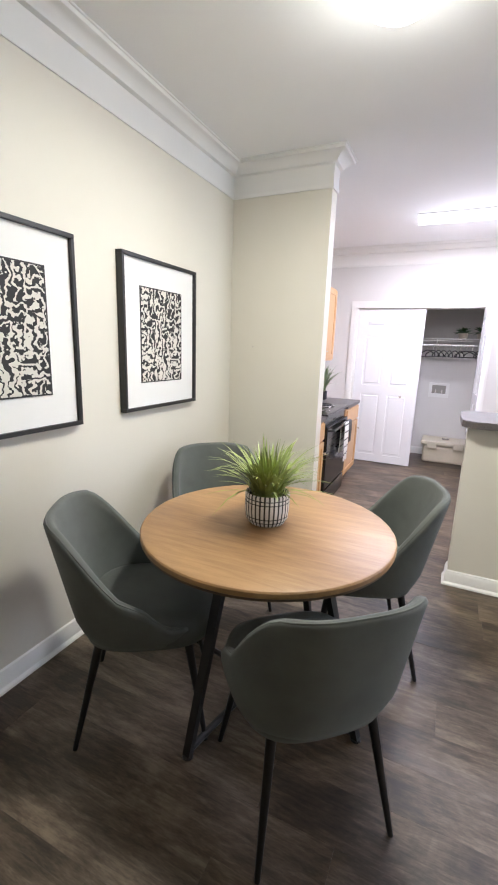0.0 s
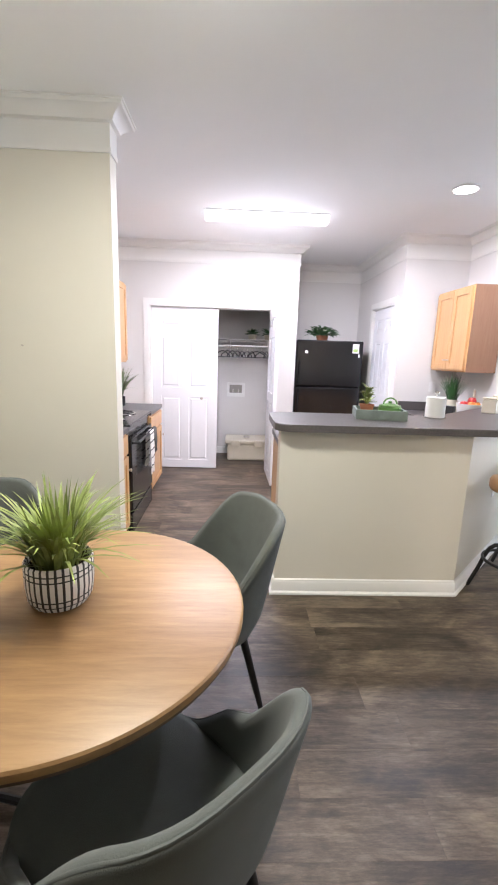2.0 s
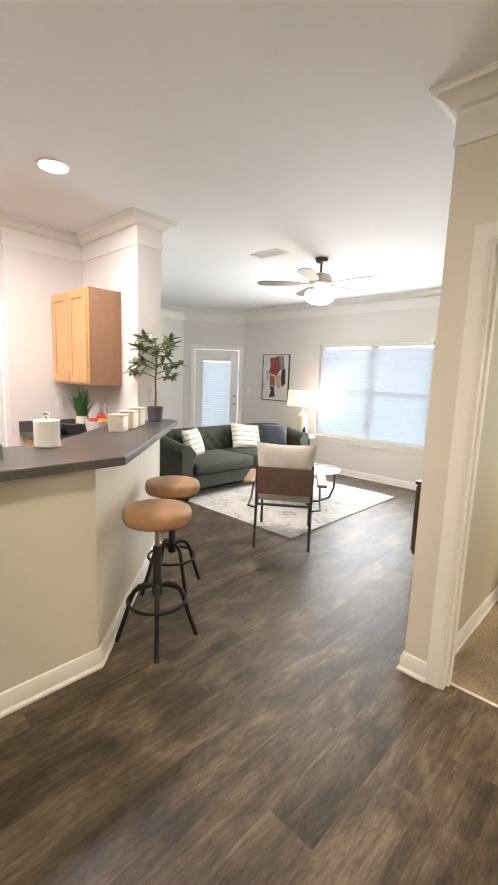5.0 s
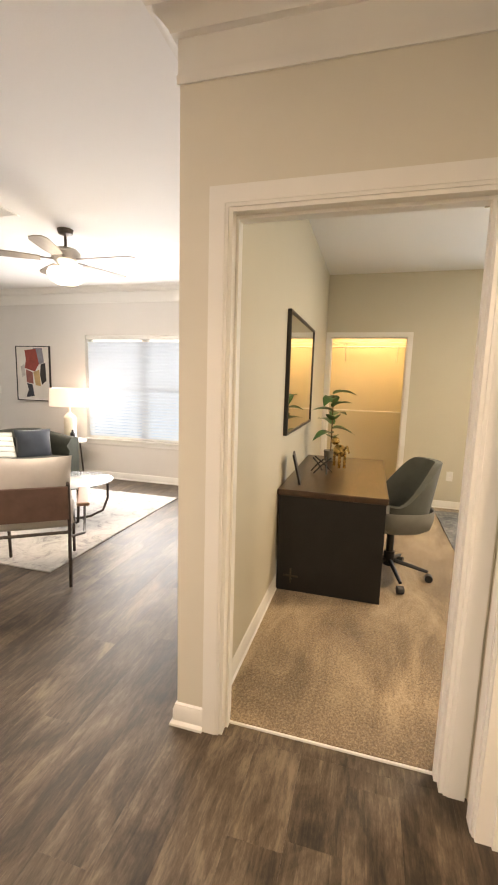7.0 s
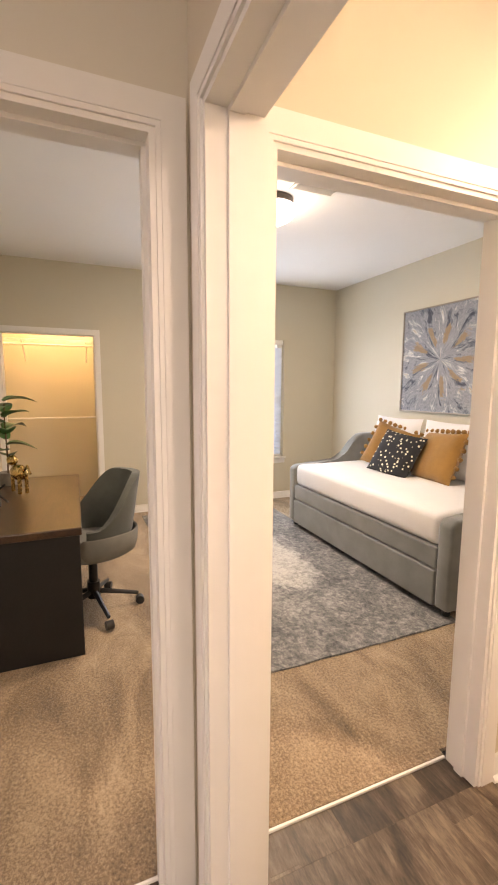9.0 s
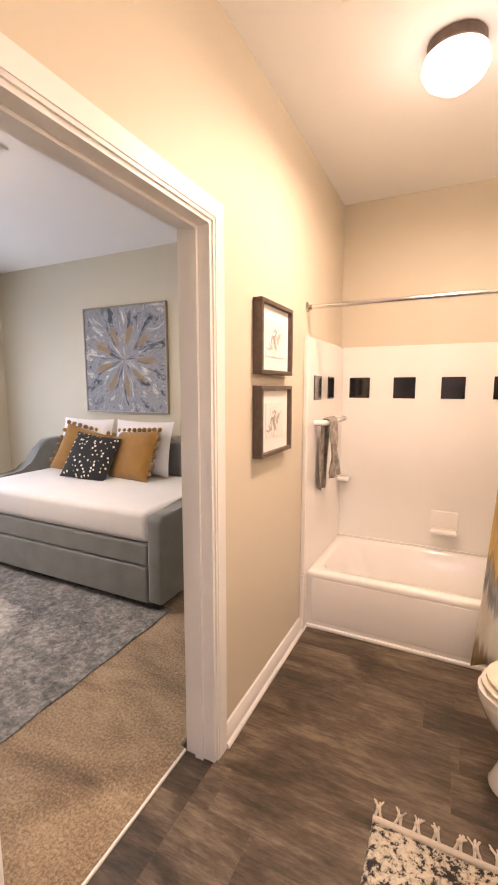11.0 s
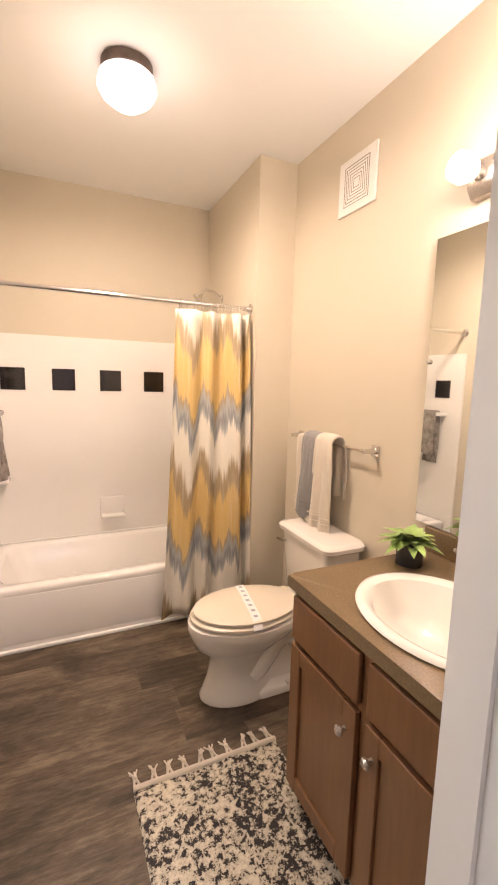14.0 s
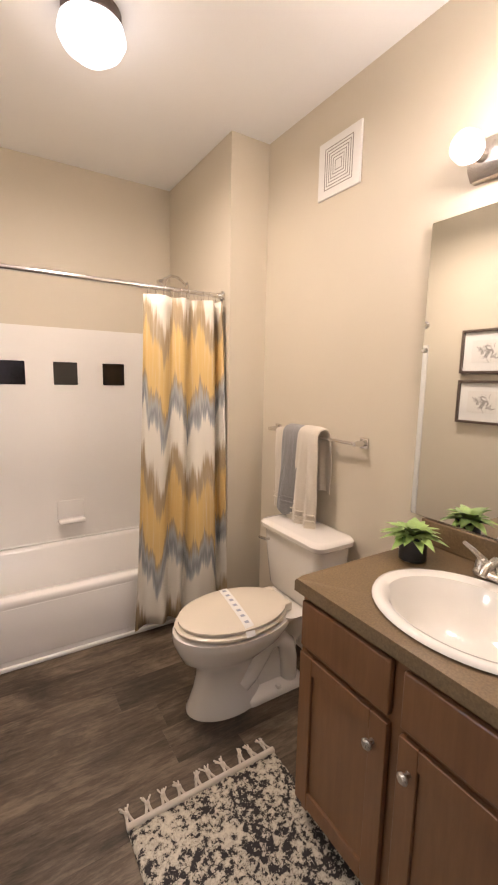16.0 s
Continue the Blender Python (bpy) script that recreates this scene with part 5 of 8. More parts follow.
def blind(name, label, m, w, h, pitch=0.043, tilt=62, slat_w=0.048):
    """A venetian blind: x across, z up from its foot; hangs in the plane y=0."""
    t = thing(name, label, "blind", m)
    bm = B()
    k = 5
    rows = []
    for j in range(k + 1):
        s = j / k - 0.5
        rows.append([bm.verts.new((x, s * slat_w, 0.004 * (1 - 4 * s * s))) for x in (-w / 2, w / 2)])
    for a, b in zip(rows, rows[1:]):
        bm.faces.new((a[0], a[1], b[1], b[0]))
    first = part("slat", bm, M_SLAT, t, "", 60, pose(0, 0, 0.05, tilt))
    n = int((h - 0.10) / pitch)
    for i in range(1, n):
        s = new("slat", first.data)
        s.parent = t
        s.matrix_basis = pose(0, 0, 0.05 + i * pitch, tilt)
    bm = B()
    box(bm, -w / 2 - 0.005, w / 2 + 0.005, -0.03, 0.03, h - 0.055, h - 0.002, 0.004, 1)
    part("head_rail", bm, M_WHITE, t)
    bm = B()
    box(bm, -w / 2, w / 2, -0.018, 0.018, 0.004, 0.022, 0.004, 1)
    part("bottom_rail", bm, M_WHITE, t)
    for x in (-w * 0.36, 0, w * 0.36):
        bm = B()
        tube(bm, [(x, -0.012, 0.02), (x, -0.012, h - 0.05)], 0.0012, 5)
        part("cord", bm, M_WHITE, t)


def window(name, label, y0, y1, z0, z1, face, mull=True):
    """A sash window in an east wall whose room face is x=face."""
    t = tagged(new(name), label, "window", "", "structure")
    for nm, a in (("window_frame", (y0, y0 + 0.045, z0, z1)), ("window_frame", (y1 - 0.045, y1, z0, z1)), ("window_frame", (y0 + 0.045, y1 - 0.045, z0, z0 + 0.045)), ("window_frame", (y0 + 0.045, y1 - 0.045, z1 - 0.045, z1))):
        bm = B()
        box(bm, face + 0.075, face + 0.125, a[0], a[1], a[2], a[3], 0.003, 1)
        part(nm, bm, M_WHITE, t)
    ym, zm = (y0 + y1) / 2, (z0 + z1) / 2
    if mull:
        bm = B()
        box(bm, face + 0.073, face + 0.128, ym - 0.05, ym + 0.05, z0 + 0.045, z1 - 0.045)
        part("mullion", bm, M_WHITE, t)
    for a, b in (((y0 + 0.045, ym - 0.05), (ym + 0.05, y1 - 0.045)) if mull else ((y0 + 0.045, y1 - 0.045),)):
        bm = B()
        box(bm, face + 0.08, face + 0.12, a, b, zm - 0.025, zm + 0.025)
        part("meeting_rail", bm, M_WHITE, t)
        for c, d in ((z0 + 0.045, zm - 0.025), (zm + 0.025, z1 - 0.045)):
            bm = B()
            box(bm, face + 0.098, face + 0.102, a, b, c, d)
            g = part("pane", bm, M_GLASS, t)
            g.visible_shadow = False
    bm = B()
    box(bm, face - 0.04, face + 0.07, y0 - 0.03, y1 + 0.03, z0 - 0.022, z0 - 0.001, 0.005, 2)
    part("window_sill", bm, M_TRIM, t)
    bm = B()
    box(bm, face - 0.014, face - 0.001, y0 - 0.02, y1 + 0.02, z0 - 0.085, z0 - 0.023, 0.003, 1)
    part("apron", bm, M_TRIM, t)


window("window_1", "wide double sash living room window", 3.15, 4.95, 0.58, 2.03, 6.15)
blind("window_blind", "white horizontal slat blind in the window", pose(6.185, 4.05, 0.58, 0, 0, 90), 1.76, 1.45)
window("window_2", "bedroom sash window", -1.66, -0.50, 0.57, 2.07, 6.30, False)
blind("window_blind", "white horizontal slat blind in the bedroom window", pose(6.335, -1.08, 0.57, 0, 0, 90), 1.12, 1.50)

# patio door in the angled wall
door = tagged(new("door_4"), "white patio door with full glass and blind", "door", "", "structure")
door.matrix_basis = ANG
for nm, a in (("stile", (0.10, 0.25, 0.02, 1.95)), ("stile", (0.76, 0.91, 0.02, 1.95)), ("rail", (0.25, 0.76, 1.80, 1.95)), ("rail", (0.25, 0.76, 0.02, 0.26))):
    bm = B()
    box(bm, a[0], a[1], -0.075, -0.03, a[2], a[3], 0.003, 1)
    part(nm, bm, M_DOOR, door)
bm = B()
box(bm, 0.25, 0.76, -0.056, -0.052, 0.26, 1.80)
g = part("pane", bm, M_GLASS, door)
g.visible_shadow = False
for z in (0.95, 1.10):
    bm = B()
    lathe(bm, [(0.026, 0), (0.026, 0.006), (0.010, 0.01), (0.010, 0.03), (0.026, 0.04), (0.026, 0.055), (0.012, 0.062)], 20)
    part("door_knob" if z < 1 else "deadbolt", bm, M_NICKEL, door, "", 40, pose(0.165, -0.03, z, -90))
for a in ((0.02, 0.09, 0, 1.96), (0.92, 0.99, 0, 1.96), (0.02, 0.99, 1.96, 2.03)):
    bm = B()
    box(bm, a[0], a[1], 0.001, 0.018, a[2], a[3], 0.003, 1)
    part("casing", bm, M_TRIM, door)
blind("door_blind", "white slat blind on the patio door", ANG @ pose(0.505, -0.01, 0.27), 0.50, 1.53)

# sofa
SW, SD = 2.40, 0.90
t = thing("tufted_sofa", "dark green tufted velvet sofa with curved arms", "sofa", pose(4.45, 4.70, 0))
plan = [(-SW / 2 + 0.09, 0.02), (-SW / 2 + 0.07, 0.30)]
plan += [(-SW / 2 + 0.36 - 0.29 * math.cos(a), SD - 0.38 + 0.29 * math.sin(a)) for a in [k * math.pi / 16 for k in range(1, 8)]]
plan += [(x, SD - 0.09) for x in np.linspace(-SW / 2 + 0.36, SW / 2 - 0.36, 15)]
plan += [(-p[0], p[1]) for p in reversed(plan[:9])]
fine_plan = []
for a, b in zip(plan, plan[1:]):
    for s in (0, 0.34, 0.67):
        fine_plan.append((a[0] + (b[0] - a[0]) * s, a[1] + (b[1] - a[1]) * s))
fine_plan.append(plan[-1])
bm = B()
rings, acc = [], 0.0
for i, p in enumerate(fine_plan):
    q0, q1 = fine_plan[max(0, i - 1)], fine_plan[min(len(fine_plan) - 1, i + 1)]
    d = Vector((q1[0] - q0[0], q1[1] - q0[1])).normalized()
    nrm = Vector((d.y, -d.x))
    if i:
        acc += math.hypot(p[0] - fine_plan[i - 1][0], p[1] - fine_plan[i - 1][1])
    back = min(1.0, max(0.0, (p[1] - 0.1) / 0.5))
    top = 0.66 + 0.08 * back
    ring = []
    for o, z in ((-0.08, 0.13), (-0.085, 0.40), (-0.09, 0.60), (-0.10, top - 0.06), (-0.08, top - 0.01), (-0.02, top + 0.01), (0.05, top - 0.01), (0.085, top - 0.06)):
        ring.append(bm.verts.new((p[0] + nrm.x * o, p[1] + nrm.y * o, z)))
    for k in range(1, 12):
        z = top - 0.06 - (top - 0.06 - 0.30) * k / 11
        dimple = 0.05 * abs(math.sin(acc * math.pi / 0.17 + (z - 0.3) * 18)) * abs(math.sin(acc * math.pi / 0.17 - (z - 0.3) * 18)) if z > 0.42 else 0
        o = 0.075 + dimple
        ring.append(bm.verts.new((p[0] + nrm.x * o, p[1] + nrm.y * o, z)))
    ring.append(bm.verts.new((p[0] + nrm.x * 0.075, p[1] + nrm.y * 0.075, 0.13)))
    rings.append(ring)
ring_faces(bm, rings)
part("backrest", bm, M_SOFA, t, "button-tufted curved back and arms", 50)
for i, x in enumerate((-0.505, 0.505)):
    bm = B()
    box(bm, x - 0.50, x + 0.50, 0.0, 0.72, 0.285, 0.44, 0.05, 4)
    part("seat_cushion", bm, M_SOFA, t, "", 60)
bm = B()
box(bm, -1.06, 1.06, 0.03, 0.80, 0.13, 0.285, 0.012, 2)
part("base", bm, M_SOFA, t)
for x in (-1.08, 1.08):
    for y in (0.06, 0.80):
        bm = B()
        tube(bm, [(x, y, 0.135), (x, y, 0.0)], 0.028, 12, 0.018)
        part("leg", bm, M_DARKWOOD, t, "", 40)


def pillow_stripes(nt):
    vec = coords(nt, (1, 1, 1))
    sep = nt.nodes.new("ShaderNodeSeparateXYZ")
    nt.links.new(vec, sep.inputs[0])
    k = add(nt, "ShaderNodeMath", operation="MULTIPLY", inp={1: 15.0})
    nt.links.new(sep.outputs["Y"], k.inputs[0])
    f = add(nt, "ShaderNodeMath", operation="FRACT")
    nt.links.new(k.outputs[0], f.inputs[0])
    return ramp(nt, f.outputs[0], [(0, (0.66, 0.64, 0.57)), (0.62, (0.12, 0.14, 0.10)), (0.72, (0.66, 0.64, 0.57)), (0.82, (0.30, 0.31, 0.22)), (0.88, (0.68, 0.66, 0.59))], True)


M_STRIPE = pattern("striped_cushion", pillow_stripes, 0.9, 0.4, 400)


def throw_pillow(label, m, w, d, h, material, group="", pom=None, name="throw_pillow"):
    t = thing(name, label, "pillow", m, group)
    bm = B()
    cushion(bm, w, d, h, None, 14, 0.45, 1)
    part("cover", bm, material, t, "", 60)
    if pom:
        rng = random.Random(int(w * 1000))
        spots = [(-w / 2 + w * i / 8, d / 2 + 0.008) for i in range(9)]
        spots += [(sx * (w / 2 + 0.006), d / 2 - d * i / 6) for sx in (-1, 1) for i in range(1, 6)]
        for px, py in spots:
            bm = B()
            bmesh.ops.create_icosphere(bm, subdivisions=2, radius=0.021, matrix=Matrix.Translation((px, py, 0.0)))
            for v in bm.verts:
                v.co += v.normal * rng.uniform(-0.003, 0.003)
            part("pompom", bm, pom, t)
    return t


throw_pillow("white cushion with dark green stripes on the sofa", pose(3.80, 5.20, 0.60, 70, 0, 26), 0.44, 0.38, 0.15, M_STRIPE)
throw_pillow("white cushion with dark green stripes on the sofa", pose(4.86, 5.28, 0.60, 68, 8, -4), 0.58, 0.38, 0.15, M_STRIPE)
throw_pillow("dark navy cushion on the sofa", pose(5.28, 5.10, 0.58, 70, 0, -40), 0.42, 0.40, 0.15, mat("navy_velvet", (0.02, 0.03, 0.045), 0.7, var=0.2, sheen=0.4))

# rug
def pale_rug(nt):
    vec = coords(nt)
    n = tex_noise(nt, vec, 6, 8, 0.75, 1.0)
    return ramp(nt, n, [(0.34, (0.26, 0.25, 0.25)), (0.46, (0.50, 0.48, 0.46)), (0.6, (0.60, 0.58, 0.55))])


M_RUG = pattern("pale_grey_rug", pale_rug, 0.95, 0.6, 300)
t = thing("living_rug", "pale grey faded pattern area rug", "rug", pose(0, 0, 0))
bm = B()
box(bm, 3.36, 5.53, 3.22, 5.0, 0.001, 0.011, 0.003, 1)
part("rug_surface", bm, M_RUG, t)

# armchair seen from behind
t = thing("lounge_armchair", "bronze metal armchair with brown leather back and cream cushions", "armchair", pose(3.37, 3.325, 0.0, 0, 0, -54))
for sx in (-1, 1):
    x = sx * 0.235
    bm = B()
    tube(bm, [(x, -0.34, 0.0), (x, -0.27, 0.40), (x, -0.31, 0.72), (x, -0.33, 0.74)], 0.012, 8)
    part("rear_leg", bm, M_BRONZE, t, "", 40)
    bm = B()
    tube(bm, [(x, 0.30, 0.012), (x, 0.26, 0.38)], 0.012, 8)
    part("front_leg", bm, M_BRONZE, t, "", 40)
    bm = B()
    tube(bm, [(x, -0.26, 0.375), (x, 0.27, 0.385)], 0.012, 8)
    part("side_rail", bm, M_BRONZE, t, "", 40)
    bm = B()
    xx = sx * 0.325
    tube(bm, [(x, -0.24, 0.33), (xx, -0.12, 0.31), (xx, 0.10, 0.32), (xx, 0.24, 0.42), (xx, 0.22, 0.535)], 0.010, 8)
    part("arm_support", bm, M_BRONZE, t, "", 40)
    bm = B()
    box(bm, xx - 0.045, xx + 0.045, -0.20, 0.30, 0.532, 0.56, 0.012, 3)
    part("armrest", bm, M_ARMWOOD, t, "brown wooden armrest")
bm = B()
tube(bm, [(-0.235, -0.268, 0.375), (0.235, -0.268, 0.375)], 0.012, 8)
part("rear_rail", bm, M_BRONZE, t, "", 40)
bm = B()
box(bm, -0.235, 0.235, -0.018, 0.0, 0.045, 0.29, 0.006, 2)
part("leather_back", bm, M_BROWNLEATHER, t, "brown leather back panel", None, pose(0, -0.275, 0.43, 7))
bm = B()
cushion(bm, 0.52, 0.52, 0.20, pose(0, -0.16, 0.65, 98), 14, 0.4, 1)
part("back_cushion", bm, M_LINEN, t, "cream linen cushion", 60)
bm = B()
box(bm, -0.25, 0.25, -0.22, 0.30, 0.39, 0.48, 0.035, 4)
part("seat_cushion", bm, M_LINEN, t, "cream linen cushion", 60)

# coffee table
t = thing("coffee_table", "round glass coffee table with dark curved legs", "table", pose(4.40, 3.82, 0.011))
bm = B()
lathe(bm, [(0.37, 0.405), (0.38, 0.409), (0.38, 0.421), (0.37, 0.425)], 56)
part("glass_top", bm, mat("pale_gloss_top", (0.42, 0.45, 0.48), 0.06, var=0.05, bmp=0.0, coat=0.5), t, "glossy pale glass top", 30)
for k in range(4):
    a = radians(45 + 90 * k)
    c, s = math.cos(a), math.sin(a)
    bm = B()
    tube(bm, [(0.33 * c, 0.33 * s, 0.404), (0.33 * c, 0.33 * s, 0.20), (0.28 * c, 0.28 * s, 0.07), (0.15 * c, 0.15 * s, 0.02), (0, 0, 0.014)], 0.013, 8)
    part("leg", bm, M_BRONZE, t, "", 50)
t = thing("table_succulent", "small green succulent on the coffee table", "plant", pose(4.33, 3.95, 0.437))
bm = B()
lathe(bm, [(0.04, 0), (0.055, 0.05), (0.05, 0.05)], 18)
part("pot", bm, M_BLACKPLASTIC, t, "", 40)
bm = B()
r_ = random.Random(41)
for i in range(34):
    a = i * 2.4
    leaf(bm, (0, 0, 0.05), (math.cos(a), math.sin(a), 0.3 + i * 0.06), 0.10 - 0.001 * i, 0.03)
part("leaves", bm, M_LEAF, t)

# side table, lamp
t = thing("side_table", "round white side table beside the sofa", "table", pose(5.80, 4.95, 0))
bm = B()
lathe(bm, [(0.19, 0.56), (0.20, 0.565), (0.20, 0.585), (0.19, 0.59)], 40)
part("top", bm, M_WHITE, t, "", 30)
for k in range(3):
    a = radians(90 + 120 * k)
    bm = B()
    tube(bm, [(0.12 * math.cos(a), 0.12 * math.sin(a), 0.56), (0.17 * math.cos(a), 0.17 * math.sin(a), 0)], 0.012, 8)
    part("leg", bm, M_BRONZE, t, "", 40)
t = thing("table_lamp", "white ribbed table lamp with lit drum shade", "lamp", pose(5.80, 4.96, 0.59))
bm = B()
lathe(bm, [(0.06, 0), (0.08, 0.006)] + [(0.075 + 0.006 * (i % 2), 0.02 + 0.03 * i) for i in range(11)] + [(0.03, 0.36), (0.012, 0.38), (0.012, 0.50)], 32)
part("lamp_base", bm, M_CREAM, t, "white ribbed ceramic base", 50)
M_SHADE, snt, sbs = nodes_of("lit_lampshade")
sbs.inputs["Base Color"].default_value = (0.75, 0.62, 0.55, 1)
sbs.inputs["Emission Color"].default_value = (1.0, 0.80, 0.68, 1)
sbs.inputs["Emission Strength"].default_value = 0.42
bump(snt, sbs, tex_noise(snt, coords(snt), 300, 3), 0.2)
bm = B()
lathe(bm, [(0.255, 0.46), (0.245, 0.70), (0.242, 0.70), (0.252, 0.46)], 48, caps=False)
shade = part("shade", bm, M_SHADE, t, "glowing blush fabric shade", 40)
shade.visible_shadow = False
t = thing("dark_bottle", "small black bottle on the side table", "bottle", pose(5.70, 4.84, 0.591))
bm = B()
lathe(bm, [(0.03, 0), (0.033, 0.005), (0.033, 0.10), (0.014, 0.125), (0.014, 0.15), (0.01, 0.15)], 20)
part("bottle_body", bm, M_BLACKGLOSS, t, "", 40)

# abstract art
t = picture("abstract_painting", "framed abstract painting in rust, black and grey", wallpose("x", 6.15, -1, 5.84, 1.475), 0.60, 0.80, M_FRAME_BLACK, mat("off_white_canvas", (0.72, 0.70, 0.66), 0.8, var=0.05, scale=5, bmp=0.3, bscale=300), 0, 0.012, 0.03, None, "canvas")
for c, pts in (((0.30, 0.06, 0.045), [(-0.14, 0.34), (0.06, 0.36), (0.11, 0.14), (0.03, 0.03), (-0.15, 0.08), (-0.12, 0.2)]),
               ((0.22, 0.22, 0.26), [(0.01, 0.37), (0.17, 0.37), (0.20, 0.16), (0.09, 0.13), (0.03, 0.2)]),
               ((0.03, 0.028, 0.03), [(0.14, 0.14), (0.22, 0.16), (0.23, -0.10), (0.15, -0.16), (0.12, -0.02)]),
               ((0.52, 0.36, 0.18), [(0.00, 0.02), (0.11, 0.06), (0.13, -0.18), (0.04, -0.17)]),
               ((0.32, 0.12, 0.10), [(-0.13, 0.06), (-0.01, 0.02), (0.00, -0.15), (-0.12, -0.13)]),
               ((0.04, 0.045, 0.06), [(-0.12, -0.14), (-0.02, -0.16), (0.01, -0.33), (-0.14, -0.35), (-0.09, -0.24)]),
               ((0.48, 0.46, 0.44), [(-0.22, 0.10), (-0.15, 0.14), (-0.14, -0.02), (-0.2, -0.06)])):
    bm = B()
    plate(bm, pts, 0.0206, 0.0216 + 0.0002 * c[0])
    part("paint_shape", bm, mat("art_paint", c, 0.7, var=0.2, scale=12, bmp=0.3), t)

# television console
t = thing("tv_console", "low dark wood television console", "cabinet", pose(3.70, 1.745, 0))
bm = B()
box(bm, 0, 1.6, 0, 0.50, 0.08, 0.66, 0.004, 1)
part("body", bm, M_DARKWOOD, t)
bm = B()
box(bm, -0.015, 1.615, 0, 0.515, 0.662, 0.69, 0.004, 1)
part("top", bm, M_DARKWOOD, t)
for i in range(3):
    bm = B()
    box(bm, 0.02 + i * 0.525, 0.53 + i * 0.525, 0.50, 0.518, 0.10, 0.645, 0.003, 1)
    d = part("door", bm, M_DARKWOOD, t)
    bm = B()
    tube(bm, [(0.05 + i * 0.525, 0.53, 0.36), (0.05 + i * 0.525, 0.53, 0.46)], 0.005, 6)
    part("handle", bm, M_NICKEL, d)
for x in (0.04, 1.56):
    for y in (0.05, 0.46):
        bm = B()
        tube(bm, [(x, y, 0.082), (x, y, 0)], 0.022, 8, 0.016)
        part("leg", bm, M_DARKWOOD, t)

# ceiling fan
t = thing("ceiling_fan", "ceiling fan with brown blades and lit glass bowl", "ceiling fan", pose(4.11, 3.59, HM) @ Matrix.Scale(0.95, 4))
bm = B()
lathe(bm, [(0.02, -0.055), (0.06, -0.04), (0.07, -0.002)], 28)
part("canopy", bm, M_BRONZE, t, "", 50)
bm = B()
tube(bm, [(0, 0, -0.05), (0, 0, -0.17)], 0.013, 10)
part("rod", bm, M_BRONZE, t, "", 40)
bm = B()
lathe(bm, [(0.03, -0.15), (0.10, -0.17), (0.125, -0.20), (0.125, -0.25), (0.09, -0.28), (0.06, -0.31), (0.05, -0.34)][::-1], 32)
part("motor", bm, M_NICKEL, t, "brushed metal motor housing", 50)
M_BLADE = wood("fan_blade_wood", (0.30, 0.26, 0.22), (0.22, 0.185, 0.155), "x", 3, 0.4)
for k in range(5):
    turn = Matrix.Rotation(radians(72 * k + 56), 4, "Z")
    bm = B()
    pts = [(0.21, -0.05), (0.40, -0.066), (0.60, -0.07), (0.66, -0.05), (0.68, 0), (0.66, 0.05), (0.60, 0.07), (0.40, 0.066), (0.21, 0.05)]
    plate(bm, pts, -0.004, 0.004, turn @ pose(0, 0, -0.265, 6))
    b = part("blade", bm, M_BLADE, t)
    bm = B()
    box(bm, 0.10, 0.27, -0.016, 0.016, -0.262, -0.256, 0.002, 1, turn @ pose(0, 0, 0.0))
    part("blade_bracket", bm, M_BRONZE, b)
bm = B()
lathe(bm, [(0.02, -0.48), (0.09, -0.465), (0.145, -0.43), (0.165, -0.385), (0.15, -0.345), (0.06, -0.342)], 36)
gl = part("glass_bowl", bm, glow("fan_bowl_glow", (1.0, 0.95, 0.86), 2.5), t, "glowing frosted glass bowl", 60)
gl.visible_shadow = False


def vent(name, label, m, w, d, slats=7):
    """A ceiling or wall register lying on z=0, looking to +z."""
    t = thing(name, label, "vent", m)
    for a in ((-w / 2, w / 2, -d / 2, -d / 2 + 0.022), (-w / 2, w / 2, d / 2 - 0.022, d / 2), (-w / 2, -w / 2 + 0.022, -d / 2 + 0.022, d / 2 - 0.022), (w / 2 - 0.022, w / 2, -d / 2 + 0.022, d / 2 - 0.022)):
        bm = B()
        box(bm, *a, 0, 0.008, 0.002, 1)
        part("frame_bar", bm, M_WHITE, t)
    # Grey sheet behind the slats stands for the shade in the opening.
    bm = B()
    box(bm, -w / 2 + 0.02, w / 2 - 0.02, -d / 2 + 0.02, d / 2 - 0.02, 0, 0.0015)
    part("backing_shade", bm, M_SLOT_SHADE, t)
    for i in range(slats):
        y = -d / 2 + 0.022 + (d - 0.044) * (i + 0.5) / slats
        bm = B()
        box(bm, -w / 2 + 0.022, w / 2 - 0.022, -0.007, 0.007, -0.0008, 0.0008, 0, 1, pose(0, y, 0.005, 28))
        part("slat", bm, M_WHITE, t)
    return t


vent("ceiling_vent", "white slatted air vent in the ceiling", pose(3.67, 3.91, HM, 180, 0, 90), 0.36, 0.18)
wallplate("wall_switch", "white switch plate beside the patio door", wallpose("x", 6.15, -1, 6.50, 1.22))

# ---- bedroom ----
M_VELVET = mat("grey_velvet", (0.15, 0.16, 0.155), 0.75, var=0.18, scale=5, bmp=0.2, bscale=300, sheen=0.5)
M_SHEET = mat("white_sheet", (0.78, 0.78, 0.79), 0.9, var=0.02, scale=4, bmp=0.25, bscale=40, bdist=0.004)
M_MUSTARD = mat("mustard_cloth", (0.30, 0.155, 0.035), 0.9, var=0.15, scale=8, bmp=0.5, bscale=350, sheen=0.3)


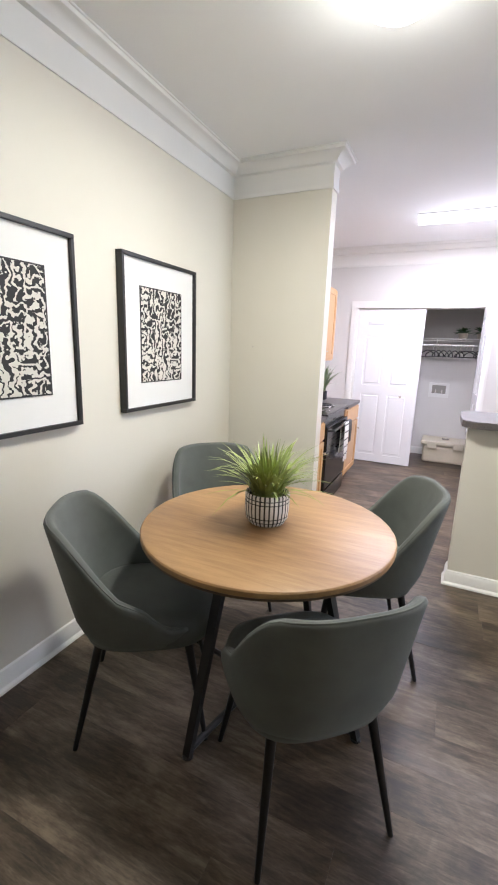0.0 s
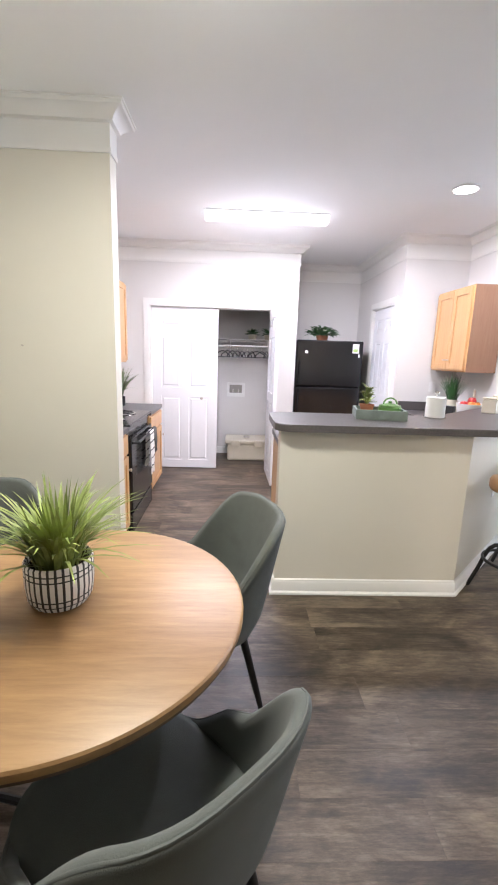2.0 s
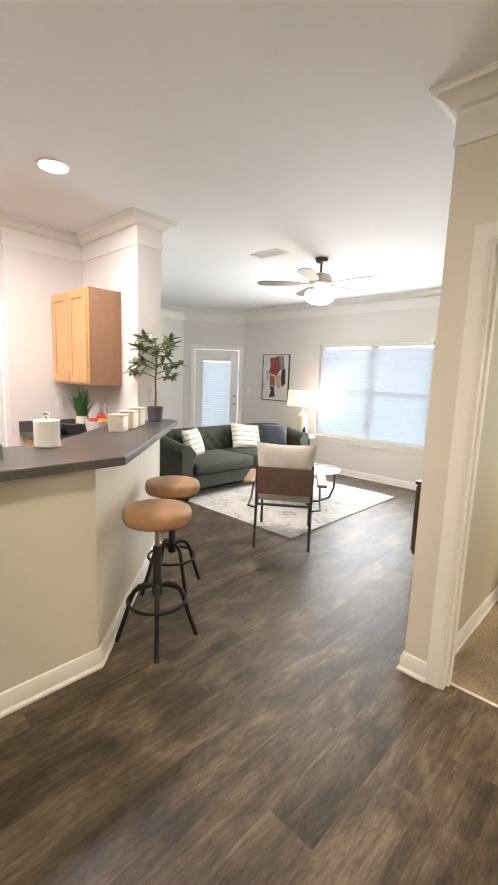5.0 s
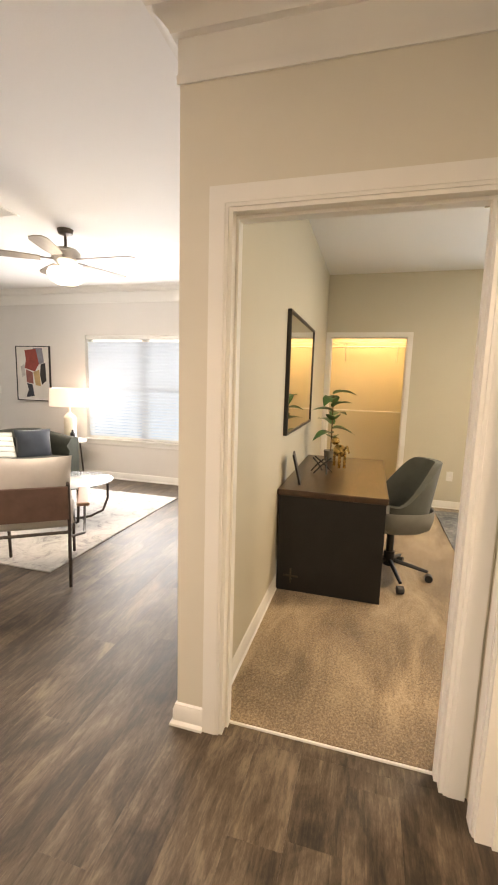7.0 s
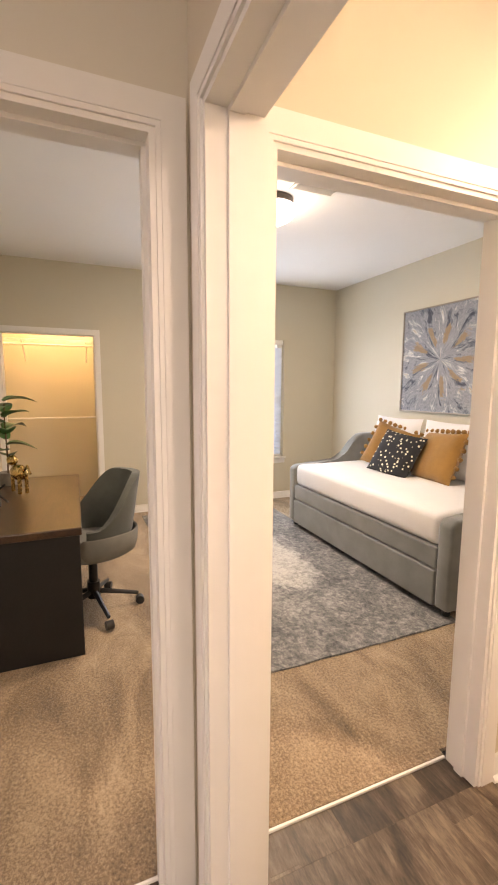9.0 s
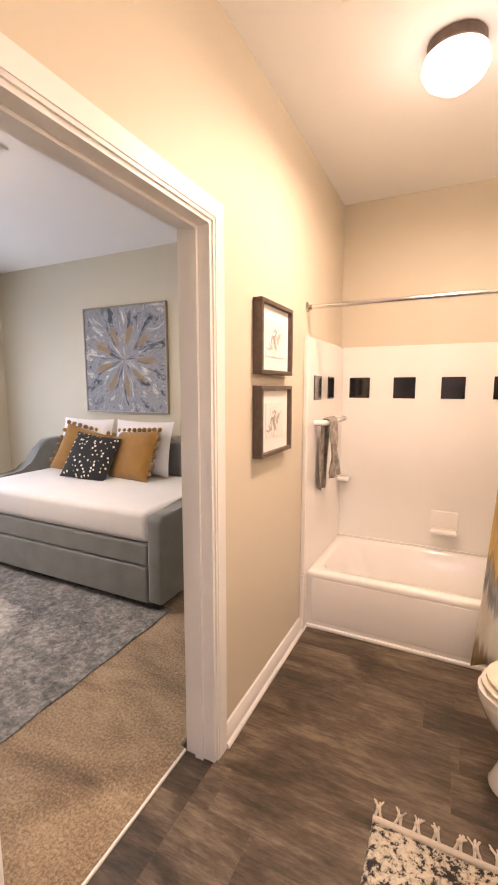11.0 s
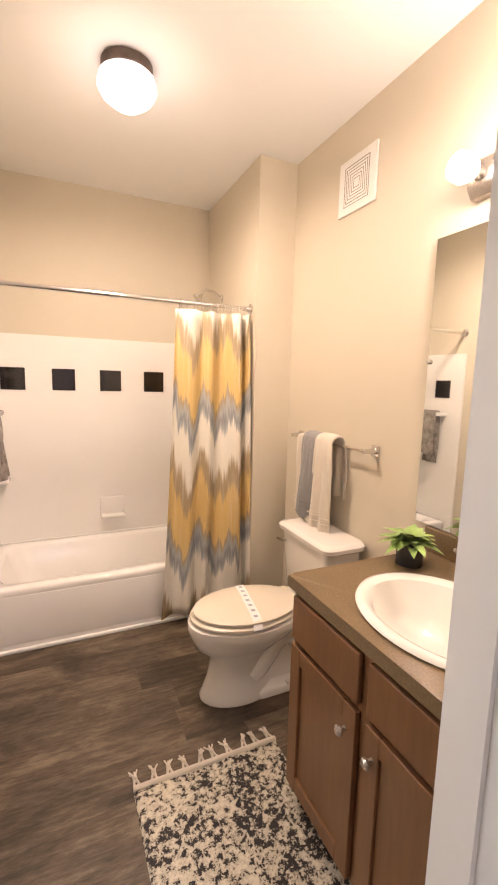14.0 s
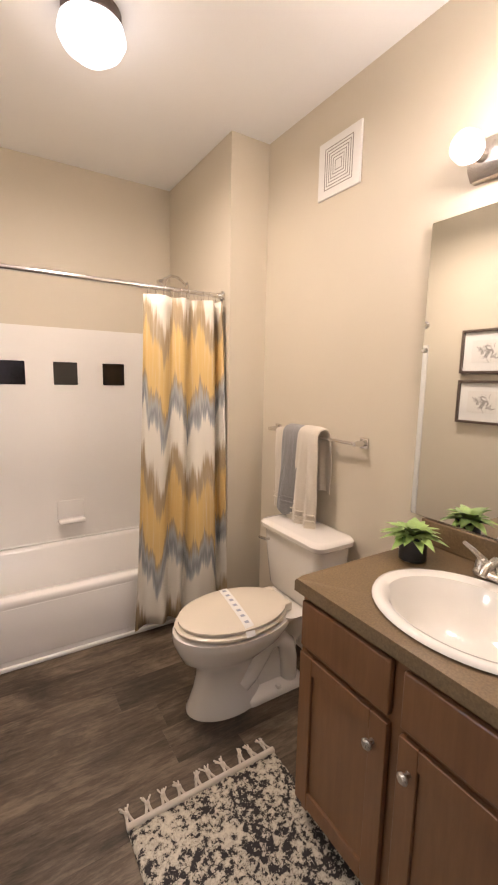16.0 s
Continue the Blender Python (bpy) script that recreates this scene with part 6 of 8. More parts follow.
def faded_rug(nt):
    vec = coords(nt)
    n = tex_noise(nt, vec, 30, 8, 0.85, 0.4)
    b = tex_noise(nt, vec, 2.6, 5, 0.65, 0.8)
    oval_ = add(nt, "ShaderNodeVectorMath", operation="MULTIPLY", inp={1: (0.75, 1.45, 0)})
    nt.links.new(vec, oval_.inputs[0])
    far = add(nt, "ShaderNodeVectorMath", operation="LENGTH")
    nt.links.new(oval_.outputs[0], far.inputs[0])
    rag = add(nt, "ShaderNodeMath", operation="MULTIPLY_ADD", inp={1: 0.9})
    nt.links.new(b, rag.inputs[0])
    nt.links.new(far.outputs["Value"], rag.inputs[2])
    field = ramp(nt, rag.outputs[0], [(0.86, (0.62,) * 3), (1.0, (0.48,) * 3), (1.3, (0.38,) * 3)])
    m2 = add(nt, "ShaderNodeMath", operation="MULTIPLY_ADD", inp={1: 0.22})
    nt.links.new(b, m2.inputs[0])
    k = add(nt, "ShaderNodeMath", operation="MULTIPLY_ADD", inp={1: 0.5})
    nt.links.new(n, k.inputs[0])
    nt.links.new(m2.outputs[0], k.inputs[2])
    f2 = add(nt, "ShaderNodeMath", operation="MULTIPLY", inp={1: 0.42})
    nt.links.new(field, f2.inputs[0])
    nt.links.new(f2.outputs[0], m2.inputs[2])
    return ramp(nt, k.outputs[0], [(0.45, (0.065, 0.07, 0.075)), (0.515, (0.17, 0.17, 0.168)), (0.575, (0.34, 0.33, 0.31)), (0.64, (0.54, 0.52, 0.48))])


M_RUG2 = pattern("faded_grey_rug", faded_rug, 0.95, 0.6, 300)
t = thing("bedroom_rug", "faded blue-grey distressed rug on the carpet", "rug", pose(4.62, -0.55, 0.012))
bm = B()
n = 40
rows = []
for i in range(n + 1):
    row = []
    for j in range(25):
        x, y = -1.48 + 2.96 * i / n, -0.76 + 1.52 * j / 24
        e = 0.010 if i in (0, n) else 0.0
        row.append(bm.verts.new((x + (0.004 * math.sin(j * 1.3) if i in (0, n) else 0), y, 0.010 + 0.002 * noise.noise((x * 4, y * 4, 0)))))
    rows.append(row)
for i in range(n):
    for j in range(24):
        bm.faces.new((rows[i][j], rows[i + 1][j], rows[i + 1][j + 1], rows[i][j + 1]))
ext = bmesh.ops.extrude_face_region(bm, geom=list(bm.faces))
for v in (g for g in ext["geom"] if isinstance(g, bmesh.types.BMVert)):
    v.co.z = 0.001
part("rug_surface", bm, M_RUG2, t)

# daybed
t = thing("daybed", "grey velvet upholstered daybed with white mattress", "bed", pose(3.16, -2.395, 0.012))
BW, BD = 2.12, 1.17
bm = B()
box(bm, 0.10, BW - 0.10, 0.0, 0.11, 0.08, 0.97, 0.03, 3)
part("backrest", bm, M_VELVET, t)
for x0 in (0.0, BW - 0.11):
    bm = B()
    side = [(0.0, 0.06), (BD, 0.06), (BD, 0.62), (BD - 0.05, 0.655), (BD - 0.16, 0.655), (BD - 0.50, 0.665)]
    side += [(BD - 0.50 - 0.36 * k / 8, 0.665 + 0.295 * (0.5 - 0.5 * math.cos(math.pi * k / 8))) for k in range(1, 9)] + [(0.0, 0.965)]
    plate(bm, side, x0, x0 + 0.11, Matrix(((0, 0, 1, 0), (1, 0, 0, 0), (0, 1, 0, 0), (0, 0, 0, 1))))
    bmesh.ops.bevel(bm, geom=list(bm.edges), offset=0.02, segments=2, profile=0.5, affect="EDGES")
    part("arm", bm, M_VELVET, t, "curved upholstered arm", 50)
bm = B()
box(bm, 0.115, BW - 0.115, BD - 0.06, BD - 0.005, 0.305, 0.45, 0.012, 2)
part("front_rail", bm, M_VELVET, t)
bm = B()
box(bm, 0.115, BW - 0.115, BD - 0.05, BD + 0.004, 0.055, 0.298, 0.012, 2)
part("trundle_front", bm, M_VELVET, t)
bm = B()
box(bm, 0.115, BW - 0.115, 0.11, BD - 0.06, 0.30, 0.40)
part("slat_base", bm, M_DARKWOOD, t)
for x in (0.06, BW - 0.06):
    for y in (0.06, BD - 0.06):
        bm = B()
        tube(bm, [(x, y, 0.06), (x, y, 0.0)], 0.03, 12, 0.022)
        part("foot", bm, M_BLACKPLASTIC, t, "", 40)
t = thing("mattress", "white sheeted mattress on the daybed", "mattress", pose(3.16, -2.395, 0.012))
bm = B()
box(bm, 0.117, BW - 0.117, 0.115, BD - 0.008, 0.452, 0.672, 0.05, 4)
part("sheet", bm, M_SHEET, t, "", 60)
for x, ln in ((4.80, 0.56), (4.10, 0.56)):
    throw_pillow("white bed pillow against the daybed back", pose(x, -2.19, 0.93, 78, 0, 180), 0.66, 0.50, 0.16, M_SHEET, name="bed_pillow")
throw_pillow("mustard pillow with pompom trim on the daybed", pose(4.70, -2.04, 0.875, 66, 14, 196), 0.48, 0.46, 0.16, M_MUSTARD, pom=M_MUSTARD)
throw_pillow("mustard pillow with pompom trim on the daybed", pose(4.08, -2.04, 0.875, 66, -4, 172), 0.52, 0.47, 0.16, M_MUSTARD, pom=M_MUSTARD)


def confetti(nt):
    vec = coords(nt)
    v = nt.nodes.new("ShaderNodeTexVoronoi")
    v.inputs["Scale"].default_value = 27
    nt.links.new(vec, v.inputs["Vector"])
    return ramp(nt, v.outputs["Distance"], [(0, (0.74, 0.70, 0.55)), (0.27, (0.016, 0.017, 0.02))], True)


throw_pillow("black patterned pillow on the daybed", pose(4.42, -1.88, 0.86, 60, 6, 186), 0.48, 0.44, 0.14, pattern("black_confetti_cloth", confetti, 0.85, 0.3, 300))


def sunburst(nt):
    tc = nt.nodes.new("ShaderNodeTexCoord")
    sep = nt.nodes.new("ShaderNodeSeparateXYZ")
    nt.links.new(tc.outputs["Object"], sep.inputs[0])
    ang = add(nt, "ShaderNodeMath", operation="ARCTAN2")
    nt.links.new(sep.outputs["Y"], ang.inputs[0])
    nt.links.new(sep.outputs["X"], ang.inputs[1])
    ln = add(nt, "ShaderNodeVectorMath", operation="LENGTH")
    flat = add(nt, "ShaderNodeVectorMath", operation="MULTIPLY", inp={1: (1, 1, 0)})
    nt.links.new(tc.outputs["Object"], flat.inputs[0])
    nt.links.new(flat.outputs[0], ln.inputs[0])
    cmb = nt.nodes.new("ShaderNodeCombineXYZ")
    a2 = add(nt, "ShaderNodeMath", operation="MULTIPLY", inp={1: 2.2})
    nt.links.new(ang.outputs[0], a2.inputs[0])
    nt.links.new(a2.outputs[0], cmb.inputs[0])
    r2 = add(nt, "ShaderNodeMath", operation="MULTIPLY", inp={1: 2.2})
    nt.links.new(ln.outputs["Value"], r2.inputs[0])
    nt.links.new(r2.outputs[0], cmb.inputs[1])
    n1 = tex_noise(nt, cmb.outputs[0], 1.6, 7, 0.75, 0.6)
    col = ramp(nt, n1, [(0.38, (0.04, 0.05, 0.075)), (0.44, (0.14, 0.16, 0.195)), (0.49, (0.33, 0.345, 0.37)), (0.53, (0.17, 0.19, 0.23)), (0.58, (0.38, 0.39, 0.41)), (0.63, (0.70, 0.70, 0.69))])
    # gold petals between the grey rays
    a8 = add(nt, "ShaderNodeMath", operation="MULTIPLY_ADD", inp={1: 9.0, 2: 0.6})
    nt.links.new(ang.outputs[0], a8.inputs[0])
    cosine = add(nt, "ShaderNodeMath", operation="COSINE")
    nt.links.new(a8.outputs[0], cosine.inputs[0])
    ring = ramp(nt, ln.outputs["Value"], [(0.10, (0, 0, 0)), (0.19, (1, 1, 1)), (0.31, (1, 1, 1)), (0.44, (0, 0, 0))])
    petal = add(nt, "ShaderNodeMath", operation="MULTIPLY")
    nt.links.new(cosine.outputs[0], petal.inputs[0])
    nt.links.new(ring, petal.inputs[1])
    rough_edge = add(nt, "ShaderNodeMath", operation="MULTIPLY_ADD", inp={1: 4.6})
    nt.links.new(n1, rough_edge.inputs[0])
    nt.links.new(petal.outputs[0], rough_edge.inputs[2])
    amount = ramp(nt, rough_edge.outputs[0], [(0.0, (0, 0, 0)), (0.88, (0, 0, 0)), (1.0, (0.75, 0.75, 0.75))])
    shift = add(nt, "ShaderNodeMath", operation="SUBTRACT", inp={1: 1.95})
    nt.links.new(rough_edge.outputs[0], shift.inputs[0])
    nt.links.new(shift.outputs[0], amount.node.inputs[0])
    mx = nt.nodes.new("ShaderNodeMix")
    mx.data_type = "RGBA"
    nt.links.new(amount, mx.inputs[0])
    nt.links.new(col, mx.inputs[6])
    mx.inputs[7].default_value = (0.30, 0.185, 0.075, 1)
    col = mx.outputs[2]
    return col


picture("sunburst_painting", "large grey, blue and gold sunburst canvas painting", wallpose("y", -2.42, 1, 4.46, 1.745), 1.03, 1.03, mat("champagne_frame", (0.35, 0.31, 0.26), 0.4, 0.4, var=0.1), pattern("sunburst_paint", sunburst, 0.7, 0.6, 90), 0, 0.012, 0.035, None, "canvas")

# desk
t = thing("office_desk", "desk with walnut top and black side panels", "desk", pose(3.66, 0.87, 0.012))
bm = B()
box(bm, -0.02, 1.46, -0.012, 0.712, 0.685, 0.727, 0.006, 2)
part("desktop", bm, M_DESKTOP, t, "dark walnut top")
M_DESKBLACK = mat("black_painted_panel", (0.007, 0.0065, 0.007), 0.5, var=0.3, scale=8, bmp=0.12)
for x0 in (0.0, 1.40):
    bm = B()
    box(bm, x0, x0 + 0.04, 0.0, 0.70, 0.0, 0.684, 0.003, 1)
    part("side_panel", bm, M_DESKBLACK, t, "black side panel")
bm = B()
box(bm, 0.041, 1.399, 0.66, 0.69, 0.20, 0.684)
part("back_panel", bm, M_DESKBLACK, t)
for a in ((0.55, 0.65, 0.105, 0.117), (0.594, 0.606, 0.06, 0.165)):
    bm = B()
    box(bm, -0.004, 0.0005, a[0], a[1], a[2], a[3])
    part("brace_mark", bm, M_BRONZE, t)


def bucket_chair(name, label, m):
    t = thing(name, label, "chair", m)
    n, k = 30, 8
    bm = B()
    o, q = [], []
    for i in range(n + 1):
        s = 2 * i / n - 1
        a = s * radians(122)
        e = abs(s)
        f = min(1, max(0, (e - 0.30) / 0.6))
        f = f * f * (3 - 2 * f)
        top = 0.90 - 0.30 * f
        co, ci = [], []
        for j in range(k + 1):
            v = j / k
            z = 0.42 + (top - 0.42) * v
            lean = (z - 0.42) / 0.5
            g = 0.78 + 0.22 * min(1, (z - 0.42) / 0.10)
            x, y = 0.25 * math.sin(a) * g, -0.23 * math.cos(a) * g - 0.10 * lean * max(0, math.cos(a * 0.7))
            co.append(bm.verts.new((x, y, z)))
            ci.append(bm.verts.new((x * 0.86, y * 0.86 + 0.008, z + 0.001)))
        o.append(co)
        q.append(ci)
    for i in range(n):
        for j in range(k):
            bm.faces.new((o[i][j], o[i + 1][j], o[i + 1][j + 1], o[i][j + 1]))
            bm.faces.new((q[i][j + 1], q[i + 1][j + 1], q[i + 1][j], q[i][j]))
        bm.faces.new((o[i][k], o[i + 1][k], q[i + 1][k], q[i][k]))
        bm.faces.new((q[i][0], q[i + 1][0], o[i + 1][0], o[i][0]))
    for i in (0, n):
        for j in range(k):
            bm.faces.new((o[i][j], o[i][j + 1], q[i][j + 1], q[i][j]))
    part("backrest", bm, M_GREY_CLOTH, t, "", 60)
    bm = B()
    rings = []
    for sc, z in ((0.75, 0.40), (1, 0.42), (1, 0.47), (0.92, 0.495), (0.5, 0.50)):
        rings.append([bm.verts.new((0.225 * sc * math.copysign(abs(math.cos(a)) ** 0.65, math.cos(a)), 0.02 + 0.225 * sc * math.copysign(abs(math.sin(a)) ** 0.65, math.sin(a)), z)) for a in [2 * math.pi * i / 36 for i in range(36)]])
    ring_faces(bm, rings)
    part("seat", bm, mat("light_grey_cloth", (0.20, 0.20, 0.185), 0.85, var=0.1, scale=8, bmp=0.3, bscale=400), t, "", 60)
    bm = B()
    rings = []
    for r, z in ((0.150, 0.385), (0.205, 0.395), (0.248, 0.425), (0.262, 0.48), (0.266, 0.555), (0.262, 0.562), (0.252, 0.555)):
        rings.append([bm.verts.new((r * math.copysign(abs(math.cos(a)) ** 0.8, math.cos(a)), -0.01 + r * math.copysign(abs(math.sin(a)) ** 0.8, math.sin(a)) * (1 if math.sin(a) < 0 else 0.93), z - (0.035 if math.sin(a) > 0.6 and z > 0.5 else 0))) for a in [2 * math.pi * i / 40 for i in range(40)]])
    ring_faces(bm, rings, True, False)
    part("seat_shell", bm, bpy.data.materials["light_grey_cloth"], t, "light grey lower shell", 60)
    bm = B()
    tube(bm, [(0, 0, 0.40), (0, 0, 0.16)], 0.028, 12)
    tube(bm, [(0, 0, 0.20), (0, 0, 0.09)], 0.04, 12)
    part("gas_column", bm, M_BLACK, t, "", 40)
    for i in range(5):
        a = 2 * math.pi * i / 5 + 0.5
        c, s = math.cos(a), math.sin(a)
        bm = B()
        tube(bm, [(0.03 * c, 0.03 * s, 0.13), (0.28 * c, 0.28 * s, 0.075)], 0.018, 8, 0.012)
        leg = part("base_arm", bm, M_BLACK, t, "", 40)
        bm = B()
        tube(bm, [(0.29 * c - 0.022 * s, 0.29 * s + 0.022 * c, 0.028), (0.29 * c + 0.022 * s, 0.29 * s - 0.022 * c, 0.028)], 0.028, 14)
        part("caster", bm, M_BLACKPLASTIC, leg, "", 40)
    return t


bucket_chair("office_chair", "grey fabric swivel office chair with black base", pose(4.15, 0.80, 0.012, 0, 0, 22))
picture("wall_mirror", "black framed mirror on the bedroom wall", wallpose("y", 1.585, -1, 4.39, 1.515), 1.22, 0.86, M_FRAME_BLACK, M_MIRROR, 0, 0.022, 0.028, None, "mirror_glass")
t = thing("desk_plant", "tall fiddle-leaf plant in grey pot on the desk", "plant", pose(4.86, 1.34, 0.74))
bm = B()
lathe(bm, [(0.045, 0), (0.055, 0.005), (0.065, 0.10), (0.06, 0.10), (0.055, 0.085)], 24)
part("pot", bm, mat("grey_concrete_pot", (0.22, 0.20, 0.17), 0.8, var=0.15, scale=20, bmp=0.3), t, "", 40)
bm = B()
tube(bm, [(0, 0, 0.08), (0.01, 0, 0.25), (-0.02, 0.0, 0.45), (0.02, 0, 0.60)], 0.006, 8, 0.004)
part("stem", bm, M_STEM, t)
r_ = random.Random(51)
for i in range(11):
    a = i * 2.4
    z = 0.22 + 0.40 * i / 10
    bm = B()
    leaf(bm, (0, 0, z), (math.cos(a), math.sin(a), r_.uniform(0.1, 0.9)), r_.uniform(0.15, 0.22), 0.135, bend=0.55, seg=7)
    part("leaf", bm, M_LEAF, t, "", 60)
M_GOLD = mat("brass_gold", (0.55, 0.36, 0.13), 0.25, 1.0, var=0.1)
t = thing("gold_ornament", "gold animal figurine on the desk", "ornament", pose(4.60, 1.24, 0.74, 0, 0, 25) @ Matrix.Scale(1.55, 4))
bm = B()
for p, r, s in (((0, 0, 0.09), 0.035, (1.7, 1, 1)), ((0.075, 0, 0.135), 0.024, (1.2, 1, 1)), ((0.10, 0, 0.128), 0.012, (1.4, 1, 1))):
    bmesh.ops.create_icosphere(bm, subdivisions=3, radius=r, matrix=Matrix.Translation(p) @ Matrix.Diagonal((*s, 1)))
for x in (-0.04, 0.04):
    for y in (-0.015, 0.015):
        tube(bm, [(x, y, 0.08), (x, y, 0)], 0.008, 8)
tube(bm, [(-0.055, 0, 0.10), (-0.10, 0, 0.13), (-0.13, 0, 0.10)], 0.006, 8)
part("figurine", bm, M_GOLD, t, "", 60)
t = thing("wire_ornament", "black wire ornament on the desk", "ornament", pose(4.28, 1.36, 0.74) @ Matrix.Scale(1.25, 4))
bm = B()
for k in range(5):
    a = k * 1.25
    tube(bm, [(0.07 * math.cos(a), 0.07 * math.sin(a), 0.004), (0.03 * math.cos(a + 1), 0.03 * math.sin(a + 1), 0.06), (0.06 * math.cos(a + 2.2), 0.06 * math.sin(a + 2.2), 0.10)], 0.005, 6)
part("wire", bm, M_BLACK, t, "", 40)
t = thing("photo_frame", "black photo frame leaning on the desk", "photo frame", pose(3.88, 1.46, 0.742, 0, 0, 8) @ pose(0, 0, 0, -14))
bm = B()
box(bm, -0.09, 0.09, 0, 0.014, 0, 0.22, 0.002, 1)
part("frame_body", bm, M_FRAME_BLACK, t)
bm = B()
box(bm, -0.005, 0.005, 0.014, 0.02, 0, 0.13)
part("strut", bm, M_FRAME_BLACK, t)

t = thing("sprinkler_head", "white fire sprinkler head in the ceiling", "sprinkler", pose(4.38, 0.32, H))
bm = B()
lathe(bm, [(0.004, -0.045), (0.018, -0.043), (0.018, -0.040), (0.006, -0.036), (0.008, -0.012), (0.03, -0.008), (0.034, 0)], 20)
part("sprinkler_body", bm, M_CHROME, t, "", 40)
flush_light("bedroom_ceiling_light", "round flush bedroom ceiling light with dark base", 4.14, -0.46, 0.16, 4, (1.0, 0.97, 0.92), M_BRONZE)
vent("ceiling_vent", "white slatted air vent in the bedroom ceiling", pose(3.86, -0.64, H, 180, 0, 90), 0.32, 0.18)
t = thing("closet_shelf", "wire shelf and rails in the lit closet", "shelf", pose(6.90, 1.05, 2.02))
for i in range(8):
    bm = B()
    tube(bm, [(0.05 * i + 0.05, -0.72, 0), (0.05 * i + 0.05, 0.72, 0)], 0.003, 6)
    part("wire", bm, M_WHITE, t)
for z in (-0.06, -0.93):
    bm = B()
    tube(bm, [(0.1, -0.72, z), (0.1, 0.72, z)], 0.010, 8)
    part("rail", bm, M_WHITE, t)
for y in (-0.35, 0.35):
    bm = B()
    tube(bm, [(0.06, y, -0.01), (0.44, y, -0.24)], 0.006, 6)
    part("brace", bm, M_WHITE, t)
wallplate("wall_socket", "white wall socket low on the bedroom wall", wallpose("x", 6.30, -1, 0.05, 0.40), "socket")

# ---- bathroom ----
M_TUB = mat("white_tub_acrylic", (0.86, 0.84, 0.80), 0.16, var=0.015, scale=2, bmp=0.0, coat=0.3, rvar=0.0)
M_PORCELAIN = mat("white_porcelain", (0.80, 0.77, 0.71), 0.10, var=0.015, bmp=0.0, coat=0.5, rvar=0.0)
M_SEAT = mat("almond_seat", (0.74, 0.67, 0.55), 0.25, var=0.015, bmp=0.0, rvar=0.0)
M_TILE = mat("black_tile", (0.012, 0.010, 0.010), 0.08, var=0.2, scale=8, bmp=0.02, coat=0.5)
M_TERRY = mat("cream_terry", (0.66, 0.60, 0.50), 0.95, var=0.06, scale=9, bmp=0.8, bscale=330, sheen=0.4, bdist=0.004)
M_TERRY_GREY = mat("grey_terry", (0.23, 0.225, 0.22), 0.95, var=0.1, scale=9, bmp=0.8, bscale=330, sheen=0.4, bdist=0.004)
M_GREY_PATTERN = mat("grey_patterned_towel", (0.30, 0.27, 0.24), 0.95, var=0.5, scale=22, bmp=0.6, bscale=330)

t = thing("bathtub", "white acrylic bathtub with moulded apron", "bathtub")
bm = B()
X0, X1, Y0, Y1, ZR = 0.825, 2.305, -2.295, -1.54, 0.365


def rrect(x0, x1, y0, y1, r, z, n=5):
    pts = []
    for cx, cy, a0 in ((x1 - r, y1 - r, 0), (x0 + r, y1 - r, 90), (x0 + r, y0 + r, 180), (x1 - r, y0 + r, 270)):
        for k in range(n + 1):
            a = radians(a0 + 90 * k / n)
            pts.append((cx + r * math.cos(a), cy + r * math.sin(a), z))
    return pts


rings = [[bm.verts.new(p) for p in rrect(*a)] for a in (
    (X0, X1, Y0, Y1 - 0.007, 0.005, 0.0), (X0, X1, Y0, Y1 - 0.006, 0.005, 0.31), (X0, X1, Y0, Y1, 0.008, 0.335), (X0, X1, Y0, Y1, 0.008, 0.355), (X0 + 0.008, X1 - 0.008, Y0 + 0.008, Y1 - 0.008, 0.01, ZR),
    (X0 + 0.06, X1 - 0.06, Y0 + 0.06, Y1 - 0.075, 0.10, ZR), (X0 + 0.075, X1 - 0.075, Y0 + 0.075, Y1 - 0.09, 0.12, ZR - 0.02), (X0 + 0.12, X1 - 0.18, Y0 + 0.12, Y1 - 0.13, 0.14, 0.08), (X0 + 0.2, X1 - 0.3, Y0 + 0.2, Y1 - 0.2, 0.12, 0.055))]
ring_faces(bm, rings)
part("tub_shell", bm, M_TUB, t, "", 50)
bm = B()
box(bm, X0 + 0.035, X1 - 0.045, Y1 - 0.030, Y1 - 0.001, 0.05, 0.325, 0.0045, 3)
part("apron_panel", bm, M_TUB, t, "raised apron panel", 50)
bm = B()
box(bm, X0, X1 - 0.012, Y1 - 0.02, Y1 + 0.008, 0.001, 0.022, 0.006, 2)
part("caulk_strip", bm, M_TRIM, t)
t = thing("tub_surround", "white tub wall surround with black accent tiles", "tub surround")
bm = B()
box(bm, X0 + 0.02, X1 - 0.02, -2.30, -2.278, 0.3655, 1.765, 0.0, 2)
box(bm, X0 + 0.02, X1 - 0.02, -2.279, -2.262, 0.3655, 0.378, 0.006, 2)
part("back_panel", bm, M_TUB, t)
bm = B()
box(bm, 2.282, 2.309, -2.277, -1.46, 0.366, 1.765, 0.006, 2)
box(bm, 2.284, 2.309, -1.532, -1.46, 0.022, 0.366, 0.004, 1)
part("side_panel", bm, M_TUB, t)
bm = B()
box(bm, 0.822, 0.846, -2.277, -1.56, 0.366, 1.765, 0.006, 2)
part("side_panel", bm, M_TUB, t)
for i in range(5):
    bm = B()
    x = 2.16 - 0.305 * i
    box(bm, x - 0.072, x + 0.072, -2.279, -2.272, 1.405, 1.55, 0.002, 1)
    part("tile", bm, M_TILE, t, "glossy black square tile")
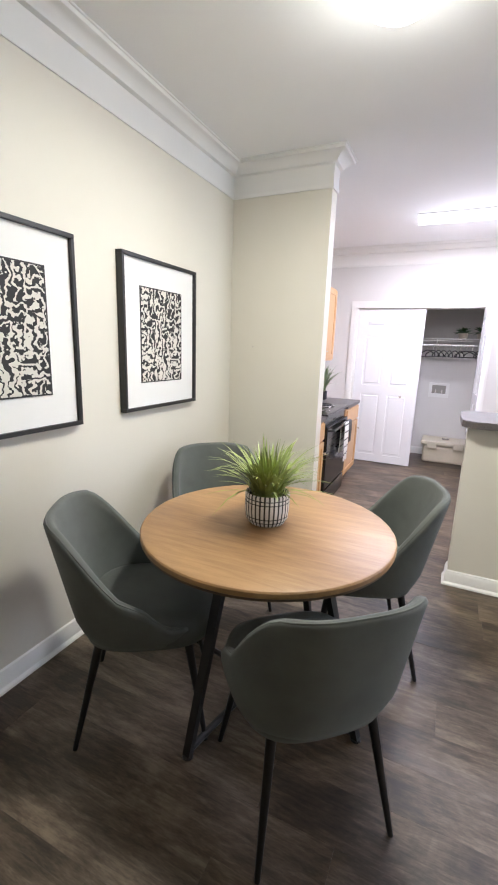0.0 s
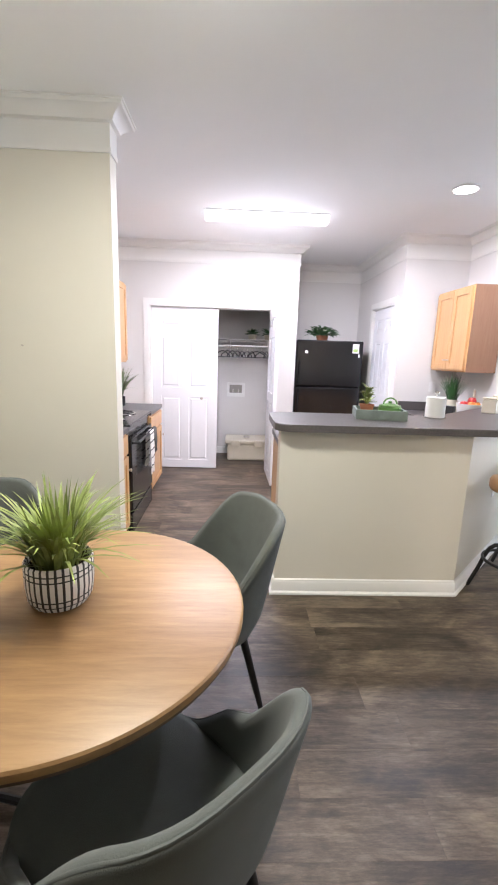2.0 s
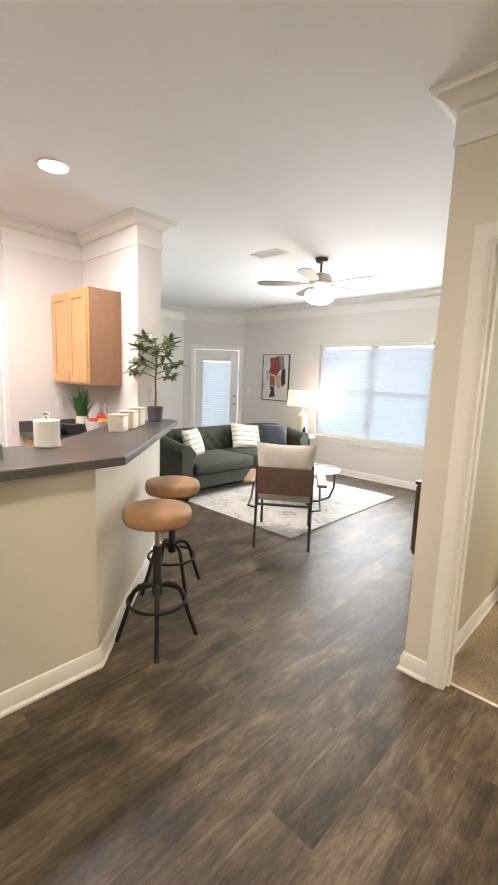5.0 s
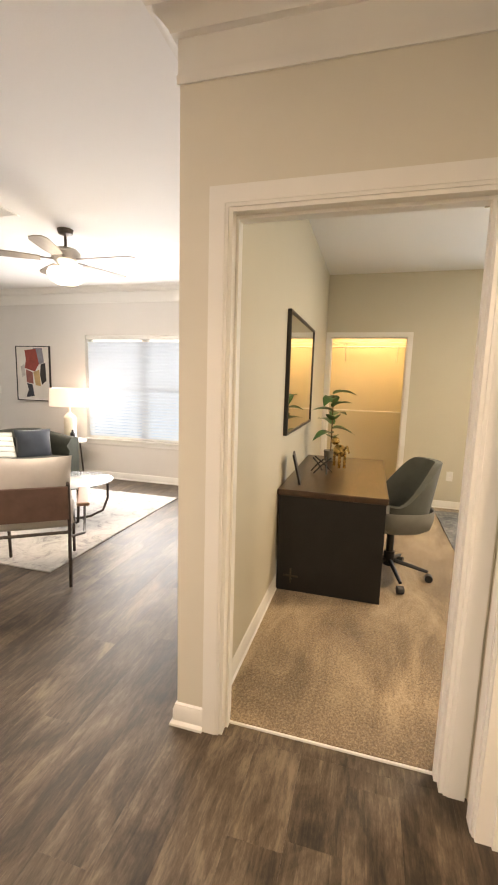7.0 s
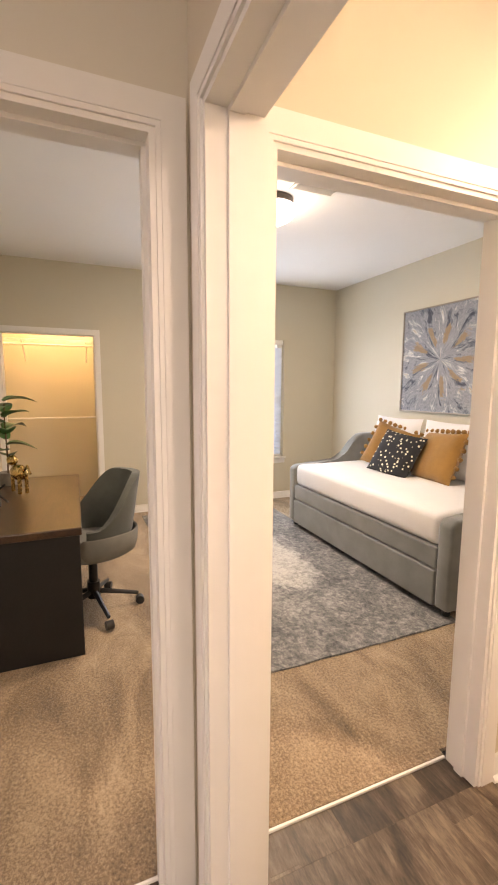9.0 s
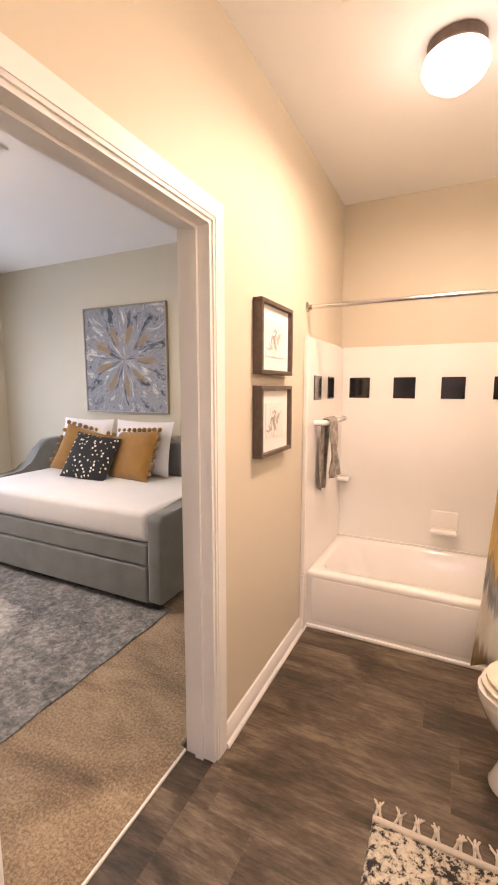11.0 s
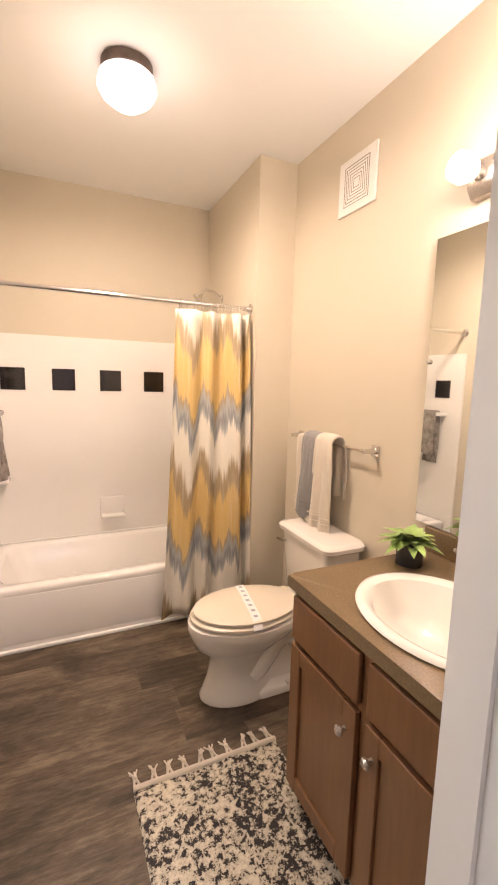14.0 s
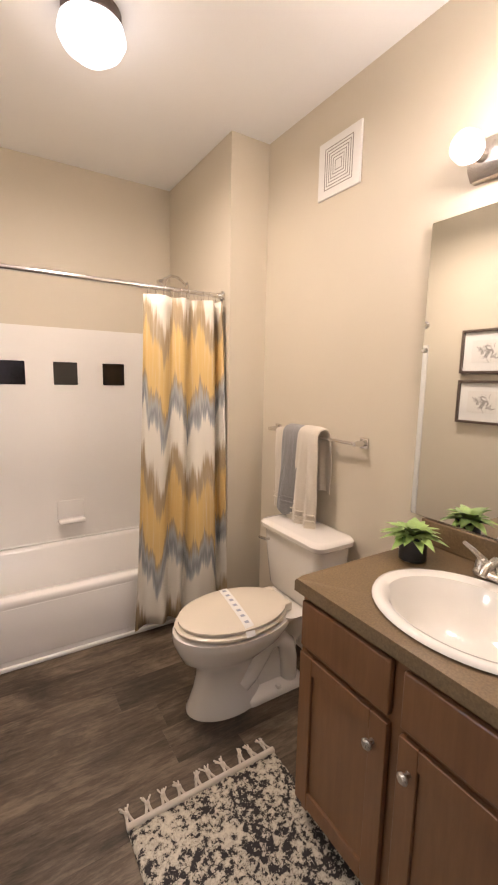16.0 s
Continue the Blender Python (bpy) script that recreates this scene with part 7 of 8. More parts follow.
for y in (-1.645, -1.94):
    bm = B()
    box(bm, 2.276, 2.283, y - 0.072, y + 0.072, 1.405, 1.55, 0.002, 1)
    part("tile", bm, M_TILE, t, "glossy black square tile")
bm = B()
box(bm, 1.47, 1.64, -2.28, -2.20, 0.49, 0.52, 0.014, 3)
box(bm, 1.47, 1.64, -2.28, -2.262, 0.50, 0.64, 0.008, 2)
part("soap_shelf", bm, M_TUB, t, "", 50)
bm = B()
tube(bm, [(2.285, -1.60, 1.27), (2.225, -1.61, 1.27), (2.215, -1.63, 1.27), (2.215, -2.07, 1.27), (2.225, -2.09, 1.27), (2.285, -2.10, 1.27)], 0.017, 10)
part("grab_bar", bm, M_TUB, t, "", 50)
bm = B()
box(bm, 2.20, 2.285, -2.277, -2.16, 0.80, 0.83, 0.012, 3)
part("corner_shelf", bm, M_TUB, t, "", 50)
t = thing("bath_towel", "grey patterned towel on the tub grab bar", "towel", pose(2.215, -1.70, 1.275, 0, 0, 90))
bm = B()
hung_cloth(bm, 0.16, 0.42, 0.34, 0.021, 0.007, 0.03)
part("cloth", bm, M_GREY_PATTERN, t, "", 60)

t = thing("curtain_rod", "chrome shower curtain rod", "rod")
bm = B()
tube(bm, [(2.309, -1.50, 1.925), (0.822, -1.50, 1.925)], 0.0125, 12)
part("rod", bm, M_CHROME, t, "", 40)
for x, d in ((2.309, -1), (0.822, 1)):
    bm = B()
    lathe(bm, [(0.03, 0), (0.03, 0.006), (0.018, 0.014), (0.015, 0.03)], 20)
    part("flange", bm, M_CHROME, t, "", 40, pose(x, -1.50, 1.925, 0, 90 * d, 0))


def ikat(nt):
    tc = nt.nodes.new("ShaderNodeTexCoord")
    uv = nt.nodes.new("ShaderNodeSeparateXYZ")
    nt.links.new(tc.outputs["UV"], uv.inputs[0])
    # zigzag across the width
    k = add(nt, "ShaderNodeMath", operation="MULTIPLY_ADD", inp={1: 3.1, 2: 0.485})
    nt.links.new(uv.outputs["X"], k.inputs[0])
    pp = add(nt, "ShaderNodeMath", operation="PINGPONG", inp={1: 0.5})
    nt.links.new(k.outputs[0], pp.inputs[0])
    total = uv.outputs["Y"]
    for source, weight in ((pp.outputs[0], -0.22), ((4.5, 0.6), 0.42), ((26, 2.5), 0.11), ((90, 7.0), 0.06)):
        if isinstance(source, tuple):
            mp = nt.nodes.new("ShaderNodeMapping")
            mp.inputs["Scale"].default_value = (*source, 1)
            nt.links.new(tc.outputs["UV"], mp.inputs["Vector"])
            source = tex_noise(nt, mp.outputs[0], 1.0, 3, 0.6)
        step = add(nt, "ShaderNodeMath", operation="MULTIPLY_ADD", inp={1: weight})
        nt.links.new(source, step.inputs[0])
        nt.links.new(total, step.inputs[2])
        total = step.outputs[0]
    per = add(nt, "ShaderNodeMath", operation="MULTIPLY_ADD", inp={1: 2.15, 2: -0.68})
    nt.links.new(total, per.inputs[0])
    fr = add(nt, "ShaderNodeMath", operation="FRACT")
    nt.links.new(per.outputs[0], fr.inputs[0])
    cream, gold, tan, grey, dark = (0.74, 0.70, 0.61), (0.64, 0.45, 0.17), (0.36, 0.275, 0.16), (0.36, 0.375, 0.375), (0.235, 0.245, 0.25)
    bands = ramp(nt, fr.outputs[0], [(0.0, cream), (0.15, cream), (0.19, grey), (0.24, dark), (0.30, grey), (0.37, tan), (0.40, gold), (0.68, gold), (0.74, tan), (0.84, tan), (0.92, cream)])
    mp2 = nt.nodes.new("ShaderNodeMapping")
    mp2.inputs["Scale"].default_value = (42, 4.0, 1)
    nt.links.new(tc.outputs["UV"], mp2.inputs["Vector"])
    streak = ramp(nt, tex_noise(nt, mp2.outputs[0], 1.0, 4, 0.65), [(0.50, (0, 0, 0)), (0.72, (0.35, 0.35, 0.35))])
    mx = nt.nodes.new("ShaderNodeMix")
    mx.data_type = "RGBA"
    nt.links.new(streak, mx.inputs[0])
    nt.links.new(bands, mx.inputs[6])
    mx.inputs[7].default_value = (*cream, 1)
    return mx.outputs[2]


M_IKAT = pattern("ikat_curtain_cloth", ikat, 0.85, 0.25, 350)
t = thing("shower_curtain", "cream, mustard and grey ikat shower curtain, drawn aside", "curtain")
bm = B()
uvl = bm.loops.layers.uv.new("uv")
n, k = 120, 30
cols = []
for i in range(n + 1):
    u = i / n
    col = []
    for j in range(k + 1):
        v = j / k
        z = 1.885 - 1.80 * v
        w = 0.44 + 0.13 * v ** 1.3
        x = 0.845 - 0.03 * v + w * (u ** 1.15)
        amp = 0.030 + 0.012 * v
        y = -1.49 + amp * math.sin(u * 26 + 1.6 * math.sin(v * 1.6 + u * 6) + 1.2 * math.sin(u * 11)) * (1.1 - 0.55 * u) + 0.035 * v + 0.008 * math.sin(v * 6 + u * 9)
        col.append(bm.verts.new((x, y, z)))
    cols.append(col)
for i in range(n):
    for j in range(k):
        f = bm.faces.new((cols[i][j], cols[i + 1][j], cols[i + 1][j + 1], cols[i][j + 1]))
        for lp, (a, b) in zip(f.loops, ((i, j), (i + 1, j), (i + 1, j + 1), (i, j + 1))):
            lp[uvl].uv = (a / n, 1 - b / k)
cl = part("cloth", bm, M_IKAT, t, "", 80)
sol = cl.modifiers.new("thick", "SOLIDIFY")
sol.thickness = 0.003
for i in range(10):
    bm = B()
    x = 0.86 + 0.044 * i
    tube(bm, [(x, -1.50 + 0.02 * math.cos(a), 1.912 + 0.027 * math.sin(a)) for a in [2 * math.pi * q / 12 for q in range(13)]], 0.0018, 5)
    part("ring", bm, M_CHROME, t)
t = thing("shower_fixture", "chrome shower head on a bent arm", "shower head", pose(0.822, -2.0, 2.065))
bm = B()
tube(bm, [(0, 0, 0), (0.06, 0, 0.045), (0.11, 0, 0.05), (0.15, 0, 0.025)], 0.009, 10)
part("arm", bm, M_CHROME, t, "", 40)
bm = B()
lathe(bm, [(0.012, 0), (0.016, 0.02), (0.034, 0.05), (0.034, 0.058), (0.028, 0.06)], 22)
part("head", bm, M_CHROME, t, "", 40, pose(0.145, 0, 0.03, 0, 140, 0))
bm = B()
lathe(bm, [(0.028, 0), (0.028, 0.004), (0.014, 0.010)], 20)
part("flange", bm, M_CHROME, t, "", 40, pose(0, 0, 0, 0, 90, 0))

# toilet, facing +x
t = thing("toilet", "white two-piece toilet with almond lid and paper band", "toilet", pose(0.58, -0.84, 0))


def oval(cx, rx, ry, z, n=36, egg=0.0, sq=1.0):
    return [(cx + rx * math.copysign(abs(math.cos(a)) ** sq, math.cos(a)) * (1 + egg * math.cos(a)), ry * math.copysign(abs(math.sin(a)) ** sq, math.sin(a)) * (1 - 0.10 * egg * math.cos(a)), z) for a in [2 * math.pi * i / n for i in range(n)]]


bm = B()
rings = [[bm.verts.new(p) for p in oval(*a)] for a in (
    (0.562, 0.192, 0.120, 0.0), (0.562, 0.193, 0.121, 0.012), (0.562, 0.183, 0.112, 0.03), (0.560, 0.160, 0.096, 0.10), (0.558, 0.148, 0.088, 0.17), (0.553, 0.158, 0.095, 0.215),
    (0.550, 0.225, 0.134, 0.262), (0.530, 0.265, 0.165, 0.305), (0.522, 0.288, 0.182, 0.343), (0.52, 0.294, 0.187, 0.365), (0.52, 0.292, 0.186, 0.385), (0.52, 0.27, 0.165, 0.392))]
ring_faces(bm, rings)
part("bowl", bm, M_PORCELAIN, t, "", 60)
bm = B()
rings = []
for z, hw, x0, x1 in ((0.0, 0.118, 0.17, 0.52), (0.022, 0.118, 0.17, 0.52), (0.034, 0.105, 0.18, 0.50), (0.05, 0.062, 0.20, 0.48), (0.20, 0.055, 0.17, 0.46), (0.30, 0.075, 0.09, 0.44), (0.36, 0.125, 0.05, 0.36), (0.392, 0.150, 0.045, 0.33)):
    rings.append([bm.verts.new(p) for p in rrect(x0, x1, -hw, hw, min(0.05, hw * 0.8), z, 5)])
ring_faces(bm, rings)
part("pedestal", bm, M_PORCELAIN, t, "", 60)
for sy in (-1, 1):
    bm = B()
    tube(bm, [(px, sy * py, pz) for px, py, pz in ((0.52, 0.060, 0.10), (0.475, 0.062, 0.135), (0.425, 0.060, 0.20), (0.375, 0.056, 0.255), (0.315, 0.054, 0.262), (0.268, 0.055, 0.215), (0.252, 0.056, 0.14), (0.25, 0.056, 0.05), (0.25, 0.056, 0.02))], 0.046, 14)
    part("trapway", bm, M_PORCELAIN, t, "moulded curved trapway", 60)
for y in (-0.10, 0.10):
    bm = B()
    lathe(bm, [(0.014, 0), (0.014, 0.008), (0.009, 0.016)], 14, (0.335, y, 0.030))
    part("bolt_cap", bm, M_PORCELAIN, t, "", 50)
bm = B()
rings = []
for z, x0, x1, hw in ((0.392, 0.04, 0.20, 0.17), (0.42, 0.03, 0.215, 0.19), (0.60, 0.02, 0.225, 0.215), (0.705, 0.018, 0.228, 0.22)):
    rings.append([bm.verts.new(p) for p in rrect(x0, x1, -hw, hw, 0.045, z, 4)])
ring_faces(bm, rings)
part("tank", bm, M_PORCELAIN, t, "", 50)
bm = B()
rings = []
for z, g in ((0.706, 0.0), (0.715, 0.012), (0.735, 0.014), (0.746, 0.004), (0.749, -0.02)):
    rings.append([bm.verts.new(p) for p in rrect(0.012 - g * 0.5, 0.236 + g, -0.226 - g, 0.226 + g, 0.05, z, 4)])
ring_faces(bm, rings)
part("tank_lid", bm, M_PORCELAIN, t, "", 40)
bm = B()
tube(bm, [(0.228, -0.16, 0.655), (0.246, -0.16, 0.655), (0.25, -0.215, 0.65)], 0.008, 8)
part("flush_lever", bm, M_CHROME, t, "", 40)
bm = B()
rings = [[bm.verts.new(p) for p in oval(*a)] for a in ((0.53, 0.262, 0.178, 0.394), (0.53, 0.272, 0.186, 0.400), (0.53, 0.272, 0.186, 0.410), (0.53, 0.262, 0.178, 0.416))]
ring_faces(bm, rings)
part("seat", bm, M_SEAT, t, "", 40)
bm = B()
rings = [[bm.verts.new(p) for p in oval(*a)] for a in ((0.525, 0.25, 0.168, 0.418), (0.525, 0.262, 0.178, 0.423), (0.525, 0.262, 0.178, 0.434), (0.525, 0.245, 0.162, 0.442), (0.525, 0.10, 0.07, 0.446))]
ring_faces(bm, rings)
part("lid", bm, M_SEAT, t, "almond lid", 40)
bm = B()
for a in (-0.07, 0.07):
    box(bm, 0.262, 0.305, a - 0.022, a + 0.022, 0.395, 0.437, 0.006, 2)
part("hinge", bm, M_SEAT, t)
band = thing("paper_band", "white printed paper band across the toilet lid", "paper band", pose(1.10, -0.84, 0))
bm = B()
rows = []
for i in range(15):
    s = -1 + 2 * i / 14
    y = 0.192 * s
    z = 0.4485 - 0.010 * abs(s) ** 4 - (0.03 if i in (0, 14) else 0)
    rows.append([bm.verts.new((x + 0.03 * s, y, z)) for x in (-0.022, 0.022)])
for a, b in zip(rows, rows[1:]):
    bm.faces.new((a[0], a[1], b[1], b[0]))
part("paper", bm, M_PAPER, band, "", 60)
for i in range(7):
    s = -0.72 + 0.24 * i
    bm = B()
    box(bm, -0.009 + 0.03 * s, 0.009 + 0.03 * s, 0.192 * s - 0.008, 0.192 * s + 0.008, 0.4475 - 0.010 * abs(s) ** 4, 0.4495 - 0.010 * abs(s) ** 4)
    part("print_mark", bm, mat("blue_grey_ink", (0.35, 0.38, 0.45), 0.8, var=0.05) if i == 0 else bpy.data.materials["blue_grey_ink"], band)

# towel bar over the toilet
t = thing("towel_bar", "chrome towel bar on the bathroom wall", "towel bar")
for y in (-1.25, -0.60):
    bm = B()
    box(bm, 0.581, 0.592, y - 0.024, y + 0.024, 1.165, 1.215, 0.004, 2)
    br = part("bracket", bm, M_CHROME, t)
    bm = B()
    tube(bm, [(0.59, y, 1.19), (0.652, y, 1.19)], 0.015, 12, 0.010)
    part("post", bm, M_CHROME, br, "", 40)
bm = B()
tube(bm, [(0.643, -1.25, 1.19), (0.643, -0.60, 1.19)], 0.008, 10)
part("bar", bm, M_CHROME, t, "", 40)


def plush_towel(label, y, w, front, rear, off, material, taper, folds, seed):
    """A thick towel over the bar: rounded folded edges, soft folds and an uneven hem."""
    t = thing("towel", label, "towel", pose(0.643, y, 1.19, 0, 0, 90), "towels on the bar")
    bm = B()
    n, rings = 26, []
    path = [(-1, 1 - q / 12) for q in range(12)] + [(0, a) for a in (0.3, 0.9, 1.57, 2.2, 2.8)] + [(1, (q + 1) / 10) for q in range(10)]
    r = 0.012 + off
    for side, s in path:
        ring = []
        for i in range(2 * n):
            u = (i if i < n else 2 * n - 1 - i) / (n - 1) * 2 - 1
            skin = (0.011 if i < n else -0.011) * (1 - abs(u) ** 6 * 0.8)
            if side == 0:
                ring.append(bm.verts.new((u * w * taper / 2, -(r + skin) * math.cos(s), (r + skin) * math.sin(s))))
                continue
            drop = front if side < 0 else rear
            wide = taper + (1 - taper) * min(1.0, s * 1.6)
            hem = 1 + 0.03 * math.sin(u * 3 + seed) + 0.02 * noise.noise((u * 3, seed, 0))
            wave = 0.013 * s ** 0.7 * (1 + math.sin(u * folds + seed + 0.8 * s)) + 0.006 * noise.noise((u * 4 + seed, s * 3, 1))
            ring.append(bm.verts.new((u * w * wide / 2 + 0.012 * s * math.sin(seed + s * 2), side * (r + wave) + skin * side, -drop * s * hem)))
        rings.append(ring)
    ring_faces(bm, rings)
    part("cloth", bm, material, t, "", 80)
    bm = B()
    for z in (0.80, 0.86):
        tube(bm, [(u * w * 0.47, -(r + 0.013 * z ** 0.7 * (1 + math.sin(u * folds + seed + 0.8 * z)) + 0.009), -front * z) for u in [q / 10 - 1 for q in range(21)]], 0.005, 6)
    part("hem_band", bm, material, t, "woven hem band", 60)


plush_towel("cream bath towel folded over the bar", -1.03, 0.30, 0.43, 0.38, 0.0, M_TERRY, 0.96, 3.0, 0.4)
plush_towel("grey hand towel over the cream towel", -1.00, 0.17, 0.41, 0.30, 0.026, M_TERRY_GREY, 0.92, 2.5, 1.7)
plush_towel("cream hand towel folded over the bar", -0.875, 0.19, 0.47, 0.28, 0.030, M_TERRY, 0.78, 7.0, 3.1)

# vanity
t = thing("vanity_cabinet", "brown maple vanity cabinet with two doors", "cabinet", pose(1.19, -0.25, 0, 0, 0, 90))
VL = 0.70
bm = B()
box(bm, 0, VL, 0.0, 0.02, 0.09, 0.805)
box(bm, 0, 0.02, 0.02, 0.60, 0.0, 0.805)
box(bm, VL - 0.02, VL, 0.02, 0.60, 0.0, 0.805)
box(bm, 0.02, VL - 0.02, 0.06, 0.08, 0.0, 0.09)
box(bm, 0.02, VL - 0.02, 0.02, 0.60, 0.09, 0.11)
part("body", bm, M_VANITY, t)
bm = B()
for a in ((0, 0.025), (0.345, 0.395), (VL - 0.025, VL)):
    box(bm, *a, -0.004, 0.001, 0.09, 0.805)
for z in ((0.09, 0.115), (0.617, 0.647), (0.79, 0.805)):
    box(bm, 0.025, 0.345, -0.004, 0.001, *z)
    box(bm, 0.395, VL - 0.025, -0.004, 0.001, *z)
part("face_frame", bm, M_VANITY, t)
for x0, x1, kx in ((0.012, 0.352, 0.30), (0.388, VL - 0.01, 0.035)):
    bm = B()
    box(bm, 0, x1 - x0, -0.018, 0, 0, 0.148, 0.005, 2)
    part("drawer_front", bm, M_VANITY, t, "", None, pose(x0, -0.005, 0.642))
    bm = B()
    panel_door(bm, x1 - x0, 0.522, 0.018, 0.055)
    d = part("door", bm, M_VANITY, t, "", None, pose(x0, -0.005, 0.10))
    bm = B()
    lathe(bm, [(0.007, 0), (0.006, 0.012), (0.013, 0.018), (0.0155, 0.024), (0.009, 0.030)], 18)
    part("knob", bm, M_NICKEL, d, "brushed nickel knob", 40, pose(kx, -0.018, 0.445, 90))
t = thing("vanity_counter", "brown speckled laminate vanity top with backsplash", "counter")
bm = B()
c0 = (0.945, 0.138)
R = (0.583, 1.215, -0.275, 0.467)
angles = sorted([2 * math.pi * i / 96 for i in range(96)] + [math.atan2(y - c0[1], x - c0[0]) % (2 * math.pi) for x in R[:2] for y in R[2:]])
outer, lower, hole, lowhole = [], [], [], []
for a in angles:
    ca, sa = math.cos(a), math.sin(a)
    far = min([((R[1] if ca > 0 else R[0]) - c0[0]) / ca if abs(ca) > 1e-6 else 9, ((R[3] if sa > 0 else R[2]) - c0[1]) / sa if abs(sa) > 1e-6 else 9])
    near = 1 / math.sqrt((ca / 0.212) ** 2 + (sa / 0.256) ** 2)
    for lst, r, z in ((outer, far, 0.848), (lower, far, 0.807), (hole, near, 0.848), (lowhole, near, 0.807)):
        lst.append(bm.verts.new((c0[0] + r * ca, c0[1] + r * sa, z)))
ring_faces(bm, [outer, hole, lowhole, lower, outer], True, False)
edges = [e for e in bm.edges if all(abs(v.co.z - 0.848) < 1e-5 and v in outer for v in e.verts)]
bmesh.ops.bevel(bm, geom=edges, offset=0.012, segments=3, profile=0.5, affect="EDGES")
part("worktop", bm, M_COUNTER_B, t, "", 30)
bm = B()
box(bm, 0.582, 0.603, -0.275, 0.467, 0.849, 0.945, 0.005, 2)
part("backsplash", bm, M_COUNTER_B, t)
t = thing("wash_basin", "white oval drop-in basin in the vanity top", "basin", pose(c0[0], c0[1], 0.848))
bm = B()
rings = [[bm.verts.new((1.07 * rx * math.cos(a) + dx, 1.07 * ry * math.sin(a), z)) for a in [2 * math.pi * i / 48 for i in range(48)]] for rx, ry, z, dx in
         ((0.205, 0.252, 0.001, 0), (0.212, 0.260, 0.006, 0), (0.208, 0.256, 0.014, 0), (0.195, 0.243, 0.017, 0), (0.168, 0.214, 0.012, 0.012), (0.156, 0.203, -0.01, 0.012), (0.13, 0.17, -0.08, 0.015), (0.08, 0.10, -0.125, 0.01), (0.025, 0.025, -0.135, 0.0), (0.02, 0.02, -0.15, 0),
          (0.05, 0.06, -0.155, 0), (0.10, 0.13, -0.145, 0.014), (0.155, 0.195, -0.09, 0.016), (0.178, 0.223, -0.02, 0.012), (0.186, 0.23, 0.001, 0.008))]
rings.append(rings[0])
ring_faces(bm, rings, True, False)
part("bowl", bm, M_PORCELAIN, t, "", 50)
bm = B()
lathe(bm, [(0.022, -0.133), (0.022, -0.130), (0.012, -0.129)], 18)
part("drain", bm, M_CHROME, t)
t = thing("faucet", "brushed nickel two-handle basin faucet", "faucet", pose(0.70, 0.085, 0.862))
bm = B()
box(bm, -0.028, 0.028, -0.08, 0.08, 0.0, 0.022, 0.010, 3)
part("base_plate", bm, M_NICKEL, t, "", 50)
bm = B()
tube(bm, [(0, 0, 0.02), (0.01, 0, 0.055), (0.045, 0, 0.075), (0.10, 0, 0.065), (0.115, 0, 0.045)], 0.017, 12, 0.011)
part("spout", bm, M_NICKEL, t, "", 50)
for y in (-0.062, 0.062):
    bm = B()
    lathe(bm, [(0.022, 0), (0.020, 0.02), (0.014, 0.03), (0.008, 0.034)], 18, (0, y, 0.022))
    tube(bm, [(0, y, 0.05), (0.03, y * 1.3, 0.082), (0.055, y * 1.55, 0.105)], 0.010, 10, 0.006)
    part("handle", bm, M_NICKEL, t, "", 50)
t = thing("vanity_plant", "lime green leafy plant in black pot on the vanity", "plant", pose(0.765, -0.185, 0.848))
bm = B()
lathe(bm, [(0.042, 0), (0.046, 0.003), (0.048, 0.088), (0.044, 0.09), (0.042, 0.075)], 30)
part("pot", bm, M_BLACKPLASTIC, t, "black pot", 40)
bm = B()
lathe(bm, [(0.042, 0.065), (0.042, 0.078), (0.01, 0.08)], 20)
part("soil", bm, M_SOIL, t)
bm = B()
r_ = random.Random(61)
for i in range(44):
    a = i * 2.4 + r_.uniform(-0.3, 0.3)
    el = 0.1 + 1.1 * (i / 44) ** 1.3
    leaf(bm, (0.012 * math.cos(a), 0.012 * math.sin(a), 0.078 + 0.018 * i / 44), (math.cos(a), math.sin(a), el), r_.uniform(0.07, 0.115) * (1.05 - 0.4 * i / 44), 0.040, bend=0.35)
part("leaves", bm, M_LEAF_LIME, t, "", 60)
t = thing("bath_mirror", "large frameless mirror over the vanity", "mirror")
bm = B()
box(bm, 0.0, 0.006, -0.795, 0.0, 0.95, 2.03, 0.0015, 1)
part("mirror_glass", bm, M_MIRROR, t, "", None, pose(0.581, 0.465, 0, 0, 0, 0.8))
bm = B()
lathe(bm, [(0.010, 0), (0.010, 0.008), (0.006, 0.012)], 14)
part("clip", bm, M_CHROME, t, "", 40, pose(0.597, -0.322, 1.58, 0, 90, 0))
t = thing("vanity_light_bar", "nickel vanity light bar with white globe bulbs", "wall light", pose(0.58, 0.10, 2.17))
bm = B()
plate(bm, [(0, -0.06), (0.03, -0.06), (0.05, -0.035), (0.06, 0.0), (0.05, 0.035), (0.03, 0.06), (0, 0.06)], -0.29, 0.33, Matrix(((1, 0, 0, 0), (0, 0, 1, 0), (0, 1, 0, 0), (0, 0, 0, 1))))
part("bar", bm, M_NICKEL, t, "", 40)
M_BULB = glow("vanity_bulb_glow", (1.0, 0.93, 0.90), 4)
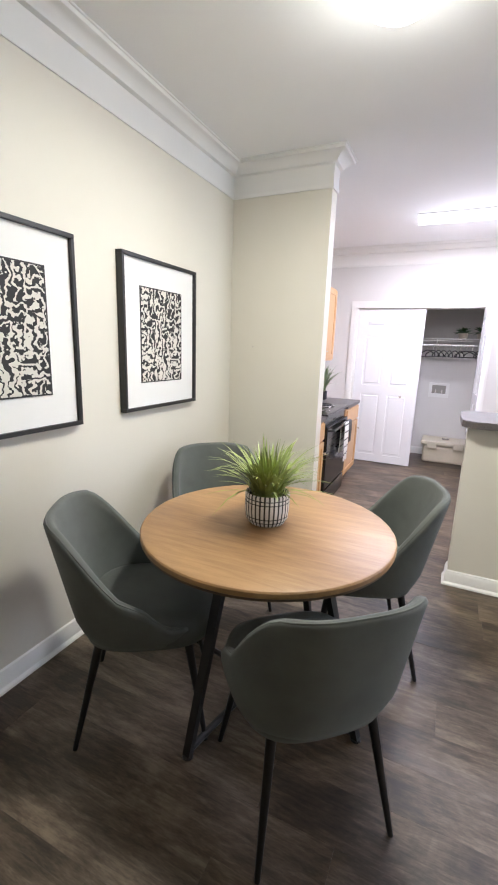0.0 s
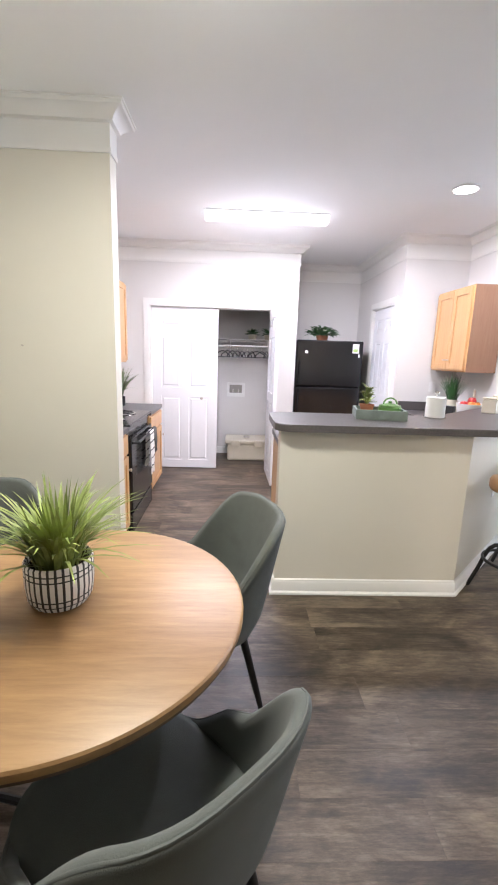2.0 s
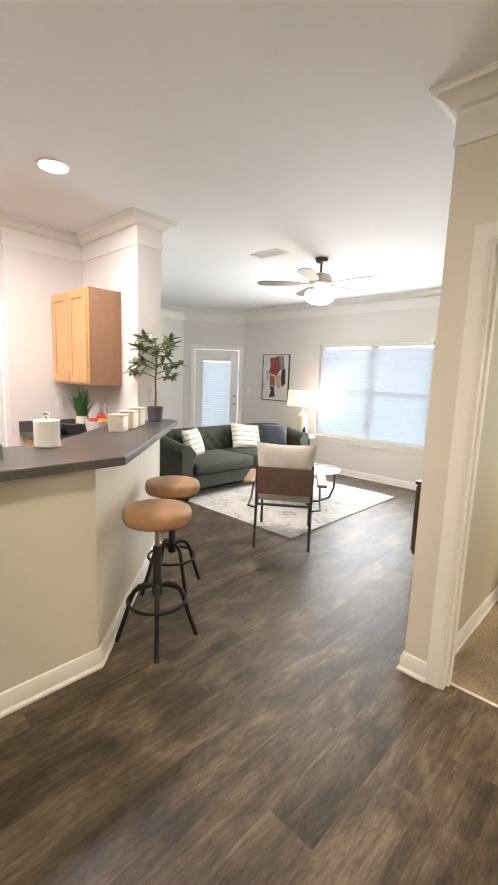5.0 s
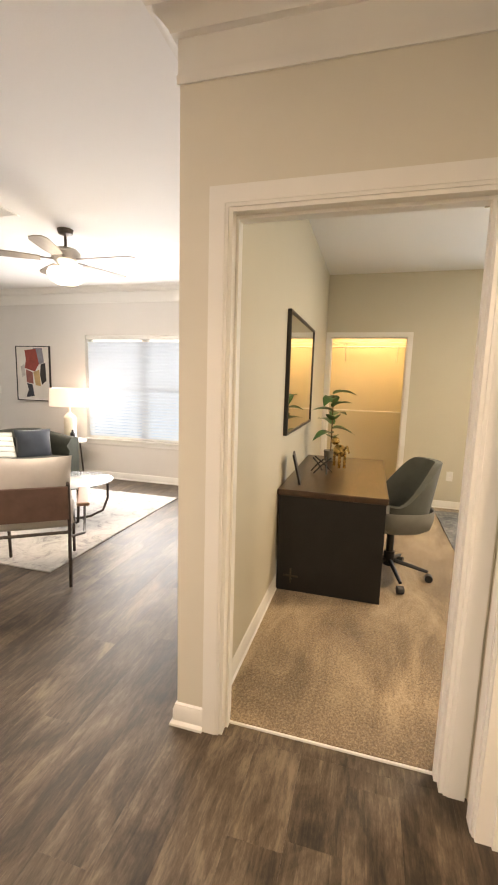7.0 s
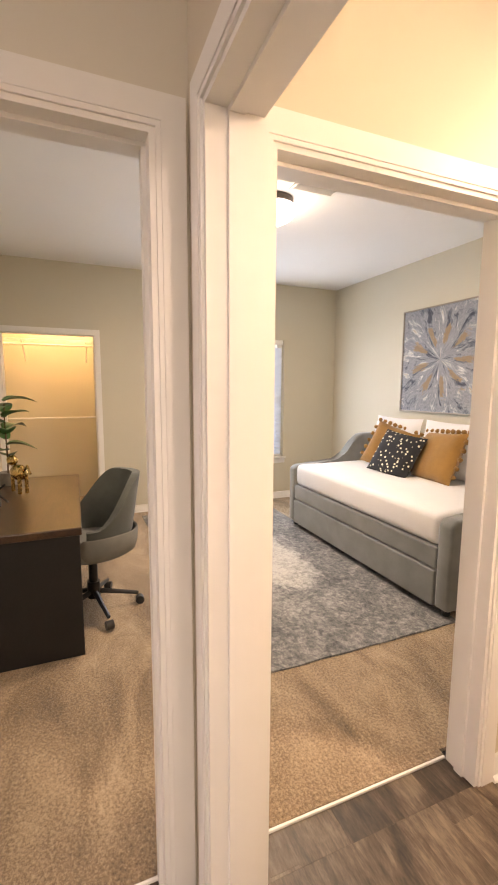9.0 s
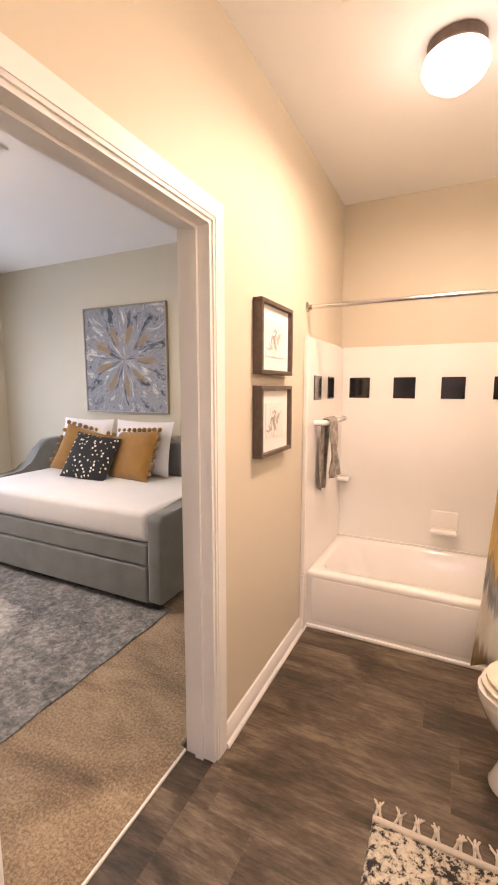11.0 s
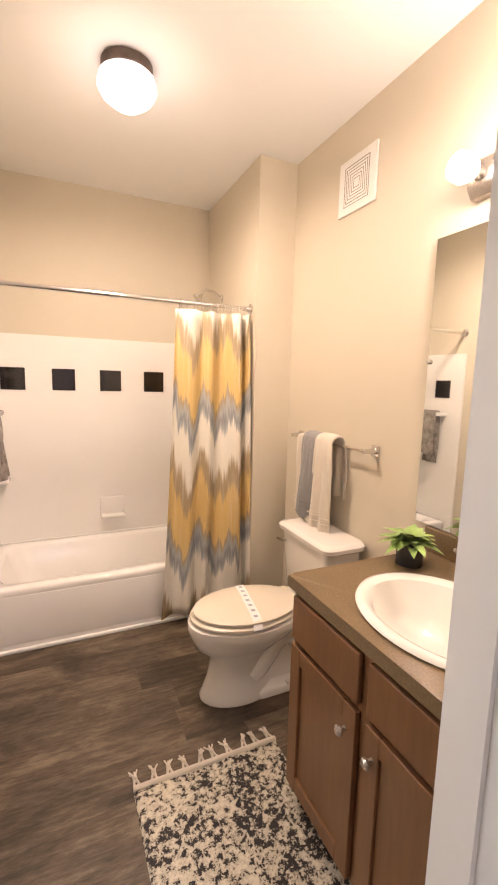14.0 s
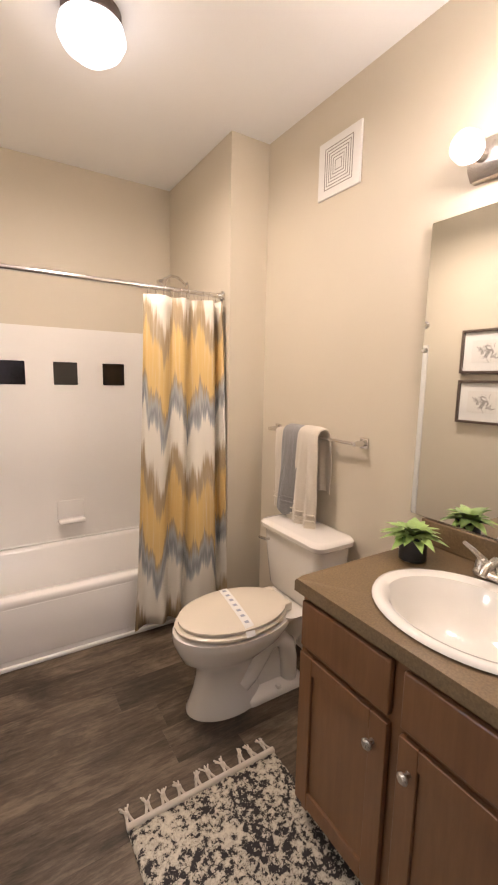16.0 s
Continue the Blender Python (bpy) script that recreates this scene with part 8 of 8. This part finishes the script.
for y in (-0.24, -0.04, 0.16):
    bm = B()
    lathe(bm, [(0.022, 0.0), (0.022, 0.03), (0.016, 0.034)], 18)
    sk = part("socket", bm, M_NICKEL, t, "", 40, pose(0.055, y, 0, 0, 90, 0))
    bm = B()
    lathe(bm, [(0.015, 0.03), (0.035, 0.048), (0.047, 0.075), (0.042, 0.108), (0.02, 0.125), (0.004, 0.127)], 24)
    bl = part("bulb", bm, M_BULB, sk, "glowing white globe bulb", 60)
    bl.visible_shadow = False

t = thing("exhaust_vent", "white square exhaust fan grille with concentric slots", "vent", wallpose("x", 0.58, 1, -0.845, 2.43))
bm = B()
box(bm, -0.135, 0.135, -0.125, 0.125, 0, 0.012, 0.004, 2)
part("cover", bm, M_WHITE, t)
# Slots are thin grey strips on the cover, coloured like shaded openings.
for i in range(6):
    r0 = 0.022 + 0.0135 * i
    for a in ((-r0, r0, r0 - 0.003, r0), (-r0, r0, -r0, -r0 + 0.003), (-r0, -r0 + 0.003, -r0, r0), (r0 - 0.003, r0, -r0, r0)):
        bm = B()
        box(bm, *a, 0.011, 0.0125 + 0.0002 * i)
        part("slot_shade", bm, M_SLOT_SHADE, t)


def sketch(nt):
    vec = coords(nt)
    n = tex_noise(nt, vec, 17, 4, 0.65, 1.2)
    ln = add(nt, "ShaderNodeVectorMath", operation="LENGTH")
    nt.links.new(vec, ln.inputs[0])
    s = add(nt, "ShaderNodeMath", operation="MULTIPLY_ADD", inp={1: 2.1})
    nt.links.new(ln.outputs["Value"], s.inputs[0])
    nt.links.new(n, s.inputs[2])
    return ramp(nt, s.outputs[0], [(0.0, (0.10, 0.09, 0.08)), (0.50, (0.30, 0.28, 0.26)), (0.58, (0.52, 0.50, 0.47)), (0.62, (0.74, 0.72, 0.68))])


M_SKETCH = pattern("ink_sketch", sketch, 0.85, 0.1, 300)
for z in (1.695, 1.33):
    picture("framed_sketch", "brown shadow-box framed ink sketch on white paper", wallpose("x", 2.31, -1, -0.981, z), 0.367, 0.315, M_FRAME_BROWN, M_SKETCH, 0.06, 0.018, 0.045)
flush_light("bath_ceiling_light", "round flush bathroom ceiling light with white glass", 1.60, -1.06, 0.12, 2.3, (1.0, 0.95, 0.88), M_FRAME_BROWN, 0.16)
vent("ceiling_vent", "white slatted air vent in the bathroom ceiling", pose(1.855, -0.56, H, 180, 0, 0), 0.17, 0.30)


# bath mat with fringe
def speckle(nt):
    vec = coords(nt)
    n = tex_noise(nt, vec, 46, 3, 0.66, 0.25)
    b = tex_noise(nt, vec, 6.0, 3, 0.55)
    tuft = tex_noise(nt, vec, 210, 2, 0.6)
    m2 = add(nt, "ShaderNodeMath", operation="MULTIPLY_ADD", inp={1: 0.38})
    nt.links.new(b, m2.inputs[0])
    k = add(nt, "ShaderNodeMath", operation="MULTIPLY_ADD", inp={1: 0.30})
    nt.links.new(tuft, k.inputs[0])
    nt.links.new(n, k.inputs[2])
    nt.links.new(k.outputs[0], m2.inputs[2])
    return ramp(nt, m2.outputs[0], [(0.0, (0.022, 0.02, 0.02)), (0.785, (0.030, 0.026, 0.026)), (0.81, (0.22, 0.19, 0.15)), (0.835, (0.42, 0.38, 0.30)), (0.99, (0.62, 0.57, 0.46))])


M_MAT = pattern("cream_black_shag", speckle, 0.98, 1.0, 260)
t = thing("bath_mat", "cream shag bath mat with black specks and tassels", "rug", pose(1.41, 0.02, 0))
bm = B()
nx, ny = 64, 110
r_ = random.Random(71)
rows = []
for i in range(nx + 1):
    row = []
    for j in range(ny + 1):
        x, y = -0.29 + 0.58 * i / nx, -0.50 + 0.92 * j / ny
        edge = i in (0, nx) or j in (0, ny)
        z = 0.002 if edge else 0.014 + 0.007 * r_.random()
        row.append(bm.verts.new((x + (0 if edge else r_.uniform(-0.003, 0.003)), y + (0 if edge else r_.uniform(-0.003, 0.003)), z)))
    rows.append(row)
for i in range(nx):
    for j in range(ny):
        bm.faces.new((rows[i][j], rows[i + 1][j], rows[i + 1][j + 1], rows[i][j + 1]))
bm.faces.new([r[0] for r in rows] + rows[-1][1:] + [r[-1] for r in reversed(rows[:-1])] + list(reversed(rows[0][1:-1])))
part("shag", bm, M_MAT, t, "", 70)
bm = B()
tube(bm, [(-0.29 + 0.58 * i / 12, -0.508, 0.011) for i in range(13)], 0.012, 8)
part("binding", bm, M_TERRY, t, "", 60)
for i in range(10):
    x = -0.275 + 0.061 * i
    sx = r_.uniform(-0.014, 0.014)
    bm = B()
    for dx in (-0.012, 0.012):
        tube(bm, [(x + dx, -0.512, 0.008), (x + dx * 0.3 + sx * 0.6, -0.548, 0.009)], 0.005, 6)
    bmesh.ops.create_icosphere(bm, subdivisions=1, radius=0.011, matrix=Matrix.Translation((x + sx * 0.7, -0.553, 0.011)))
    for k in range(6):
        tube(bm, [(x + sx * 0.7, -0.556, 0.010), (x + sx * 1.4 + r_.uniform(-0.02, 0.02), -0.575 - r_.uniform(0, 0.012), r_.uniform(0.004, 0.014))], 0.003, 5)
    part("tassel", bm, M_TERRY, t, "", 60)


# ---- bar stools ----
def bar_stool(m):
    t = thing("bar_stool", "industrial bar stool with cognac leather round seat", "stool", m, "stools at the bar")
    bm = B()
    lathe(bm, [(0.145, 0.675), (0.172, 0.682), (0.180, 0.70), (0.180, 0.735), (0.172, 0.752), (0.14, 0.760), (0.05, 0.763)], 48)
    part("seat", bm, M_COGNAC, t, "cognac leather round seat", 60)
    bm = B()
    lathe(bm, [(0.12, 0.662), (0.12, 0.675)], 28)
    part("seat_plate", bm, M_BLACK, t)
    bm = B()
    prof = []
    for i in range(30):
        prof.append((0.0135 + 0.0025 * (i % 2), 0.40 + 0.262 * i / 29))
    lathe(bm, prof, 14)
    part("screw_post", bm, M_NICKEL, t, "threaded steel post", 40)
    bm = B()
    lathe(bm, [(0.020, 0.255), (0.028, 0.262), (0.028, 0.345), (0.024, 0.35), (0.024, 0.535), (0.020, 0.542)], 20)
    part("collar", bm, M_BLACK, t, "", 40)
    bm = B()
    tube(bm, [(0.02, 0, 0.655), (0.13, 0.02, 0.63), (0.17, 0.03, 0.60)], 0.006, 8)
    part("lever", bm, M_BLACK, t, "", 40)
    for k in range(4):
        a = radians(45 + 90 * k)
        c, s = math.cos(a), math.sin(a)
        bm = B()
        tube(bm, [(q * c, q * s, z) for q, z in ((0.024, 0.315), (0.06, 0.322), (0.095, 0.313), (0.122, 0.285), (0.143, 0.235), (0.170, 0.14), (0.20, 0.05), (0.214, 0.006), (0.222, 0.0))], 0.0125, 10)
        part("leg", bm, M_BLACK, t, "", 50)
    bm = B()
    torus(bm, (0, 0, 0.232), 0.157, 0.0095, 44, 8)
    part("foot_ring", bm, M_BLACK, t, "", 50)
    return t


stool = bar_stool(pose(1.615, 2.80, 0, 0, 0, 10))
copy_thing(stool, pose(2.02, 3.22, 0, 0, 0, 35))

# ---- floor planks ----
floor = tagged(new("floor"), "dark grey-brown wood-look vinyl plank floor", "floor", "", "structure")
PW, PL = 0.182, 1.22
rng = random.Random(4)
plank_meshes = {}


def plank_mesh(length, width):
    key = (round(length, 3), round(width, 3))
    if key not in plank_meshes:
        bm = B()
        x, y, e = key[0] / 2 - 0.0001, key[1] / 2 - 0.0001, 0.0004
        rings = []
        for ox, z in ((0, -0.006), (0, -0.0003), (e, 0.0)):
            rings.append([bm.verts.new((sx * (x - ox), sy * (y - ox), z)) for sx, sy in ((-1, -1), (1, -1), (1, 1), (-1, 1))])
        ring_faces(bm, rings)
        data = bpy.data.meshes.new("plank")
        bm.to_mesh(data)
        bm.free()
        data.materials.append(M_FLOOR)
        plank_meshes[key] = data
    return plank_meshes[key]


def plank_rows(x0, x1, y0, y1):
    """Lays one grid of staggered rows over the part of the plan that is given."""
    for k in range(math.floor((y0 + 3) / PW), math.ceil((y1 + 3) / PW)):
        a_y, b_y = max(y0, k * PW - 3), min(y1, (k + 1) * PW - 3)
        if b_y - a_y < 0.002:
            continue
        x = -4 + random.Random(k).random() * PL
        while x < x1 - 0.002:
            a, b = max(x, x0), min(x + PL, x1)
            if b - a > 0.002:
                ob = new("plank", plank_mesh(b - a, b_y - a_y))
                ob.parent = floor
                ob.location = ((a + b) / 2, (a_y + b_y) / 2, 0)
            x += PL


plank_rows(-1.54, 0.46, -2.42, 0.59)
plank_rows(0.58, 2.31, -1.56, 0.47)
plank_rows(2.31, 2.438, -0.446, 0.401)
plank_rows(1.335, 2.24, 0.47, 0.59)
plank_rows(-1.54, 2.38, 0.59, 1.72)
plank_rows(2.38, 2.442, 0.67, 1.53)
plank_rows(-1.65, 6.15, 1.72, 6.6)
plank_rows(2.49, 6.15, 6.6, 7.45)
